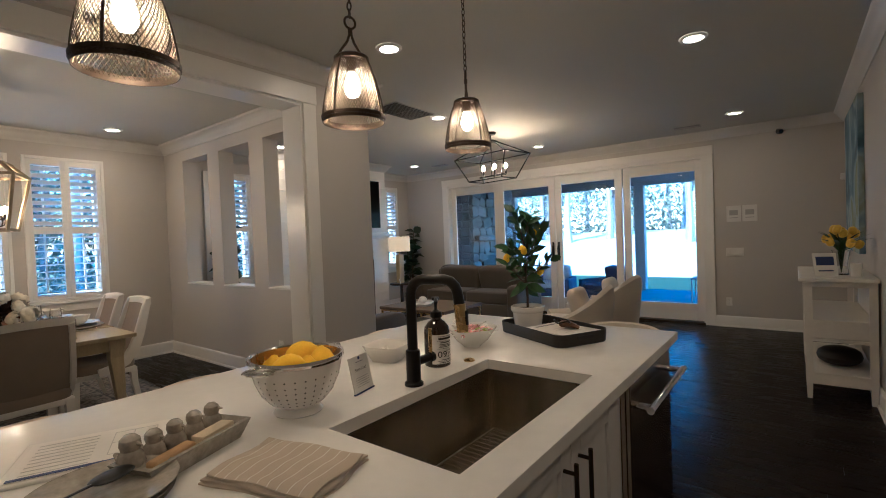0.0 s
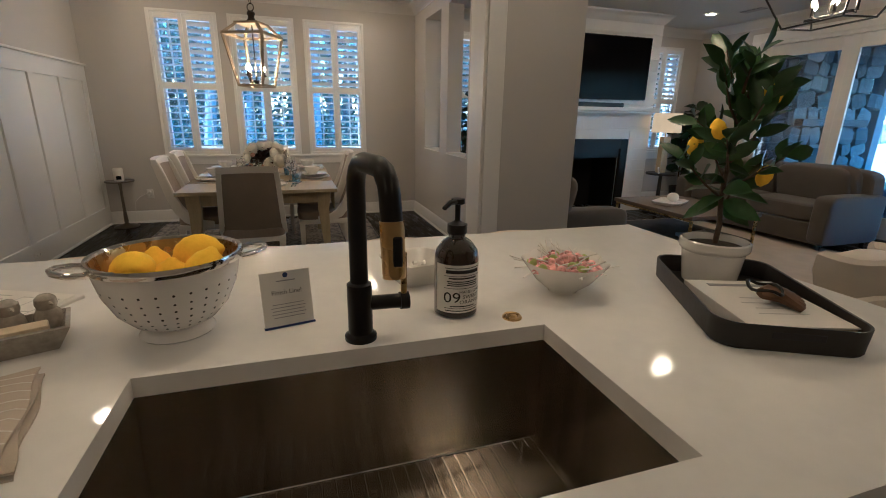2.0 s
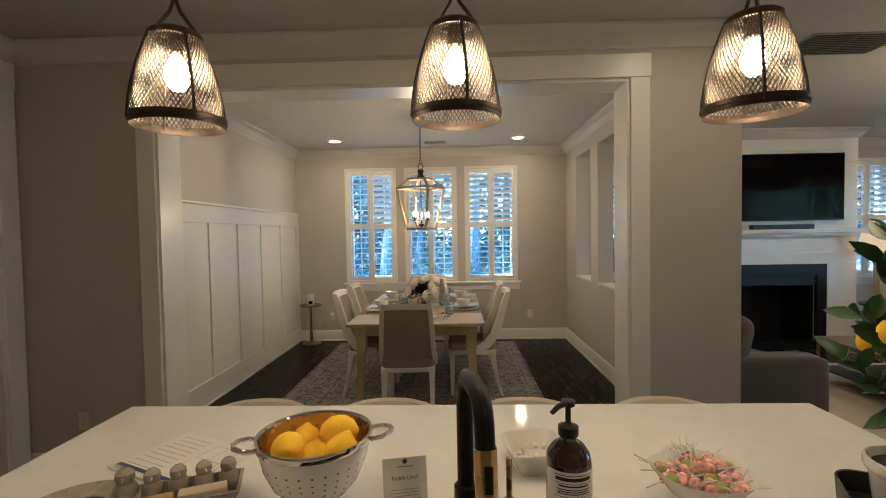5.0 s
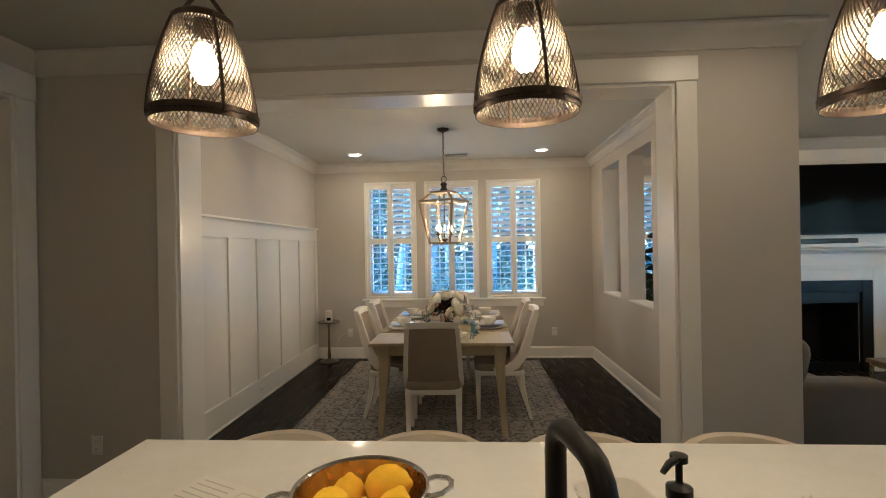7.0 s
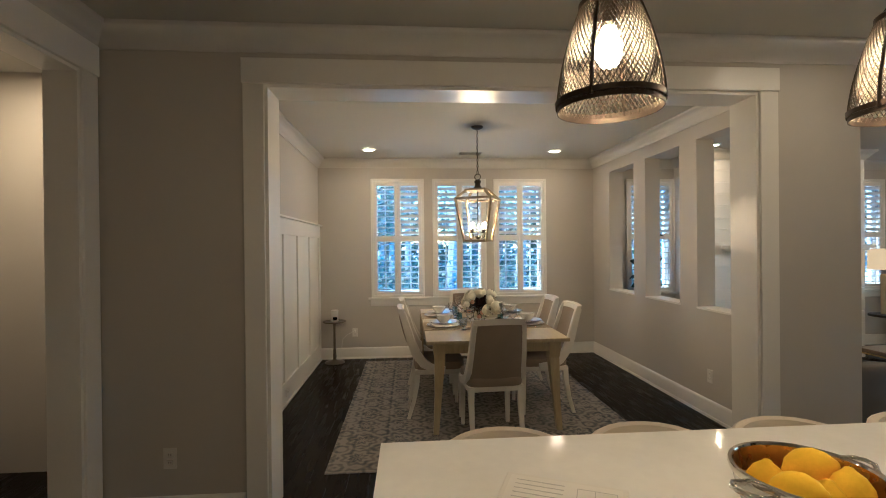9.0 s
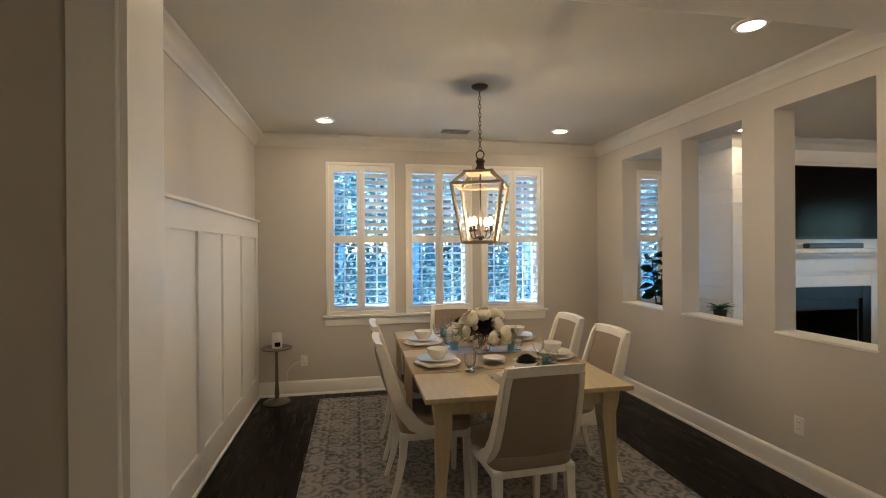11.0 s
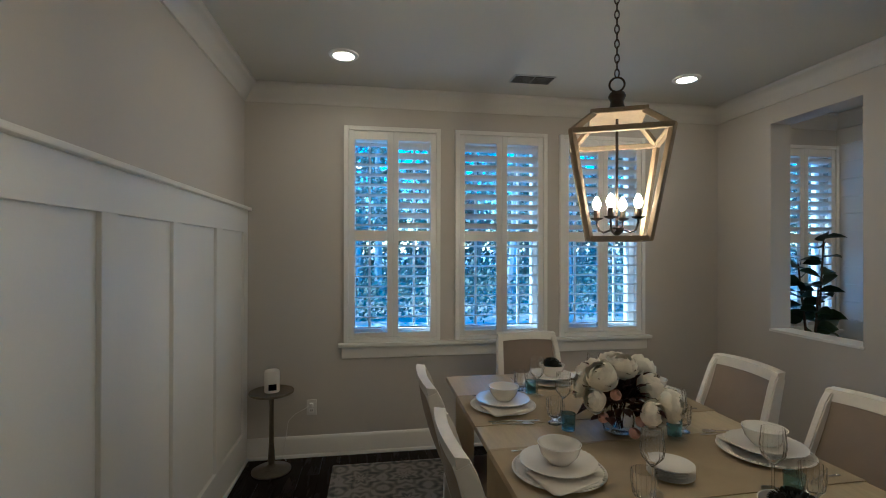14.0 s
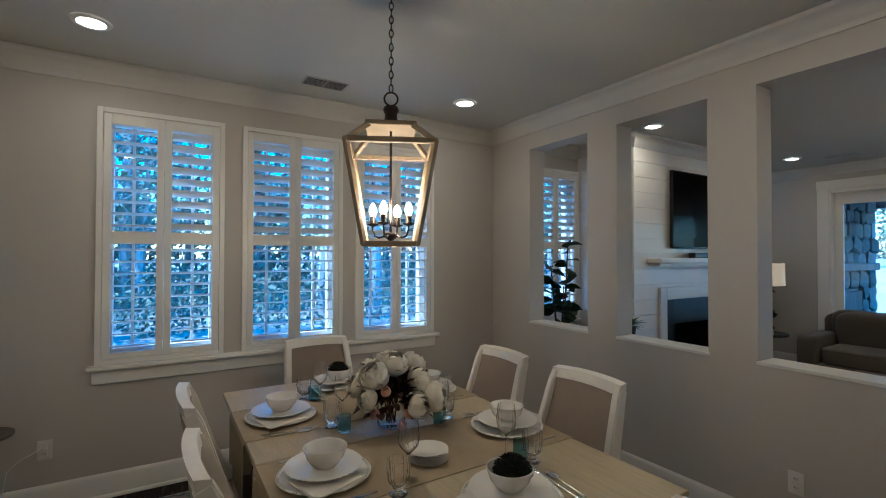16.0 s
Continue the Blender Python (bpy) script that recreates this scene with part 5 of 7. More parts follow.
# ---- pendants over the island ----
def pendant(m):
    t = thing("pendant_light", "lit pendant with a dark wire mesh bell shade", "pendant light", m, "pendants over the island")
    hh = 0.212
    def rad(f):
        return 0.104 - 0.048 * f ** 1.7 - 0.002 * f
    b = B()
    n, st = 62, 14
    for sgn in (1, -1):
        for k in range(n):
            pts = []
            for j in range(st + 1):
                f = j / st
                a = 2 * math.pi * k / n + sgn * f * 1.25
                r = rad(f)
                pts.append((r * math.cos(a), r * math.sin(a), f * hh))
            tube(b, pts, 0.0012, 4, caps=False)
    sh = part("mesh_shade", b, MESH, t, "woven dark wire mesh")
    sh["kind"] = "stuff"
    b = lathe(B(), [(0.1035, 0.004), (0.107, 0.004), (0.1075, 0.015), (0.1035, 0.015), (0.1035, 0.004)], 40)
    part("lower_band", b, BRONZE, t, "", True)
    b = lathe(B(), [(0.1015, -0.007), (0.1035, -0.007), (0.1045, 0.004), (0.1025, 0.004), (0.1015, -0.007)], 40)
    part("lower_lip", b, BRONZE, t, "", True)
    b = lathe(B(), [(0.047, hh + 0.004), (0.053, hh + 0.005), (0.059, hh), (0.059, hh - 0.012), (0.053, hh - 0.012), (0.047, hh - 0.002), (0.047, hh + 0.004)], 32)
    tube(b, [(-0.05, 0, hh), (0.05, 0, hh)], 0.004, 6)
    part("cap", b, BRONZE, t, "", True)
    for k in range(4):
        a = k * math.pi / 2 + 0.5
        pts = [((rad(j / 8) + 0.002) * math.cos(a), (rad(j / 8) + 0.002) * math.sin(a), hh * j / 8) for j in range(9)]
        part("strap", tube(B(), pts, 0.0036, 6), BRONZE, t, "", True)
    b = B()
    for s in (1, -1):
        tube(b, [(s * 0.05, 0, hh), (s * 0.03, 0, hh + 0.03), (s * 0.012, 0, hh + 0.055), (0, 0, hh + 0.09)], 0.0045, 8)
    tube(b, [(0, 0, hh + 0.08), (0, 0, hh + 0.1)], 0.008, 8)
    part("bail", b, BRONZE, t, "", True)
    b = B()
    tube(b, [(0.02 * math.cos(a), 0, hh + 0.12 + 0.02 * math.sin(a)) for a in (2 * math.pi * k / 16 for k in range(16))], 0.004, 8, True)
    part("loop", b, BRONZE, t, "", True)
    z, k = hh + 0.137, 0
    link = None
    top = H - m.translation.z - 0.03
    while z < top:
        mm = pose(0, 0, z + 0.013, 0, 0, 90 * (k % 2) + 45)
        if link is None:
            b = B()
            tube(b, [(0.007 * math.cos(a), 0, 0.016 * math.sin(a)) for a in (2 * math.pi * j / 10 for j in range(10))], 0.0026, 5, True)
            link = part("chain_link", b, BRONZE, t, "", True)
            link.matrix_basis = mm
        else:
            again(link, t, mm)
        z, k = z + 0.0255, k + 1
    part("canopy", lathe(B(), [(0, top + 0.004), (0.03, top + 0.006), (0.06, top + 0.022), (0.062, top + 0.03), (0, top + 0.03)], 28), BRONZE, t, "", True)
    part("socket", lathe(B(), [(0, hh), (0.019, hh), (0.019, hh - 0.045), (0.014, hh - 0.05), (0, hh - 0.05)], 18), BRONZE, t, "", True)
    part("bulb", lathe(B(), [(0.013, hh - 0.05), (0.019, hh - 0.064), (0.027, hh - 0.088), (0.026, hh - 0.11), (0.016, hh - 0.128), (0, hh - 0.134)], 18), BULB, t, "glowing clear bulb", True)
    return t


p1 = pendant(pose(0.36, 1.165, 1.7955, 0, 0, 20))
for x, z, r in ((1.028, 1.795, -15), (1.715, 1.795, 40)):
    copy_thing(p1, pose(x, 1.165, z, 0, 0, r))

# ---- counter stools on the far side of the island ----
def stool(m):
    t = thing("counter_stool", "cream upholstered barrel-back counter stool", "stool", m, "stools at the island")
    b = B()
    rings = []
    for k in range(19):
        a = math.radians(-15 + 210 * k / 18)
        z1 = 0.872 - 0.10 * abs((k - 9) / 9) ** 3
        c, s = math.cos(a), math.sin(a)
        rings.append([(0.21 * c, 0.205 * s, 0.56), (0.245 * c, 0.24 * s, 0.56), (0.256 * c, 0.25 * s, z1 - 0.03), (0.252 * c, 0.246 * s, z1 - 0.008), (0.24 * c, 0.234 * s, z1), (0.22 * c, 0.214 * s, z1 - 0.006), (0.212 * c, 0.206 * s, z1 - 0.03)])
    loft(b, rings)
    part("backrest", b, CREAMFAB, t, "", True)
    b = B()
    puff(b, pose(0, 0, 0.62), 0.42, 0.42, 0.12, 0.4, 24, 8)
    part("seat", b, CREAMFAB, t, "", True)
    for x in (-0.17, 0.17):
        for y in (-0.17, 0.17):
            part("leg", tube(B(), [(x, y, 0.57), (x * 1.15, y * 1.15, 0)], [0.02, 0.013], 8), OAK, t, "", True)
    b = B()
    tube(b, [(-0.185, -0.185, 0.2), (0.185, -0.185, 0.2), (0.185, 0.185, 0.2), (-0.185, 0.185, 0.2)], 0.009, 6, True)
    part("footrest", b, OAK, t, "", True)
    return t


s1 = stool(pose(0.26, 1.64, 0))
for x in (0.755, 1.27, 1.79):
    copy_thing(s1, pose(x, 1.64, 0))
copy_thing(s1, pose(2.39, 0.74, 0, 0, 0, -90))


# ---- dining room ----
b = B()
box(b, -1.215, 1.215, -1.525, 1.525, -0.012, 0.008, 0.003, 1)
t = tagged(part("area_rug", b, RUG), "faded blue-grey oriental rug under the dining table", "rug")
t.matrix_basis = pose(0.585, 4.895, 0.0)

TX0, TX1, TY0, TY1, TZ = 0.08, 1.245, 3.875, 5.815, 0.77
t = thing("dining_table", "pale oak dining table with tapered legs", "dining table")
b = B()
box(b, TX0, TX1, TY0, TY1, TZ - 0.028, TZ, 0.004, 2)
part("tabletop", b, OAK, t)
b = B()
box(b, TX0 + 0.09, TX0 + 0.115, TY0 + 0.14, TY1 - 0.14, TZ - 0.12, TZ - 0.028)
box(b, TX1 - 0.115, TX1 - 0.09, TY0 + 0.14, TY1 - 0.14, TZ - 0.12, TZ - 0.028)
box(b, TX0 + 0.14, TX1 - 0.14, TY0 + 0.09, TY0 + 0.115, TZ - 0.12, TZ - 0.028)
box(b, TX0 + 0.14, TX1 - 0.14, TY1 - 0.115, TY1 - 0.09, TZ - 0.12, TZ - 0.028)
part("apron", b, OAK, t)
for x, sx in ((TX0 + 0.105, 1), (TX1 - 0.105, -1)):
    for y, sy in ((TY0 + 0.105, 1), (TY1 - 0.105, -1)):
        b = B()
        loft(b, [[(x - sx * o + i * h, y - sy * o + j * h, z) for i, j in ((-1, -1), (1, -1), (1, 1), (-1, 1))] for z, h, o in ((0.008, 0.022, 0.03), (0.3, 0.028, 0.01), (0.6, 0.042, -0.006), (0.68, 0.048, 0.0), (TZ - 0.028, 0.05, 0.0))])
        part("leg", b, OAK, t)


def dining_chair(m):
    t = thing("dining_chair", "white-framed dining chair with taupe linen seat and back", "chair", m, "chairs round the table")
    path = [(-0.325, 0.945), (-0.305, 0.90), (-0.275, 0.80), (-0.24, 0.68), (-0.195, 0.57), (-0.13, 0.485), (-0.05, 0.445), (0.06, 0.432)]
    dep = [0.026, 0.03, 0.034, 0.038, 0.042, 0.042, 0.036, 0.03]
    half = [0.185, 0.19, 0.197, 0.205, 0.212, 0.218, 0.222, 0.225]
    for s in (1, -1):
        b = B()
        rings = []
        for k, ((y, z), d, h) in enumerate(zip(path, dep, half)):
            a = path[max(0, k - 1)]
            c = path[min(len(path) - 1, k + 1)]
            tx, tz = c[0] - a[0], c[1] - a[1]
            ln = math.hypot(tx, tz)
            ny, nz = -tz / ln, tx / ln
            x0, x1 = s * (h - 0.018), s * (h + 0.018)
            rings.append([(x0, y - ny * d, z - nz * d), (x1, y - ny * d * 0.9, z - nz * d * 0.9), (x1, y + ny * d * 0.9, z + nz * d * 0.9), (x0, y + ny * d, z + nz * d)])
        loft(b, rings)
        bmesh.ops.bevel(b, geom=[e for e in b.edges if e.calc_length() > 0.03], offset=0.005, segments=2, affect="EDGES")
        part("back_stile", b, WHITEWOOD, t, "", True)
    b = B()
    rings = []
    for k in range(9):
        x = -0.2 + 0.05 * k
        y = -0.325 - 0.018 * (1 - (x / 0.2) ** 2)
        zt = 0.968 + 0.008 * (1 - (x / 0.2) ** 2)
        rings.append([(x, y - 0.02, zt), (x, y + 0.02, zt - 0.006), (x, y + 0.03, zt - 0.052), (x, y - 0.012, zt - 0.048)])
    loft(b, rings)
    part("top_rail", b, WHITEWOOD, t, "", True)
    b = B()
    rings = []
    for k in range(8):
        f = k / 7
        z = 0.928 - 0.438 * f
        yc = -0.318 + 0.142 * f ** 1.25
        row_f, row_b = [], []
        for j in range(9):
            x = (-1 + j / 4) * (0.172 + 0.03 * f)
            bow = 0.018 * (1 - (j / 4 - 1) ** 2)
            th = 0.016 + 0.012 * (1 - (j / 4 - 1) ** 4) * math.sin(math.pi * min(1, max(0, f)))
            row_f.append((x, yc - bow + th, z))
            row_b.append((x, yc - bow - th, z))
        rings.append(row_f + row_b[::-1])
    loft(b, rings)
    part("backrest", b, TAUPE, t, "taupe linen back panel", True)
    b = B()
    puff(b, pose(0, 0.01, 0.462), 0.45, 0.45, 0.085, 0.3, 28, 8)
    part("seat", b, TAUPE, t, "taupe linen seat cushion", True)
    b = B()
    box(b, -0.222, 0.222, -0.205, 0.225, 0.388, 0.432, 0.008, 2)
    part("seat_frame", b, WHITEWOOD, t, "", True)
    for x in (-0.195, 0.195):
        b = B()
        loft(b, [[(x + i * h, 0.198 + j * h, z) for i, j in ((-1, -1), (1, -1), (1, 1), (-1, 1))] for z, h in ((0.0, 0.014), (0.35, 0.022), (0.41, 0.024))])
        part("leg", b, WHITEWOOD, t)
        b = B()
        loft(b, [[(x + i * h, yy + j * h, z) for i, j in ((-1, -1), (1, -1), (1, 1), (-1, 1))] for z, h, yy in ((0.0, 0.014, -0.265), (0.15, 0.017, -0.22), (0.3, 0.021, -0.192), (0.42, 0.024, -0.185))])
        part("leg", b, WHITEWOOD, t)
    return t


ZR = 0.008
c0 = dining_chair(pose(0.60, 3.95, ZR, 0, 0, 3))
copy_thing(c0, pose(0.67, 5.745, ZR, 0, 0, 180))
for y in (4.50, 5.12):
    copy_thing(c0, pose(0.20, y, ZR, 0, 0, -90))
    copy_thing(c0, pose(1.16, y + 0.0, ZR, 0, 0, 90))

# runners across the table
def runner(y0, y1, slant):
    t = thing("table_runner", "natural linen runner lying across the table", "table runner", pose(0, 0, 0), "runners on the table")
    b = B()
    th = 0.0022
    pts = [(TX0 - 0.008, TZ - 0.26), (TX0 - 0.007, TZ - 0.01), (TX0 - 0.002, TZ + 0.0008), (TX0 + 0.06, TZ + 0.0008), (TX1 - 0.06, TZ + 0.0008), (TX1 + 0.002, TZ + 0.0008), (TX1 + 0.007, TZ - 0.01), (TX1 + 0.008, TZ - 0.26)]
    rings = []
    for k, (x, z) in enumerate(pts):
        o = slant * (x - 0.66)
        out = -1 if k < 2 else (1 if k > 5 else 0)
        rings.append([(x, y0 + o, z), (x + out * th, y0 + o, z + (0 if out else th)), (x + out * th, y1 + o, z + (0 if out else th)), (x, y1 + o, z)])
    loft(b, rings)
    part("cloth", b, LINEN, t)
    for ya, yb in ((y0, y0 + 0.014), (y1 - 0.014, y1)):
        b = B()
        rings = []
        for k, (x, z) in enumerate(pts):
            o = slant * (x - 0.66)
            out = -1 if k < 2 else (1 if k > 5 else 0)
            u, v = (out * th, 0) if out else (0, th)
            rings.append([(x + u, ya + o, z + v), (x + u * 1.5, ya + o, z + v * 1.5), (x + u * 1.5, yb + o, z + v * 1.5), (x + u, yb + o, z + v)])
        loft(b, rings)
        part("hem", b, LINEN, t, "stitched hem")


runner(4.36, 4.80, 0.02)
runner(5.03, 5.45, 0.02)

# place settings
def plate_mesh(name, r, mat, label):
    b = lathe(B(), [(0, 0), (r * 0.6, 0), (r * 0.66, 0.003), (r * 0.97, 0.012), (r, 0.015), (r * 0.965, 0.0155), (r * 0.66, 0.007), (0, 0.005)], 48, 0, 0)
    return b


def charger(m):
    t = thing("charger_plate", "large cream charger plate with a beaded rim", "plate", m, "charger plates on the table")
    part("plate_body", plate_mesh("", 0.158, CERAMIC, ""), PAPER, t, "", True)
    b = B()
    for k in range(60):
        a = 2 * math.pi * k / 60
        puff(b, pose(0.150 * math.cos(a), 0.150 * math.sin(a), 0.0165), 0.011, 0.011, 0.008, 1.0, 6, 4)
    tagged(part("beading", b, CERAMIC, t, "beaded rim", True), kind="stuff")
    return t


def dinner(m):
    t = thing("dinner_plate", "white ribbed porcelain dinner plate", "plate", m, "dinner plates on the table")
    b = lathe(B(), [(0, 0), (0.075, 0), (0.085, 0.004), (0.126, 0.013), (0.13, 0.016), (0.126, 0.0165), (0.084, 0.008), (0, 0.006)], 72)
    for v in b.verts:
        r = math.hypot(v.co.x, v.co.y)
        if r > 0.09:
            v.co.z += 0.0013 * math.cos(36 * math.atan2(v.co.y, v.co.x))
    part("plate_body", b, CERAMIC, t, "", True)
    return t


def bowl(m):
    t = thing("soup_bowl", "plain white porcelain bowl on a plate", "bowl", m, "bowls on the table")
    b = lathe(B(), [(0, 0), (0.036, 0), (0.04, 0.004), (0.062, 0.03), (0.073, 0.062), (0.074, 0.066), (0.0705, 0.066), (0.059, 0.032), (0.035, 0.008), (0, 0.007)], 40)
    part("bowl_body", b, CERAMIC, t, "", True)
    return t


def napkin(m):
    t = thing("napkin", "folded white linen napkin under the plate", "napkin", m, "napkins on the table")
    b = B()
    puff(b, pose(0, 0, 0.004), 0.17, 0.20, 0.008, 0.2, 24, 6)
    puff(b, pose(0.01, -0.01, 0.009, 1, 2, 5), 0.15, 0.18, 0.006, 0.2, 24, 6)
    part("cloth", b, NAPKIN, t, "", True)
    return t


def goblet(m, h=0.2, r=0.036):
    t = thing("wine_glass", "clear ribbed stemmed wine glass", "wine glass", m, "glasses on the table")
    pr = [(0, 0.0), (r * 0.95, 0.0), (r * 0.9, 0.003), (0.006, 0.008), (0.004, 0.02), (0.0042, h * 0.42), (0.012, h * 0.46), (r * 0.9, h * 0.58), (r * 1.02, h * 0.72), (r * 0.86, h), (r * 0.84, h), (r * 0.99, h * 0.72), (r * 0.87, h * 0.59), (0.01, h * 0.475), (0, h * 0.47)]
    part("glass", lathe(B(), pr, 64, wave=0.03, lobes=16), GLASS, t, "", True)
    return t


def tumbler(m, mat=None, h=0.11, r=0.036, name="tumbler", label="clear ribbed footed glass tumbler"):
    t = thing(name, label, "glass", m, "tumblers on the table")
    pr = [(0, 0), (r * 0.8, 0), (r * 0.82, 0.004), (r * 0.35, 0.012), (r * 0.4, 0.018), (r * 0.85, 0.04), (r, h * 0.7), (r * 0.98, h), (r * 0.94, h), (r * 0.95, h * 0.7), (r * 0.78, 0.042), (0, 0.026)]
    part("glass", lathe(B(), pr, 64, wave=0.04, lobes=16), mat or GLASS, t, "", True)
    return t


SET = [(0.265, 4.575, -90), (0.265, 5.24, -90), (1.085, 4.60, 90), (1.065, 5.26, 90), (0.715, 4.125, 0), (0.66, 5.615, 180)]
tt = TZ + 0.0035
first = {}


def put(key, maker, m):
    if key not in first:
        first[key] = maker(m)
        return first[key]
    return copy_thing(first[key], m)


for k, (x, y, r) in enumerate(SET):
    base = pose(x, y, tt, 0, 0, r)
    put("charger", charger, base)
    put("napkin", napkin, base @ pose(0.07 if k < 4 else -0.07, -0.01, 0.0155, 0, 0, 14))
    put("dinner", dinner, base @ pose(-0.005, 0.0, 0.027))
    put("bowl", bowl, base @ pose(-0.005, 0.005, 0.034))
    put("goblet", goblet, base @ pose(0.17, 0.235, -0.001))
    put("tumbler", tumbler, base @ pose(0.235, 0.165, -0.001))


def fork(m, kind_name):
    t = thing(kind_name, "polished steel " + kind_name + " on the table", kind_name, m, "cutlery on the table")
    b = B()
    tube(b, [(0, -0.1, 0.004), (0, -0.04, 0.005), (0, 0.03, 0.004)], [0.007, 0.004, 0.003], 8, flat=0.35)
    if kind_name == "fork":
        puff(b, pose(0, 0.045, 0.004), 0.022, 0.035, 0.004, 0.5, 10, 4)
        for q in (-0.008, -0.0027, 0.0027, 0.008):
            tube(b, [(q, 0.055, 0.004), (q, 0.1, 0.006)], 0.0014, 5)
    elif kind_name == "spoon":
        puff(b, pose(0, 0.06, 0.004), 0.036, 0.06, 0.007, 0.9, 14, 5)
    else:
        puff(b, pose(0.002, 0.08, 0.004), 0.017, 0.11, 0.003, 0.6, 12, 4)
    part("utensil", b, CHROME, t, "", True)
    return t


for x, y, r in SET:
    base = pose(x, y, tt - 0.003, 0, 0, r)
    put("fork", lambda m: fork(m, "fork"), base @ pose(-0.19, -0.01, 0, 0, 0, 4))
    put("knife", lambda m: fork(m, "knife"), base @ pose(0.185, -0.02, 0, 0, 0, -3))
    put("spoon", lambda m: fork(m, "spoon"), base @ pose(0.215, -0.01, 0, 0, 0, -6))

for x, y in ((0.72, 4.125), (0.665, 5.612)):
    m = pose(x - 0.003, y, tt + 0.085)
    if "pom" not in first:
        rnd = random.Random(3)
        b = B()
        puff(b, pose(0, 0, 0), 0.105, 0.105, 0.085, 1.0, 20, 12)
        for k in range(700):
            v = Vector((rnd.gauss(0, 1), rnd.gauss(0, 1), rnd.gauss(0.2, 1))).normalized()
            v.z = v.z if v.z > 0 else -0.3 * v.z
            p = Vector((v.x * 0.052, v.y * 0.052, v.z * 0.042))
            leaf(b, p, v + 0.4 * Vector((rnd.uniform(-1, 1), rnd.uniform(-1, 1), rnd.uniform(-1, 1))), (0, 0, 1), 0.014, 0.005, 0.2)
        first["pom"] = tagged(part("moss_ball", b, BLACKPOM), "dark moss ball resting in a bowl", "ornament", "moss balls on the table")
        first["pom"].matrix_basis = m
    else:
        copy_thing(first["pom"], m)

# votives, small plates, vase
vot = None
for x, y in ((0.93, 4.33), (0.47, 5.42), (0.46, 4.93), (0.86, 4.80)):
    m = pose(x, y, TZ + 0.001)
    if vot is None:
        vot = thing("votive_glass", "small teal glass candle holder", "candle holder", m, "votive glasses on the table")
        part("glass", lathe(B(), [(0, 0), (0.026, 0), (0.028, 0.004), (0.03, 0.07), (0.027, 0.07), (0.025, 0.01), (0, 0.009)], 24), BLUEGLASS, vot, "", True)
    else:
        copy_thing(vot, m)
t = thing("side_plate_stack", "stack of small white porcelain plates", "plates", pose(0.63, 4.50, TZ + 0.003))
pl = None
for k in range(5):
    if pl is None:
        pl = part("side_plate", lathe(B(), [(0, 0), (0.045, 0), (0.072, 0.008), (0.075, 0.0105), (0.07, 0.01), (0.044, 0.004), (0, 0.004)], 36), CERAMIC, t, "", True)
    else:
        again(pl, t, pose(0.001 * k, 0.0015 * k, 0.0075 * k))

VX, VY = 0.66, 4.885
t = thing("flower_vase", "low clear glass vase holding peonies", "vase", pose(VX, VY, TZ + 0.001))
part("glass", lathe(B(), [(0, 0), (0.05, 0), (0.058, 0.006), (0.066, 0.05), (0.06, 0.1), (0.066, 0.125), (0.063, 0.125), (0.057, 0.1), (0.062, 0.05), (0.053, 0.01), (0, 0.008)], 32), GLASS, t, "", True)
rnd = random.Random(21)


def bloom(m, r, mat, label, grp, shells):
    """A full peony: shells of cupped, ruffled petals round a tight heart."""
    t = thing("peony", label, "flower", m, grp)
    for n, rr, t0, t1, wd in shells:
        off = rnd.uniform(0, 6)
        for k in range(n):
            a = 2 * math.pi * k / n + off
            top = t1 + rnd.uniform(-12, 10)
            lean = rnd.uniform(0.93, 1.1)
            ph = rnd.uniform(0, 6)
            b, g = B(), []
            for j in range(6):
                v = j / 5
                th = math.radians(t0 + (top - t0) * v)
                row = []
                for i in range(7):
                    u = i / 3 - 1
                    edge = v * v
                    th2 = th - 0.16 * edge * abs(u) ** 3 + 0.05 * edge * math.sin(5 * u + ph)
                    R = r * rr * lean * (1 + 0.12 * edge + 0.05 * edge * math.sin(4.5 * u + ph) - 0.07 * u * u)
                    az = a + u * wd * (0.62 + 0.38 * math.sin(math.pi * min(1, 0.2 + 0.7 * v)))
                    row.append(b.verts.new((R * math.sin(th2) * math.cos(az), R * math.sin(th2) * math.sin(az), -0.86 * R * math.cos(th2))))
                g.append(row)
            for p, q in zip(g, g[1:]):
                for i in range(6):
                    b.faces.new((p[i], p[i + 1], q[i + 1], q[i]))
            part("petal", b, mat, t, "", True)
    b = B()
    puff(b, pose(0, 0, 0), r * 1.15, r * 1.15, r * 1.1, 1.0, 12, 8)
    part("heart", b, mat, t, "", True)
    return t


FULL = ((6, 1.06, 15, 105, 0.8), (6, 1.0, 18, 124, 0.82), (6, 0.9, 22, 138, 0.85), (5, 0.76, 26, 150, 0.9), (4, 0.6, 30, 160, 1.0))
TIGHT = ((4, 1.0, 15, 128, 0.95), (4, 0.8, 20, 150, 1.0))
heads = [(0, -0.02, 0.285, 0.062), (-0.105, -0.055, 0.255, 0.066), (-0.145, 0.03, 0.20, 0.055), (0.11, -0.075, 0.20, 0.066), (0.125, 0.03, 0.26, 0.062), (0.03, 0.10, 0.27, 0.06), (-0.08, 0.10, 0.24, 0.06), (-0.15, -0.09, 0.17, 0.045), (0.10, 0.12, 0.19, 0.055), (0.15, -0.13, 0.15, 0.066), (0.05, -0.17, 0.13, 0.052)]
src = None
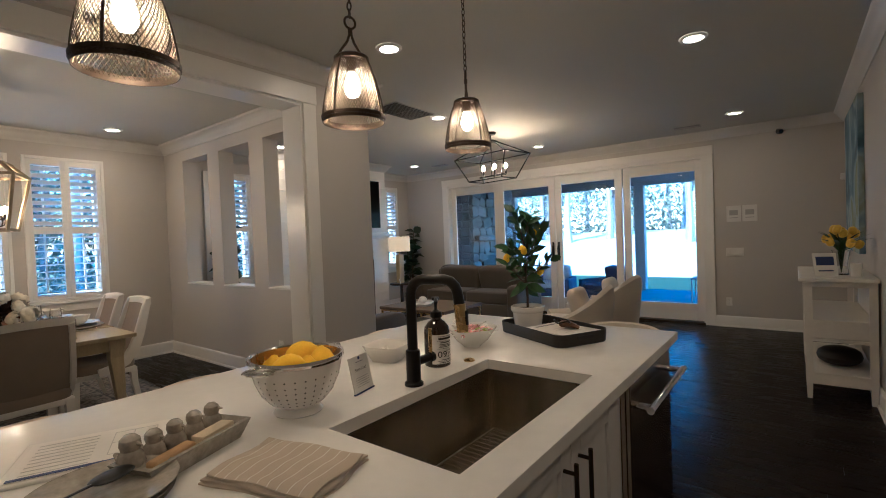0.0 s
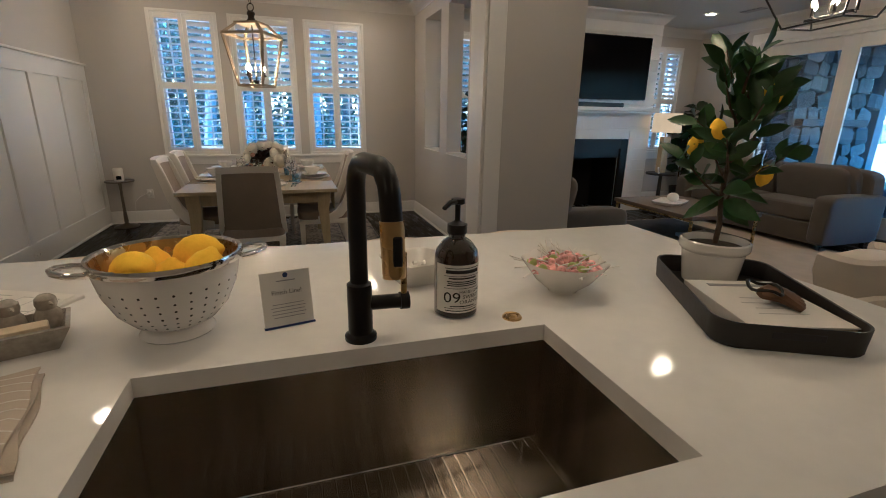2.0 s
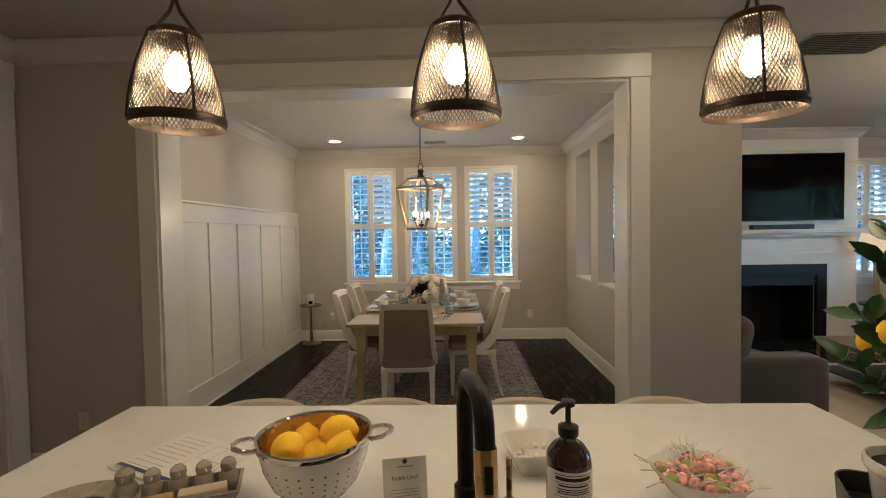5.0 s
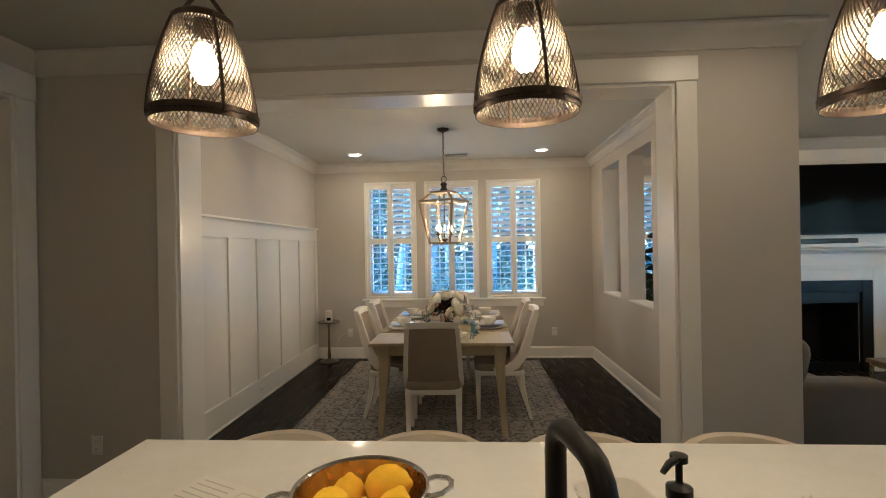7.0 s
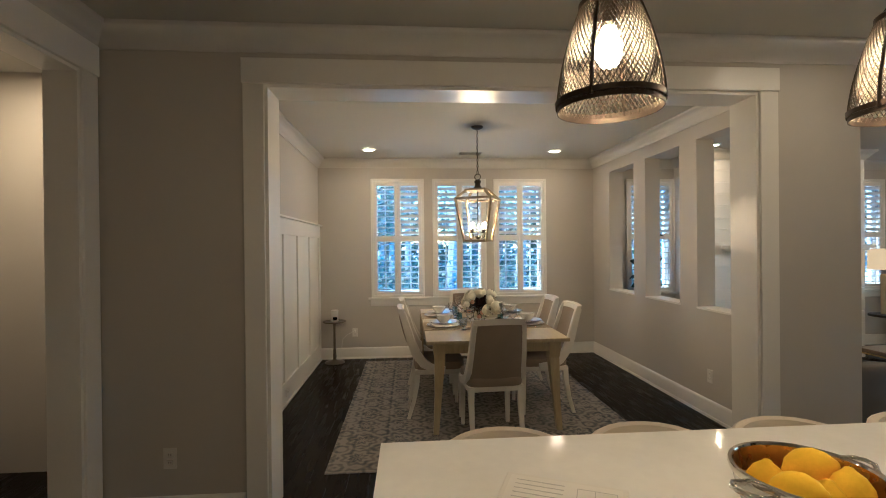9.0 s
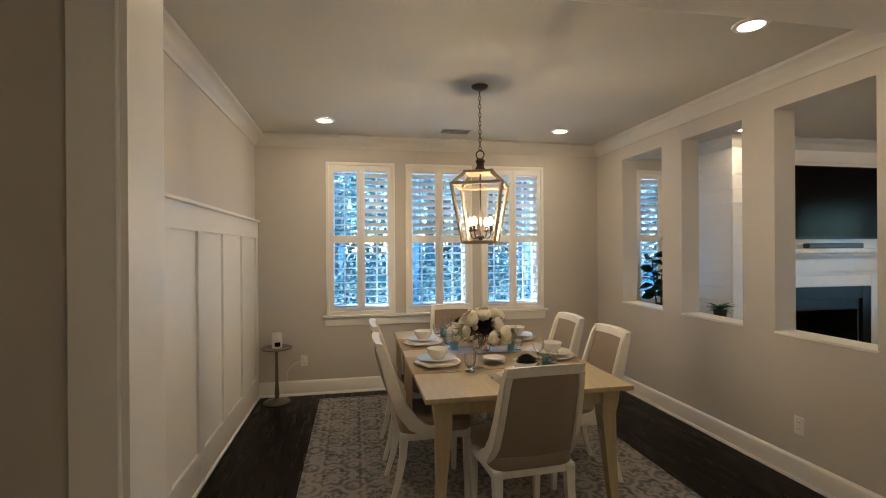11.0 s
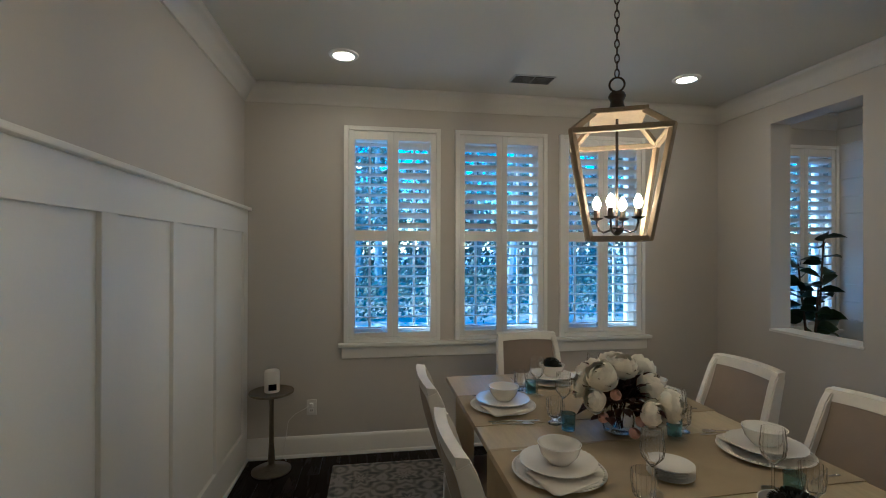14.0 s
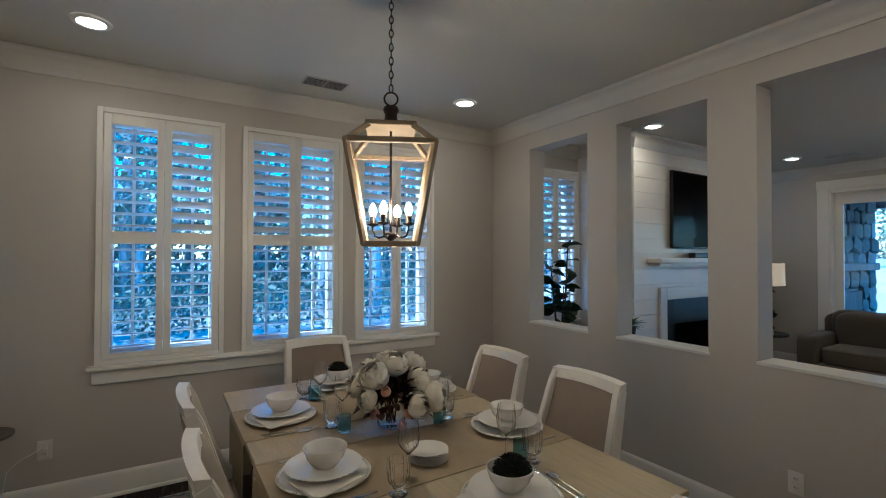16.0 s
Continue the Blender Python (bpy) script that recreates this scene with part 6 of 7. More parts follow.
for k, (x, y, z, r) in enumerate(heads):
    d = Vector((x, y, max(0.05, z - 0.12)))
    m = Matrix.Translation((VX + x, VY + y, TZ + z - 0.005)) @ d.to_track_quat("Z", "Y").to_matrix().to_4x4()
    if src is None:
        src = bloom(m, 0.06, PETAL, "full ivory peony bloom in the centrepiece", "peonies in the vase", FULL)
    else:
        copy_thing(src, m @ pose(0, 0, 0, 0, 0, 50 * k)).scale = (r / 0.066,) * 3
bud = None
for x, y, z in ((-0.09, -0.14, 0.20), (0.0, -0.165, 0.10), (0.16, -0.13, 0.15), (-0.03, -0.17, 0.06), (-0.12, -0.1, 0.1)):
    m = Matrix.Translation((VX + x, VY + y, TZ + z)) @ Vector((x, y, 0.1)).to_track_quat("Z", "Y").to_matrix().to_4x4()
    bud = bloom(m, 0.021, BLUSH, "small blush rosebud in the centrepiece", "buds in the vase", TIGHT) if bud is None else copy_thing(bud, m)
b = B()
for k in range(260):
    a, el = rnd.uniform(0, 2 * math.pi), rnd.uniform(-0.1, 1.2)
    d = Vector((math.cos(a) * math.cos(el), math.sin(a) * math.cos(el), math.sin(el)))
    p = Vector((0, 0, 0.1)) + d * rnd.uniform(0.03, 0.16)
    leaf(b, p, d + Vector((rnd.uniform(-0.5, 0.5), rnd.uniform(-0.5, 0.5), rnd.uniform(-0.3, 0.3))), (0, 0, 1), rnd.uniform(0.05, 0.085), rnd.uniform(0.026, 0.046), rnd.uniform(0, 0.4))
for k in range(14):
    a = 2 * math.pi * k / 14
    tube(b, [(0.02 * math.cos(a * 3), 0.02 * math.sin(a * 3), 0.01), (0.03 * math.cos(a), 0.03 * math.sin(a), 0.12), (0.1 * math.cos(a), 0.1 * math.sin(a), 0.2)], 0.0022, 5)
o = tagged(part("foliage", b, BURGUNDY), "dark burgundy leaves and stems in the vase", "foliage", kind="stuff")
o.location = (VX, VY, TZ + 0.008)

# lantern over the table
LM = pose(0.655, 4.885, 0, 0, 0, -25)
t = thing("lantern_chandelier", "lit open lantern chandelier in weathered gold wood", "chandelier", LM)
zs = {"bot": (1.578, 0.112), "wide": (2.0, 0.182), "top": (2.085, 0.098)}
def sq(key):
    z, h = zs[key]
    return [Vector((i * h, j * h, z)) for i, j in ((-1, -1), (1, -1), (1, 1), (-1, 1))]
def bar(p, q, w=0.011):
    d = (q - p)
    m = Matrix.Translation((p + q) / 2) @ d.to_track_quat("Z", "Y").to_matrix().to_4x4()
    return boxm(B(), m, w * 2, w * 2, d.length + w, 0.002, 1)
for key in ("bot", "wide"):
    s = sq(key)
    for k in range(4):
        part("frame_bar", bar(s[k], s[(k + 1) % 4]), LANTERNWOOD, t)
for k in range(4):
    part("frame_post", bar(sq("bot")[k], sq("wide")[k]), LANTERNWOOD, t)
    part("roof_bar", bar(sq("wide")[k], sq("top")[k]), LANTERNWOOD, t)
b = B()
box(b, -0.11, 0.11, -0.11, 0.11, 2.082, 2.103, 0.003, 1)
part("top_plate", b, LANTERNWOOD, t)
part("finial", lathe(B(), [(0.05, 2.103), (0.045, 2.115), (0.03, 2.135), (0.026, 2.155), (0.036, 2.178), (0.03, 2.192), (0.012, 2.198), (0, 2.2)], 24), BRONZE, t, "", True)
b = B()
tube(b, [(0.03 * math.cos(a), 0, 2.228 + 0.03 * math.sin(a)) for a in (2 * math.pi * k / 18 for k in range(18))], 0.0045, 8, True)
part("loop", b, BRONZE, t, "", True)
part("stem", tube(B(), [(0, 0, 1.60), (0, 0, 2.09)], 0.006, 10), BRONZE, t, "", True)
part("hub", lathe(B(), [(0, 1.59), (0.012, 1.595), (0.03, 1.615), (0.03, 1.625), (0.01, 1.63), (0, 1.63)], 20), BRONZE, t, "", True)
for k in range(4):
    a = k * math.pi / 2 + math.pi / 4 + 0.42
    c, s = math.cos(a), math.sin(a)
    part("arm", tube(B(), [(0.02 * c, 0.02 * s, 1.618), (0.055 * c, 0.055 * s, 1.606), (0.075 * c, 0.075 * s, 1.615), (0.085 * c, 0.085 * s, 1.645), (0.085 * c, 0.085 * s, 1.662)], 0.0045, 8), BRONZE, t, "", True)
    cx, cy = 0.085 * c, 0.085 * s
    part("candle_cup", lathe(B(), [(0.006, 1.657), (0.024, 1.664), (0.027, 1.669), (0.02, 1.669), (0.013, 1.665)], 18, cx, cy), BRONZE, t, "", True)
    part("candle_sleeve", lathe(B(), [(0.0125, 1.666), (0.0125, 1.705), (0, 1.705)], 14, cx, cy), BRONZE, t, "", True)
    part("bulb", lathe(B(), [(0.008, 1.705), (0.0155, 1.720), (0.017, 1.731), (0.011, 1.748), (0.004, 1.760), (0, 1.762)], 14, cx, cy), CANDLEBULB, t, "glowing candle bulb", True)
z, k, link = 2.262, 0, None
while z < 2.70:
    mm = pose(0, 0, z + 0.014, 0, 0, 90 * (k % 2))
    if link is None:
        b = B()
        tube(b, [(0.009 * math.cos(a), 0, 0.019 * math.sin(a)) for a in (2 * math.pi * j / 10 for j in range(10))], 0.003, 5, True)
        link = part("chain_link", b, BRONZE, t, "", True)
        link.matrix_basis = mm
    else:
        again(link, t, mm)
    z, k = z + 0.031, k + 1
part("canopy", lathe(B(), [(0, 2.705), (0.02, 2.707), (0.055, 2.722), (0.062, 2.732), (0.062, 2.739), (0, 2.739)], 28), BRONZE, t, "", True)

# corner side table with candle
t = thing("side_table", "small round pewter pedestal table in the corner", "side table", pose(-1.045, 6.42, 0))
part("base", lathe(B(), [(0, 0), (0.13, 0), (0.132, 0.008), (0.115, 0.018), (0.035, 0.035), (0.018, 0.05), (0, 0.05)], 32), PEWTER, t, "", True)
part("column", lathe(B(), [(0.018, 0.045), (0.024, 0.08), (0.016, 0.2), (0.014, 0.45), (0.02, 0.54), (0.03, 0.54), (0, 0.54)], 20), PEWTER, t, "", True)
part("tabletop", lathe(B(), [(0, 0.535), (0.145, 0.537), (0.15, 0.543), (0.148, 0.553), (0.14, 0.551), (0, 0.549)], 36), PEWTER, t, "", True)
t = thing("smart_speaker", "white rounded tabletop speaker with a small dark screen", "speaker", pose(-1.04, 6.41, 0.5505, 0, 0, 15))
part("shell", lathe(B(), [(0, 0), (0.046, 0), (0.05, 0.006), (0.05, 0.135), (0.047, 0.147), (0.04, 0.15), (0, 0.15)], 30), PLASTIC, t, "", True)
b = B()
box(b, -0.026, 0.026, -0.054, -0.044, 0.02, 0.062, 0.004, 2)
part("screen", b, SCREEN, t, "small dark screen")


def outlet(m, label="white duplex wall outlet"):
    t = thing("wall_outlet", label, "outlet", m, "wall outlets")
    b = B()
    box(b, -0.036, 0.036, -0.006, 0.0, -0.058, 0.058, 0.003, 2)
    part("cover_plate", b, PLASTIC, t)
    for z in (-0.022, 0.022):
        b = B()
        box(b, -0.015, 0.015, -0.0085, -0.006, z - 0.014, z + 0.014, 0.003, 2)
        s = part("socket", b, PLASTIC, t)
        b = B()
        box(b, -0.007, -0.0045, -0.0089, -0.0085, z - 0.004, z + 0.006)
        box(b, 0.0045, 0.007, -0.0089, -0.0085, z - 0.004, z + 0.006)
        part("slot", b, INK, s)
    return t


o1 = outlet(pose(-0.80, YF, 0.36))
copy_thing(o1, pose(XR, 4.09, 0.36, 0, 0, -90))
copy_thing(o1, pose(-1.38, YK, 0.36))
copy_thing(o1, pose(XP, 0.72, 0.35, 0, 0, -90))
copy_thing(o1, pose(2.05, YF, 0.36))
copy_thing(o1, pose(XL + 0.032, 4.83, 0.12, 0, 90, 90))
t = thing("plug_cord", "white plug and cord at the wall outlet", "cord", pose(-0.80, YF - 0.009, 0.38))
b = B()
boxm(b, pose(0, -0.012, 0), 0.026, 0.024, 0.03, 0.005, 2)
tube(b, [(-0.01, -0.018, 0), (-0.05, -0.03, -0.02), (-0.11, -0.03, -0.05), (-0.16, -0.03, -0.10), (-0.2, -0.02, -0.36), (-0.17, -0.06, -0.375)], 0.003, 6)
part("cord", b, PLASTIC, t, "", True)


def vent(m, sx, sy, n, label):
    t = thing("ceiling_vent", label, "vent", m)
    b = B()
    box(b, -sx / 2, sx / 2, -sy / 2, sy / 2, -0.008, -0.001, 0.002, 1)
    fr = part("frame", b, VENTMAT, t)
    # Dark sheets stand in for the shade of the duct behind the slats.
    for half in (0, 1):
        b = B()
        xa = -sx / 2 + 0.012 + half * (sx / 2 - 0.006)
        box(b, xa, xa + sx / 2 - 0.018, -sy / 2 + 0.012, sy / 2 - 0.012, -0.0095, -0.008)
        part("backing", b, VENTSHADE, fr)
    sl = None
    for k in range(n):
        y = -sy / 2 + 0.014 + (sy - 0.028) * (k + 0.5) / n
        if sl is None:
            b = B()
            box(b, -sx / 2 + 0.012, sx / 2 - 0.012, -0.0035, 0.0035, -0.0008, 0.0008)
            sl = part("slat", b, VENTMAT, t)
            sl.matrix_basis = pose(0, y, -0.0125, 35)
        else:
            again(sl, t, pose(0, y, -0.0125, 35))
    return t


vent(pose(0.755, 6.19, H), 0.30, 0.15, 7, "small white slatted ceiling vent")
vent(pose(3.6, 3.24, H), 0.62, 0.36, 11, "large grey slatted return air vent in the ceiling")
vent(pose(6.85, 1.1, H, 0, 0, 90), 0.32, 0.14, 6, "small white slatted ceiling vent")
vent(pose(6.75, 5.2, H, 0, 0, 90), 0.32, 0.14, 6, "small white slatted ceiling vent")

# wall control beside the nearest opening
t = thing("wall_thermostat", "white wall control panel with a small keypad", "thermostat", pose(XR, 3.46, 1.53, 0, 0, -90))
b = B()
box(b, -0.05, 0.05, -0.022, 0, -0.13, 0.13, 0.006, 2)
part("case", b, PLASTIC, t)
for k, z in enumerate((-0.06, 0.05)):
    b = B()
    box(b, -0.03, 0.03, -0.0235, -0.022, z - 0.035, z + 0.035, 0.001, 1)
    part("panel", b, VENTMAT if k else PAPER, t)


# ---- living room ----
b = B()
box(b, -1.35, 1.35, -1.75, 1.75, -0.012, 0.01, 0.004, 1)
tagged(part("living_rug", b, CREAMRUG), "cream wool rug on the living room floor", "rug").matrix_basis = pose(5.1, 3.5, 0)

# television and soundbar
t = thing("television", "large black wall-mounted television, switched off", "television", pose(5.05, FY, 2.02))
b = B()
box(b, -0.72, 0.72, -0.065, -0.03, -0.41, 0.41, 0.006, 2)
part("body", b, BLACKMETAL, t)
b = B()
box(b, -0.708, 0.708, -0.0665, -0.0652, -0.392, 0.398)
part("screen", b, SCREEN, t, "dark glossy screen")
b = B()
box(b, -0.3, 0.3, -0.03, 0, -0.2, 0.2)
part("mount", b, BLACKMETAL, t)
t = thing("soundbar", "slim black soundbar on the mantel shelf", "soundbar", pose(5.0, FY - 0.09, 1.505))
b = B()
box(b, -0.37, 0.37, -0.04, 0.04, 0, 0.058, 0.01, 2)
part("bar", b, BLACKMETAL, t)


def sofa(m, w, label, pillows=()):
    """A sofa facing +y; origin on the floor at its middle."""
    t = thing("sofa", label, "sofa", m)
    d = 0.92
    b = B()
    box(b, -w / 2 + 0.02, w / 2 - 0.02, -d / 2 + 0.02, d / 2 - 0.05, 0.07, 0.29, 0.02, 2)
    part("base", b, GREYFAB, t, "", True)
    for s in (1, -1):
        b = B()
        puff(b, pose(s * (w / 2 - 0.1), 0.0, 0.335), 0.2, d - 0.04, 0.53, 0.22, 24, 12)
        part("arm", b, GREYFAB, t, "", True)
    b = B()
    puff(b, pose(0, -d / 2 + 0.12, 0.46, -6), w - 0.1, 0.22, 0.78, 0.2, 28, 12)
    part("backrest", b, GREYFAB, t, "", True)
    n = 2
    cw = (w - 0.4) / n
    for k in range(n):
        x = -w / 2 + 0.2 + cw * (k + 0.5)
        b = B()
        puff(b, pose(x, 0.06, 0.385), cw - 0.012, d - 0.26, 0.2, 0.25, 28, 10)
        part("seat_cushion", b, GREYFAB, t, "", True)
        b = B()
        puff(b, pose(x, -d / 2 + 0.285, 0.655, -14), cw - 0.02, 0.22, 0.44, 0.35, 24, 12)
        part("back_cushion", b, GREYFAB, t, "", True)
    for x in (-w / 2 + 0.1, w / 2 - 0.1):
        for y in (-d / 2 + 0.1, d / 2 - 0.12):
            part("leg", tube(B(), [(x, y, 0.07), (x, y, 0)], [0.025, 0.02], 8), BLACKWOOD, t, "", True)
    return t


sofa(pose(6.62, 4.42, 0, 0, 0, 90), 2.1, "grey fabric sofa standing before the patio door")
sofa(pose(3.24, 4.15, 0, 0, 0, -90), 1.55, "grey fabric loveseat against the pierced wall")
pil = None
for x, y, rz, mt, lb in ((6.85, 3.75, 80, GREYFAB, "grey cushion leaning on the sofa back"), (3.05, 3.62, -80, GREYFAB, "grey cushion leaning in the loveseat"), (6.86, 5.1, 96, GREYFAB, "grey cushion leaning on the sofa back")):
    b = B()
    puff(b, pose(0, 0, 0), 0.46, 0.16, 0.42, 0.55, 20, 10)
    o = tagged(part("cushion", b, mt, smooth=True), lb, "cushion")
    o.matrix_basis = pose(x, y, 0.68, -18, 0, rz)


def barrel_chair(m):
    t = thing("barrel_armchair", "cream barrel armchair with a swept back", "armchair", m, "cream armchairs")
    b = B()
    rings = []
    n = 28
    for k in range(n + 1):
        u = k / n
        a = math.radians(-38 + 256 * u) + math.pi
        q = max(0.0, 1 - abs(2 * u - 1) / 0.85)
        top = 0.50 + 0.34 * q * q * (3 - 2 * q)
        c, s = math.cos(a), math.sin(a)
        rr = 1.0
        ys = 1.12 if s < 0 else 1.35
        s *= ys
        rings.append([(0.31 * c, 0.30 * s, 0.12), (0.385 * c * rr, 0.365 * s, 0.08), (0.445 * c, 0.425 * s, top - 0.14), (0.44 * c, 0.42 * s, top - 0.03), (0.40 * c, 0.385 * s, top), (0.355 * c, 0.34 * s, top - 0.04), (0.335 * c, 0.32 * s, top - 0.14)])
    loft(b, rings)
    part("shell", b, CREAMFAB, t, "", True)
    b = B()
    puff(b, pose(0, 0.03, 0.36), 0.64, 0.68, 0.22, 0.4, 28, 10)
    part("seat_cushion", b, CREAMFAB, t, "", True)
    part("swivel_base", lathe(B(), [(0, 0), (0.28, 0), (0.28, 0.03), (0.3, 0.1), (0, 0.11)], 32), CREAMFAB, t, "", True)
    return t


bc = barrel_chair(pose(4.72, 1.95, 0, 0, 0, 8))
copy_thing(bc, pose(5.95, 1.98, 0, 0, 0, -6))
for x, y in ((4.76, 1.86), (5.93, 1.88)):
    b = B()
    puff(b, pose(0, 0, 0), 0.42, 0.15, 0.36, 0.55, 20, 10)
    o = tagged(part("lumbar_cushion", b, CREAMFAB, smooth=True), "plump cream cushion in the barrel armchair", "cushion", "cream cushions")
    o.matrix_basis = pose(x, y - 0.02, 0.62, -16, 0, 4)

# coffee table
t = thing("coffee_table", "low wooden coffee table with a slim metal frame", "coffee table", pose(4.98, 4.1, 0.01))
b = B()
box(b, -0.45, 0.45, -0.58, 0.58, 0.40, 0.44, 0.006, 2)
part("tabletop", b, material("brown_oak", (0.12, 0.085, 0.055), 0.45, var=0.2, scale=5, bump=0.15, bscale=40, stretch=(9, 1, 1)), t)
b = B()
box(b, -0.43, 0.43, -0.56, 0.56, 0.13, 0.15, 0.004, 1)
part("lower_shelf", b, BLACKWOOD, t)
for x in (-0.42, 0.42):
    for y in (-0.55, 0.55):
        b = B()
        box(b, x - 0.012, x + 0.012, y - 0.012, y + 0.012, 0, 0.40, 0.002, 1)
        part("leg", b, GOLD, t)
for x in (-0.42, 0.42):
    b = B()
    box(b, x - 0.01, x + 0.01, -0.55, 0.55, 0.38, 0.40)
    part("side_rail", b, GOLD, t)
t = thing("table_tray", "pale tray with a rolled cloth on the coffee table", "tray", pose(4.9, 4.2, 0.45, 0, 0, 30))
b = B()
loft(b, [octo(0.2, 0.13, 0.06, 0), octo(0.22, 0.15, 0.06, 0.03), octo(0.21, 0.14, 0.06, 0.03), octo(0.19, 0.12, 0.05, 0.008)])
part("tray_body", b, NAPKIN, t)
b = B()
puff(b, pose(0.08, 0, 0.06), 0.12, 0.12, 0.1, 0.9, 14, 8)
part("ball", b, PAPER, t, "", True)
for k, (x, y) in enumerate(((5.1, 3.85), (4.85, 3.8))):
    b = B()
    box(b, -0.12, 0.12, -0.09, 0.09, 0, 0.03, 0.002, 1)
    tagged(part("book", b, (PAPER, BLUEFAB)[k]), ("white", "pale blue")[k] + " book lying on the coffee table shelf", "book").matrix_basis = pose(x, y, 0.16, 0, 0, 12 - 30 * k)

# end table and lamp in the corner
t = thing("end_table", "dark round end table beside the sofa", "side table", pose(6.15, 5.74, 0))
part("tabletop", lathe(B(), [(0, 0.56), (0.21, 0.56), (0.215, 0.575), (0.21, 0.59), (0, 0.59)], 32), BLACKWOOD, t, "", True)
part("column", lathe(B(), [(0.2, 0), (0.2, 0.02), (0.03, 0.04), (0.025, 0.56), (0, 0.56)], 24), BLACKWOOD, t, "", True)
t = thing("table_lamp", "table lamp with a wooden block base and linen drum shade", "lamp", pose(6.15, 5.76, 0.59))
b = B()
box(b, -0.06, 0.06, -0.045, 0.045, 0, 0.52, 0.006, 2)
part("base", b, OAK, t)
part("neck", tube(B(), [(0, 0, 0.52), (0, 0, 0.7)], 0.007, 8), GOLD, t, "", True)
part("shade", lathe(B(), [(0.2, 0.58), (0.195, 0.85), (0.192, 0.85), (0.197, 0.58), (0.2, 0.58)], 36), SHADE, t, "warm lit linen drum shade", True)
part("bulb", lathe(B(), [(0, 0.64), (0.02, 0.65), (0.025, 0.67), (0.012, 0.69), (0, 0.7)], 12), LAMPBULB, t, "glowing bulb", True)
t = thing("photo_frame", "small pale photo frame on the end table", "photo frame", pose(6.02, 5.64, 0.59, 0, 0, 40) @ pose(0, 0, 0, -12))
b = B()
box(b, -0.05, 0.05, -0.006, 0.006, 0, 0.09, 0.003, 1)
part("frame", b, PLASTIC, t)
b = B()
box(b, -0.036, 0.036, -0.0075, -0.006, 0.014, 0.076)
part("picture", b, INKGREY, t)


def fig(m, h, n, seed, label, k_leaf=1.0):
    t = thing("fiddle_leaf_plant", label, "potted plant", m)
    rn = random.Random(seed)
    part("pot", lathe(B(), [(0, 0), (0.12, 0), (0.15, 0.25), (0.155, 0.28), (0.145, 0.28), (0.135, 0.25), (0, 0.24)], 28), BLACKWOOD, t, "dark planter", True)
    b = B()
    stems = []
    for k in range(3):
        a = 2.1 * k
        top = (0.10 * math.cos(a), 0.10 * math.sin(a), h * (1 - 0.12 * k))
        tube(b, [(0.02 * math.cos(a), 0.02 * math.sin(a), 0.22), (0.05 * math.cos(a), 0.05 * math.sin(a), h * 0.55), top], [0.012, 0.01, 0.006], 7)
        stems.append(top)
    part("stem", b, BARK, t, "", True)
    b = B()
    for k in range(n):
        sx, sy, sz = stems[k % 3]
        f = 0.38 + 0.64 * rn.random()
        p = (sx * f, sy * f, sz * f)
        a = k * 2.4
        leaf(b, p, (math.cos(a), math.sin(a), rn.uniform(0.0, 0.7)), (rn.uniform(-1, 1), rn.uniform(-1, 1), 0.8), k_leaf * rn.uniform(0.17, 0.25), k_leaf * rn.uniform(0.15, 0.21), rn.uniform(0.1, 0.5))
    part("leaves", b, FIGLEAF, t, "broad dark green leaves", True)
    return t


fig(pose(3.2, 6.32, 0), 1.62, 70, 5, "tall fiddle leaf fig in a dark planter by the window", 0.68)
fig(pose(7.08, 6.30, 0), 1.55, 60, 8, "tall fiddle leaf fig in the corner of the living room")
t = thing("small_stand", "small white stand beside the chimney breast", "side table", pose(3.45, 5.72, 0))
part("column", lathe(B(), [(0.16, 0), (0.16, 0.02), (0.04, 0.04), (0.035, 0.74), (0.18, 0.76), (0.18, 0.78), (0, 0.78)], 28), WHITEWOOD, t, "", True)
t = thing("fern", "small green fern in a black pot", "potted plant", pose(3.45, 5.72, 0.78))
part("pot", lathe(B(), [(0, 0), (0.05, 0), (0.065, 0.1), (0.058, 0.1), (0, 0.09)], 20), BLACKWOOD, t, "", True)
b = B()
rn = random.Random(2)
for k in range(40):
    a = k * 2.4
    leaf(b, (0, 0, 0.09), (math.cos(a), math.sin(a), rn.uniform(0.3, 1.6)), (0, 0, 1), rn.uniform(0.1, 0.17), 0.03, 0.6)
part("fronds", b, LEAF, t, "", True)

# living room chandelier
CM = pose(5.15, 3.12, 0, 0, 0, 78)
t = thing("linear_chandelier", "lit black open-frame linear chandelier with candle bulbs", "chandelier", CM)
def rc(l, w, z):
    return [Vector((-l, -w, z)), Vector((l, -w, z)), Vector((l, w, z)), Vector((-l, w, z))]
lo, mid, hi = rc(0.29, 0.14, 2.12), rc(0.45, 0.24, 2.42), rc(0.06, 0.03, 2.62)
for s in (lo, mid):
    for k in range(4):
        part("frame_bar", bar(s[k], s[(k + 1) % 4], 0.007), BLACKMETAL, t)
for k in range(4):
    part("frame_post", bar(lo[k], mid[k], 0.007), BLACKMETAL, t)
    part("roof_bar", bar(mid[k], hi[k], 0.007), BLACKMETAL, t)
b = B()
box(b, -0.07, 0.07, -0.04, 0.04, 2.61, 2.635, 0.003, 1)
tube(b, [(0, 0, 2.63), (0, 0, 2.71)], 0.008, 8)
tube(b, [(0, 0, 2.62), (0, 0, 2.18)], 0.007, 8)
box(b, -0.22, 0.22, -0.012, 0.012, 2.165, 2.185, 0.003, 1)
part("stem", b, BLACKMETAL, t)
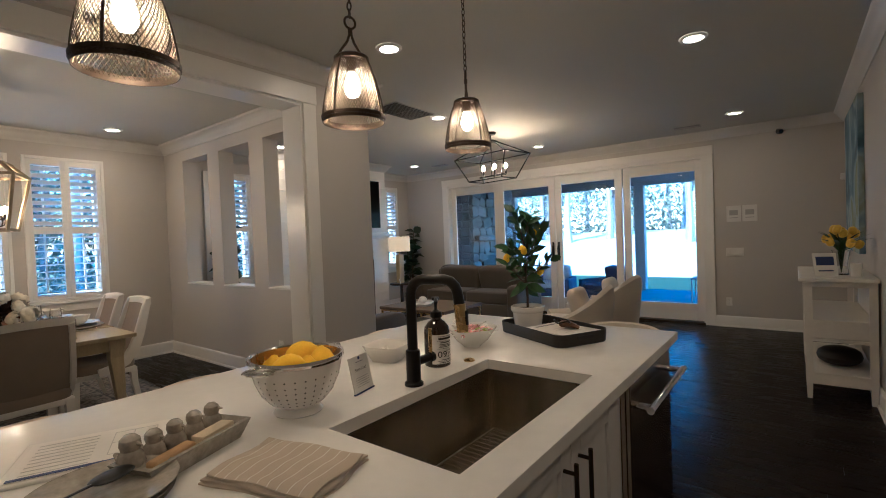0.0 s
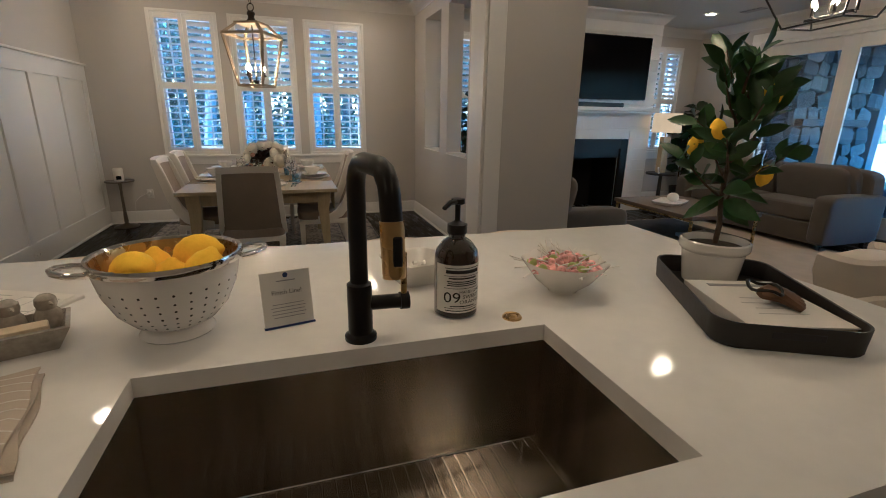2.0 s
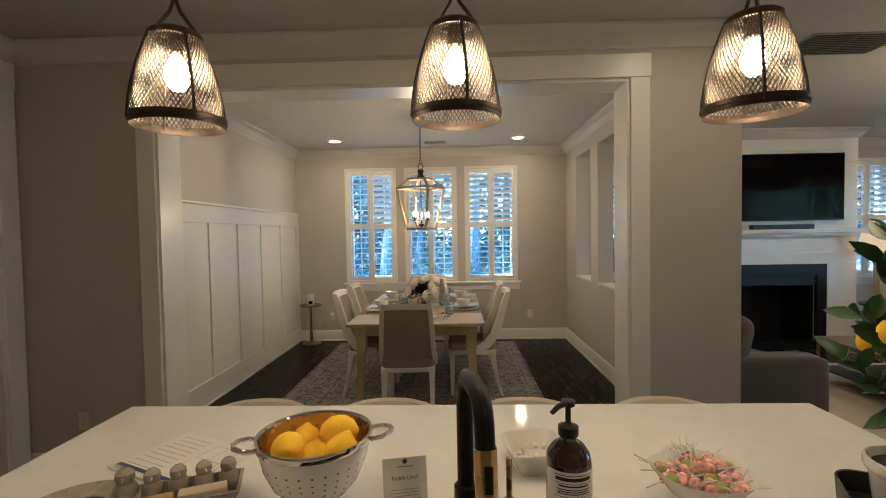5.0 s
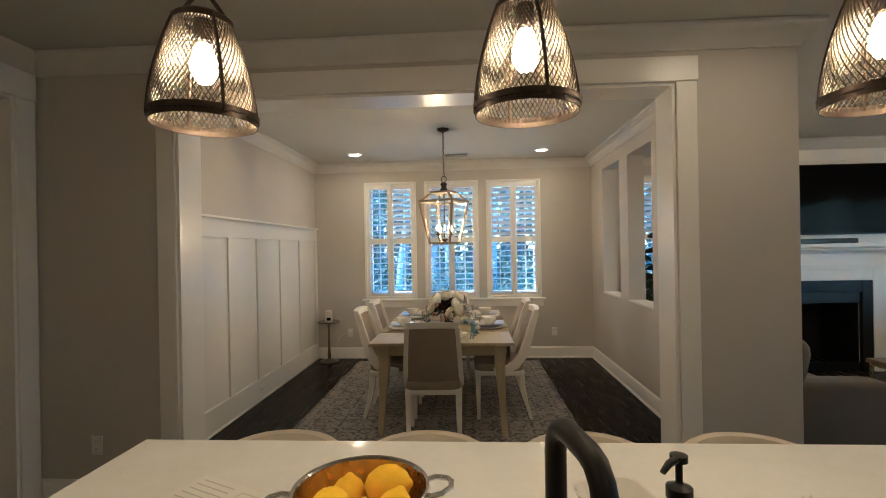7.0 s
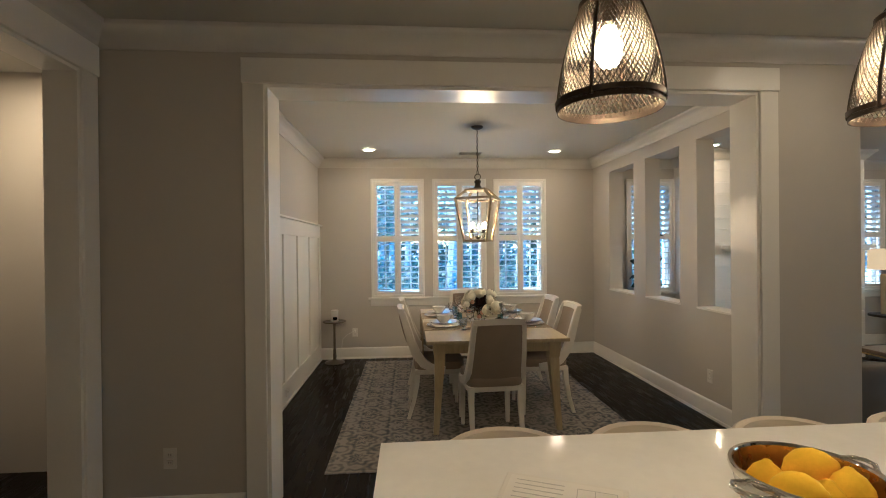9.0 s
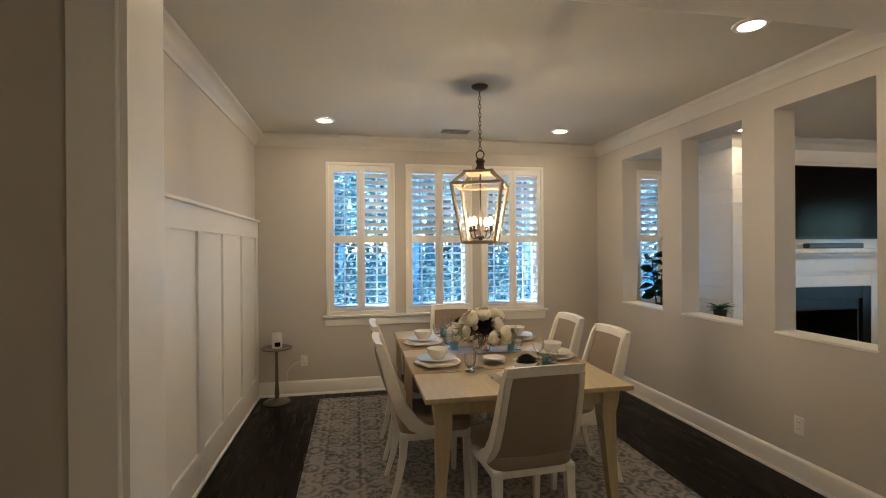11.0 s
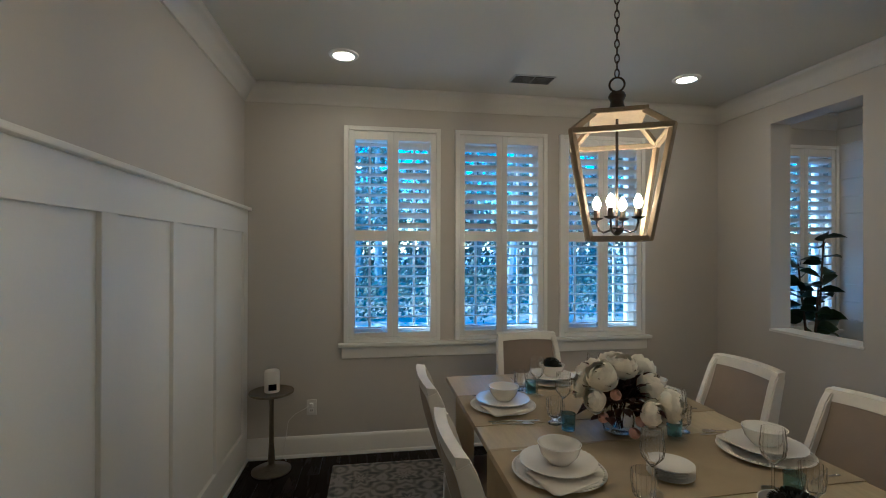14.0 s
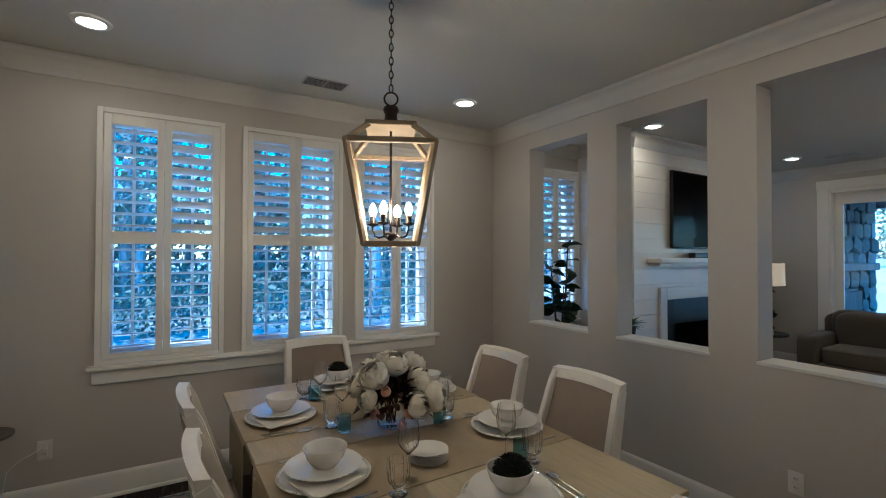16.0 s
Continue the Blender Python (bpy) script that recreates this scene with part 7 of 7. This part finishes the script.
part("canopy", lathe(B(), [(0, 2.705), (0.06, 2.71), (0.075, 2.73), (0.075, 2.739), (0, 2.739)], 24), BLACKMETAL, t, "", True)
for k in range(5):
    x = -0.2 + 0.1 * k
    y = 0.05 if k % 2 else -0.05
    b = B()
    tube(b, [(x, 0, 2.175), (x, y, 2.165), (x, y, 2.19)], 0.005, 6)
    part("arm", b, BLACKMETAL, t, "", True)
    part("candle_sleeve", lathe(B(), [(0.018, 2.185), (0.012, 2.19), (0.012, 2.255), (0, 2.255)], 12, x, y), BLACKMETAL, t, "", True)
    part("bulb", lathe(B(), [(0.008, 2.255), (0.019, 2.272), (0.021, 2.288), (0.013, 2.308), (0, 2.322)], 12, x, y), CHANDELIERBULB, t, "glowing candle bulb", True)

# console by the wall, with flowers, and painting above
t = thing("console_table", "white painted open console with shelves and a drawer", "console table", pose(4.58, YS, 0))
cw, cd, ch = 1.25, 0.46, 0.96
for x in (0.02, cw - 0.06):
    for y in (0.04, cd - 0.04):
        b = B()
        loft(b, [[(x + i * h, y + j * h, z) for i, j in ((-1, -1), (1, -1), (1, 1), (-1, 1))] for z, h in ((0, 0.016), (0.18, 0.024), (ch - 0.03, 0.025))])
        part("leg", b, WHITEWOOD, t)
b = B()
box(b, -0.03, cw, 0.005, cd + 0.02, ch - 0.03, ch, 0.006, 2)
part("tabletop", b, WHITEWOOD, t)
for z in (0.47, 0.2):
    b = B()
    box(b, 0.0, cw - 0.04, 0.02, cd - 0.02, z - 0.012, z + 0.012, 0.003, 1)
    part("shelf", b, WHITEWOOD, t)
b = B()
box(b, 0.005, cw - 0.045, 0.03, cd - 0.03, 0.485, 0.63, 0.004, 1)
part("drawer_case", b, WHITEWOOD, t)
b = B()
box(b, 0.0, cw - 0.04, 0.02, 0.035, 0.63, ch - 0.03)
part("back_panel", b, WHITEWOOD, t)
for z0, z1 in ((0.12, 0.19), (ch - 0.07, ch - 0.03)):
    b = B()
    box(b, 0.0, 0.02, 0.06, cd - 0.06, z0, z1, 0.003, 1)
    part("end_rail", b, WHITEWOOD, t)
b = B()
puff(b, pose(0.35, 0.22, 0.29), 0.34, 0.3, 0.15, 0.9, 18, 8)
part("basket", b, BLACKWOOD, t, "dark round basket on the shelf", True)
t = thing("tulip_vase", "clear vase of yellow flowers on the console", "vase", pose(4.90, YS + 0.2, 0.961))
part("glass", lathe(B(), [(0, 0), (0.045, 0), (0.05, 0.006), (0.04, 0.09), (0.06, 0.2), (0.057, 0.2), (0.037, 0.09), (0.045, 0.012), (0, 0.01)], 24), GLASS, t, "", True)
rn = random.Random(6)
b = B()
bl = None
for k in range(16):
    a, r = k * 2.4, rn.uniform(0.06, 0.24)
    e = (r * math.cos(a), 0.6 * r * math.sin(a), rn.uniform(0.30, 0.42) - 0.3 * r)
    tube(b, [(0, 0, 0.02), (0.2 * e[0], 0.2 * e[1], 0.2), e], 0.003, 5)
    leaf(b, (0.2 * e[0], 0.2 * e[1], 0.2), (e[0], e[1], 0.15), (0, 0, 1), 0.2, 0.035, 0.5)
    mm = pose(*e, rn.uniform(-30, 30), rn.uniform(-30, 30))
    if bl is None:
        bl = part("bloom", puff(B(), pose(0, 0, 0), 0.06, 0.06, 0.075, 0.9, 10, 6), YELLOW, t, "yellow bloom", True)
        bl.matrix_basis = mm
    else:
        again(bl, t, mm)
part("stems", b, LEAF, t, "green stems and leaves", True)
t = thing("small_sign", "small white sign with dark print on the console", "sign", pose(4.72, YS + 0.3, 0.961, 0, 0, -70) @ pose(0, 0, 0, -14))
b = B()
box(b, -0.08, 0.08, -0.004, 0.004, 0, 0.19, 0.003, 1)
part("card", b, PAPER, t)
b = B()
box(b, -0.06, 0.06, -0.0055, -0.004, 0.09, 0.16)
box(b, -0.05, 0.05, -0.0055, -0.004, 0.04, 0.05)
part("print", b, NAVY, t)
part_cup = thing("white_cup", "small white ceramic cup on the console", "cup", pose(4.78, YS + 0.12, 0.961))
part("cup_body", lathe(B(), [(0, 0), (0.035, 0), (0.04, 0.1), (0.037, 0.1), (0.032, 0.008), (0, 0.008)], 20), CERAMIC, part_cup, "", True)
t = thing("wall_painting", "large abstract painting in blues on canvas", "painting", pose(6.05, YS, 1.72))
b = B()
box(b, -0.62, 0.62, 0.002, 0.045, -0.62, 0.80, 0.003, 1)
part("canvas", b, PAINTING, t)

# papers, switch plate and camera on the patio wall
for y in (0.645, 0.46):
    t = thing("framed_notice", "white printed notice in a thin frame", "notice", pose(XP, y, 1.565, 0, 0, -90), "notices on the wall")
    b = B()
    box(b, -0.085, 0.085, -0.008, 0, -0.11, 0.11, 0.002, 1)
    part("frame", b, PLASTIC, t)
    b = B()
    box(b, -0.05, 0.05, -0.0095, -0.008, -0.02, 0.05)
    box(b, -0.05, 0.05, -0.0095, -0.008, -0.06, -0.05)
    part("print", b, VENTMAT, t)
t = thing("switch_plate", "white four-gang light switch plate", "switch", pose(XP, 0.64, 1.04, 0, 0, -90))
b = B()
box(b, -0.105, 0.105, -0.007, 0, -0.058, 0.058, 0.003, 2)
part("cover_plate", b, PLASTIC, t)
for k in range(4):
    b = B()
    box(b, -0.088 + 0.046 * k, -0.05 + 0.046 * k, -0.0105, -0.007, -0.033, 0.033, 0.002, 1)
    part("rocker", b, PLASTIC, t)
t = thing("security_camera", "small black security camera under the ceiling", "camera", pose(XP - 0.09, 0.13, 2.60))
b = B()
tube(b, [(0.09, 0, 0.0), (0.03, 0, 0.0)], 0.03, 14)
tube(b, [(0.03, 0.0, 0), (-0.04, -0.03, -0.02)], 0.026, 14)
part("body", b, BLACKMETAL, t, "", True)
t = thing("wall_sensor", "small white sensor high on the wall", "sensor", pose(XP - 0.001, -0.50, 1.95, 0, 0, -90))
b = B()
box(b, -0.03, 0.03, -0.035, 0, -0.04, 0.04, 0.01, 2)
part("body", b, PLASTIC, t)


# ---- outdoors ----
b = B()
gx = [-300, -100, -30, 17, 19, 21, 24, 28, 34, 44, 100, 300]
gy = [-300, -60, -20, 0, 10, 30, 80, 300]
gv = {}
for i, x in enumerate(gx):
    for j, y in enumerate(gy):
        rise = min(1.0, max(0.0, (x - 17) / 17))
        gv[i, j] = b.verts.new((x, y, -0.42 + 1.8 * rise * rise * (3 - 2 * rise)))
for i in range(len(gx) - 1):
    for j in range(len(gy) - 1):
        b.faces.new((gv[i, j], gv[i + 1, j], gv[i + 1, j + 1], gv[i, j + 1]))
structure("ground", b, DIRT, "pale straw covered ground under bare trees", "ground")
b = B()
box(b, -40, 10.5, 8.6, 60, -0.44, -0.40)
structure("woodland_floor", b, LITTER, "brown leaf litter under the trees", "ground")
b = B()
box(b, 11.7, 18.2, -12, 18, -0.46, -0.36)
structure("lawn", b, GRASS, "strip of green lawn beyond the porch", "lawn")
b = B()
box(b, XP + 0.2, 11.65, -1.2, 7.2, -0.3, -0.03)
structure("porch_floor", b, CONCRETE, "grey concrete porch floor", "porch")
b = B()
box(b, XP + 0.2, 11.75, -1.3, 7.3, 2.74, 2.84)
structure("porch_ceiling", b, PORCHWOOD, "grey boarded porch ceiling", "ceiling")
b = B()
box(b, 11.4, 11.6, -1.2, 7.15, 2.44, 2.74)
structure("porch_beam", b, PORCHWOOD, "grey porch beam on square posts", "beam")
post = None
for y in (-0.8, 2.9, 6.3):
    b = B()
    box(b, 11.4, 11.6, y - 0.11, y + 0.11, -0.03, 2.44, 0.006, 1)
    tagged(part("porch_post", b, PORCHWOOD), "square grey porch post", "post", "porch posts")
b = B()
box(b, XP + 0.2, 11.65, 6.86, 7.0, -0.3, 2.74)
structure("porch_side_wall", b, EXTSIDING, "grey clad porch end wall", "wall")

# stone fireplace on the porch
t = thing("porch_fireplace", "stacked field stone porch fireplace with a wooden mantel", "fireplace", pose(9.85, 6.04, -0.03))
b = B()
box(b, -0.85, 0.85, 0.05, 0.8, 0, 2.65)
part("core", b, MORTAR, t)
rn = random.Random(9)
stone = []
for k in range(3):
    b = B()
    puff(b, pose(0, 0, 0), 1, 1, 1, 0.5, 8, 6)
    for v in b.verts:
        v.co *= 1 + 0.12 * noise.noise(v.co * 2 + Vector((k * 7, 0, 0)))
    stone.append(part("stone", b, FIELDSTONE, t, "", True))
z, first_used = 0.0, set()
while z < 2.6:
    h = rn.uniform(0.2, 0.36)
    x = -0.87
    while x < 0.85:
        w = rn.uniform(0.22, 0.5)
        if not (abs(x + w / 2) < 0.42 and 0.2 < z + h / 2 < 0.95):
            k = rn.randrange(3)
            m = Matrix.LocRotScale((x + w / 2, 0.04, z + h / 2), Euler((0, rn.uniform(-0.35, 0.35), 0)), (w * 1.05, 0.12 + 0.06 * rn.random(), h * 1.08))
            if k in first_used:
                again(stone[k], t, m)
            else:
                first_used.add(k)
                stone[k].matrix_basis = m
        x += w
    z += h
zz = 0.0
while zz < 2.6:
    h = rn.uniform(0.14, 0.24)
    y = 0.05
    while y < 0.75:
        w = rn.uniform(0.18, 0.3)
        again(stone[rn.randrange(3)], t, Matrix.LocRotScale((-0.84, y + w / 2, zz + h / 2), Euler((0, 0, 0)), (0.1, w, h)))
        y += w
    zz += h
b = B()
box(b, -0.42, 0.42, -0.02, 0.06, 0.2, 0.95)
part("firebox", b, SOOT, t)
b = B()
box(b, -0.8, 0.8, -0.16, 0.06, 1.32, 1.44, 0.01, 2)
part("mantel_beam", b, BLACKWOOD, t)


def porch_chair(m, mat, label):
    t = thing("porch_armchair", label, "armchair", m)
    b = B()
    box(b, -0.4, 0.4, -0.4, 0.4, 0.12, 0.3, 0.02, 2)
    part("base", b, NAVYFAB, t)
    for s in (1, -1):
        b = B()
        box(b, s * 0.36 - 0.05, s * 0.36 + 0.05, -0.4, 0.4, 0.0, 0.56, 0.02, 2)
        part("arm", b, NAVYFAB, t)
    b = B()
    puff(b, pose(0, 0.02, 0.38), 0.62, 0.7, 0.16, 0.3, 20, 8)
    part("seat_cushion", b, mat, t, "", True)
    b = B()
    puff(b, pose(0, -0.3, 0.62, -12), 0.64, 0.2, 0.5, 0.35, 20, 8)
    part("back_cushion", b, mat, t, "", True)
    t.scale = (1.0, 1.0, 0.82)
    return t


porch_chair(pose(9.3, 3.0, -0.03, 0, 0, 60), NAVYFAB, "navy cushioned porch armchair")
porch_chair(pose(9.4, 4.2, -0.03, 0, 0, 100), BLUEFAB, "porch armchair with pale blue cushions")
porch_chair(pose(8.3, 4.6, -0.03, 0, 0, -150), BLUEFAB, "porch armchair with pale blue cushions")
t = thing("porch_dining_chair", "slim metal porch dining chair", "chair", pose(9.9, 1.35, -0.03))
b = B()
box(b, -0.22, 0.22, -0.22, 0.22, 0.44, 0.47, 0.004, 1)
part("seat", b, INKGREY, t)
for x in (-0.2, 0.2):
    part("back_leg", tube(B(), [(x, -0.2, 0), (x, -0.22, 0.9)], 0.014, 8), INKGREY, t, "", True)
    part("front_leg", tube(B(), [(x, 0.2, 0), (x, 0.2, 0.45)], 0.014, 8), INKGREY, t, "", True)
b = B()
tube(b, [(-0.2, -0.22, 0.88), (0.2, -0.22, 0.88)], 0.014, 8)
tube(b, [(-0.2, -0.22, 0.88), (0.2, -0.21, 0.5)], 0.01, 6)
tube(b, [(0.2, -0.22, 0.88), (-0.2, -0.21, 0.5)], 0.01, 6)
part("back_rail", b, INKGREY, t, "", True)


def tree(seed, h, leaves, m):
    rn = random.Random(seed)
    t = thing("woodland_tree", "tall slender woodland tree with thin foliage", "tree", m, "woodland trees")
    b = B()
    pts, rad = [], []
    x = y = 0
    for k in range(8):
        f = k / 7
        pts.append((x, y, -0.5 + h * f))
        rad.append(0.19 * (1 - f) ** 0.8 + 0.02 + (0.07 if k == 0 else 0))
        x += rn.uniform(-0.12, 0.12)
        y += rn.uniform(-0.12, 0.12)
    tube(b, pts, rad, 9)
    tips = []
    for k in range(16):
        f = rn.uniform(0.28, 0.98)
        i = min(6, int(f * 7))
        p = Vector(pts[i]).lerp(Vector(pts[i + 1]), f * 7 - i)
        a = rn.uniform(0, 6.28)
        L = rn.uniform(0.8, 2.4) * (1.15 - 0.6 * f)
        e = p + Vector((L * math.cos(a), L * math.sin(a), L * rn.uniform(0.1, 0.7)))
        tube(b, [p, p.lerp(e, 0.5) + Vector((0, 0, 0.12)), e], [0.05 * (1.2 - f), 0.03, 0.012], 5)
        tips.append((p, e))
        for j in range(2):
            q = p.lerp(e, rn.uniform(0.4, 0.9))
            g = q + Vector((rn.uniform(-0.6, 0.6), rn.uniform(-0.6, 0.6), rn.uniform(0, 0.6)))
            tube(b, [q, g], [0.016, 0.006], 4)
            tips.append((q, g))
    part("trunk", b, TRUNK, t, "pale grey bark trunk and bare limbs", True)
    b = B()
    for k in range(leaves):
        p, e = tips[rn.randrange(len(tips))]
        q = p.lerp(e, rn.uniform(0.4, 1.1)) + Vector((rn.gauss(0, 0.22), rn.gauss(0, 0.22), rn.gauss(0, 0.2)))
        d = Vector((rn.uniform(-1, 1), rn.uniform(-1, 1), rn.uniform(-0.7, 0.7))).normalized()
        s = d.orthogonal().normalized() * rn.uniform(0.022, 0.05)
        d *= rn.uniform(0.06, 0.12)
        b.faces.new([b.verts.new(v) for v in (q - s * 0.3, q + d * 0.5 - s, q + d, q + d * 0.5 + s)])
    part("crown", b, CROWN, t, "thin scattered green foliage")
    return t


rn = random.Random(13)
kinds = [tree(31, 11, 2200, pose(27, 4.4, 0.8)), tree(32, 14, 3000, pose(29, 9.2, 1.0, 0, 0, 40)), tree(33, 9, 4000, pose(4.2, 17.5, 0)), tree(34, 6.5, 4500, pose(-1.5, 16, 0))]
spots = []
for k in range(80):
    r, a = rn.uniform(24, 50), math.radians(rn.uniform(-18, 128))
    spots.append((5 + r * math.cos(a), 2 + r * math.sin(a)))
for k in range(26):
    spots.append((rn.uniform(-11, 12), rn.uniform(15.5, 30)))
for x, y in spots:
    k = rn.randrange(4)
    s = rn.uniform(0.8, 1.3)
    up = min(1.0, max(0.0, (x - 17) / 17))
    o = copy_thing(kinds[k], pose(x, y, -0.1 + 1.8 * up * up * (3 - 2 * up), 0, 0, rn.uniform(0, 360)))
    o.scale = (s, s, s)
# undergrowth along the wood's edge, raised tall on the patio side as backdrop
b = B()
rn = random.Random(17)
for k in range(44000):
    if k % 2:
        a, r = math.radians(rn.uniform(-20, 60)), rn.uniform(28, 46)
        p = Vector((5 + r * math.cos(a), 2 + r * math.sin(a), 0.9 + abs(rn.gauss(0, 4.2))))
    else:
        p = Vector((rn.uniform(-10, 12), rn.uniform(15, 30), -0.42 + abs(rn.gauss(0, 0.7))))
    d = Vector((rn.uniform(-1, 1), rn.uniform(-1, 1), rn.uniform(-0.5, 1))).normalized()
    far = 1.5 if k % 2 else 1.0
    s = d.orthogonal().normalized() * rn.uniform(0.03, 0.08) * far
    d *= rn.uniform(0.08, 0.22) * far
    b.faces.new([b.verts.new(v) for v in (p - s * 0.3, p + d * 0.5 - s, p + d, p + d * 0.5 + s)])
# free leaves added as a tall screen that shuts out the sky
for k in range(60000):
    if k % 2:
        a, q = math.radians(rn.uniform(-24, 62)), rn.uniform(38, 50)
        p = Vector((5 + q * math.cos(a), 2 + q * math.sin(a), 1.0 + 15 * rn.random() ** 1.4))
    else:
        p = Vector((rn.uniform(-26, 30), rn.uniform(24, 36), -0.3 + 13 * rn.random() ** 1.3))
    d = Vector((rn.uniform(-1, 1), rn.uniform(-1, 1), rn.uniform(-1, 1))).normalized()
    s = d.orthogonal().normalized() * rn.uniform(0.06, 0.16)
    d *= rn.uniform(0.3, 0.6)
    b.faces.new([b.verts.new(v) for v in (p - s * 0.3, p + d * 0.5 - s, p + d, p + d * 0.5 + s)])
tagged(part("undergrowth", b, CROWN), "scrubby green undergrowth with a tall loose leaf screen hiding the sky", "shrubs", kind="stuff")

# floor boards, the nearest as single planks
rn = random.Random(23)
XA, XB, YA, YB = -3.0, XP, -1.85, YF
pw = 0.127
near, rest = [], B()
x = XA
while x < XB:
    y = YA - rn.uniform(0, 1.2)
    while y < YB:
        L = rn.uniform(1.0, 2.1)
        y0, y1, x1 = max(y, YA), min(y + L, YB), min(x + pw, XB)
        if y1 - y0 > 0.05:
            if -1.3 < x < 2.6 and y1 > 2.6:
                near.append((x, x1, y0, y1))
            else:
                box(rest, x + 0.0008, x1 - 0.0008, y0 + 0.0008, y1 - 0.0008, -0.02, 0.0)
        y += L
    x += pw
floor_ob = bpy.data.objects["floor"]
tagged(part("floorboards", rest, FLOOR, floor_ob, "dark stained oak boards"), kind="stuff")
cache = {}
for x0, x1, y0, y1 in near:
    b = B()
    box(b, -(x1 - x0) / 2 + 0.0008, (x1 - x0) / 2 - 0.0008, -(y1 - y0) / 2 + 0.0008, (y1 - y0) / 2 - 0.0008, -0.02, 0.0)
    o = part("floorboard", b, FLOOR, floor_ob)
    o.location = ((x0 + x1) / 2, (y0 + y1) / 2, 0)
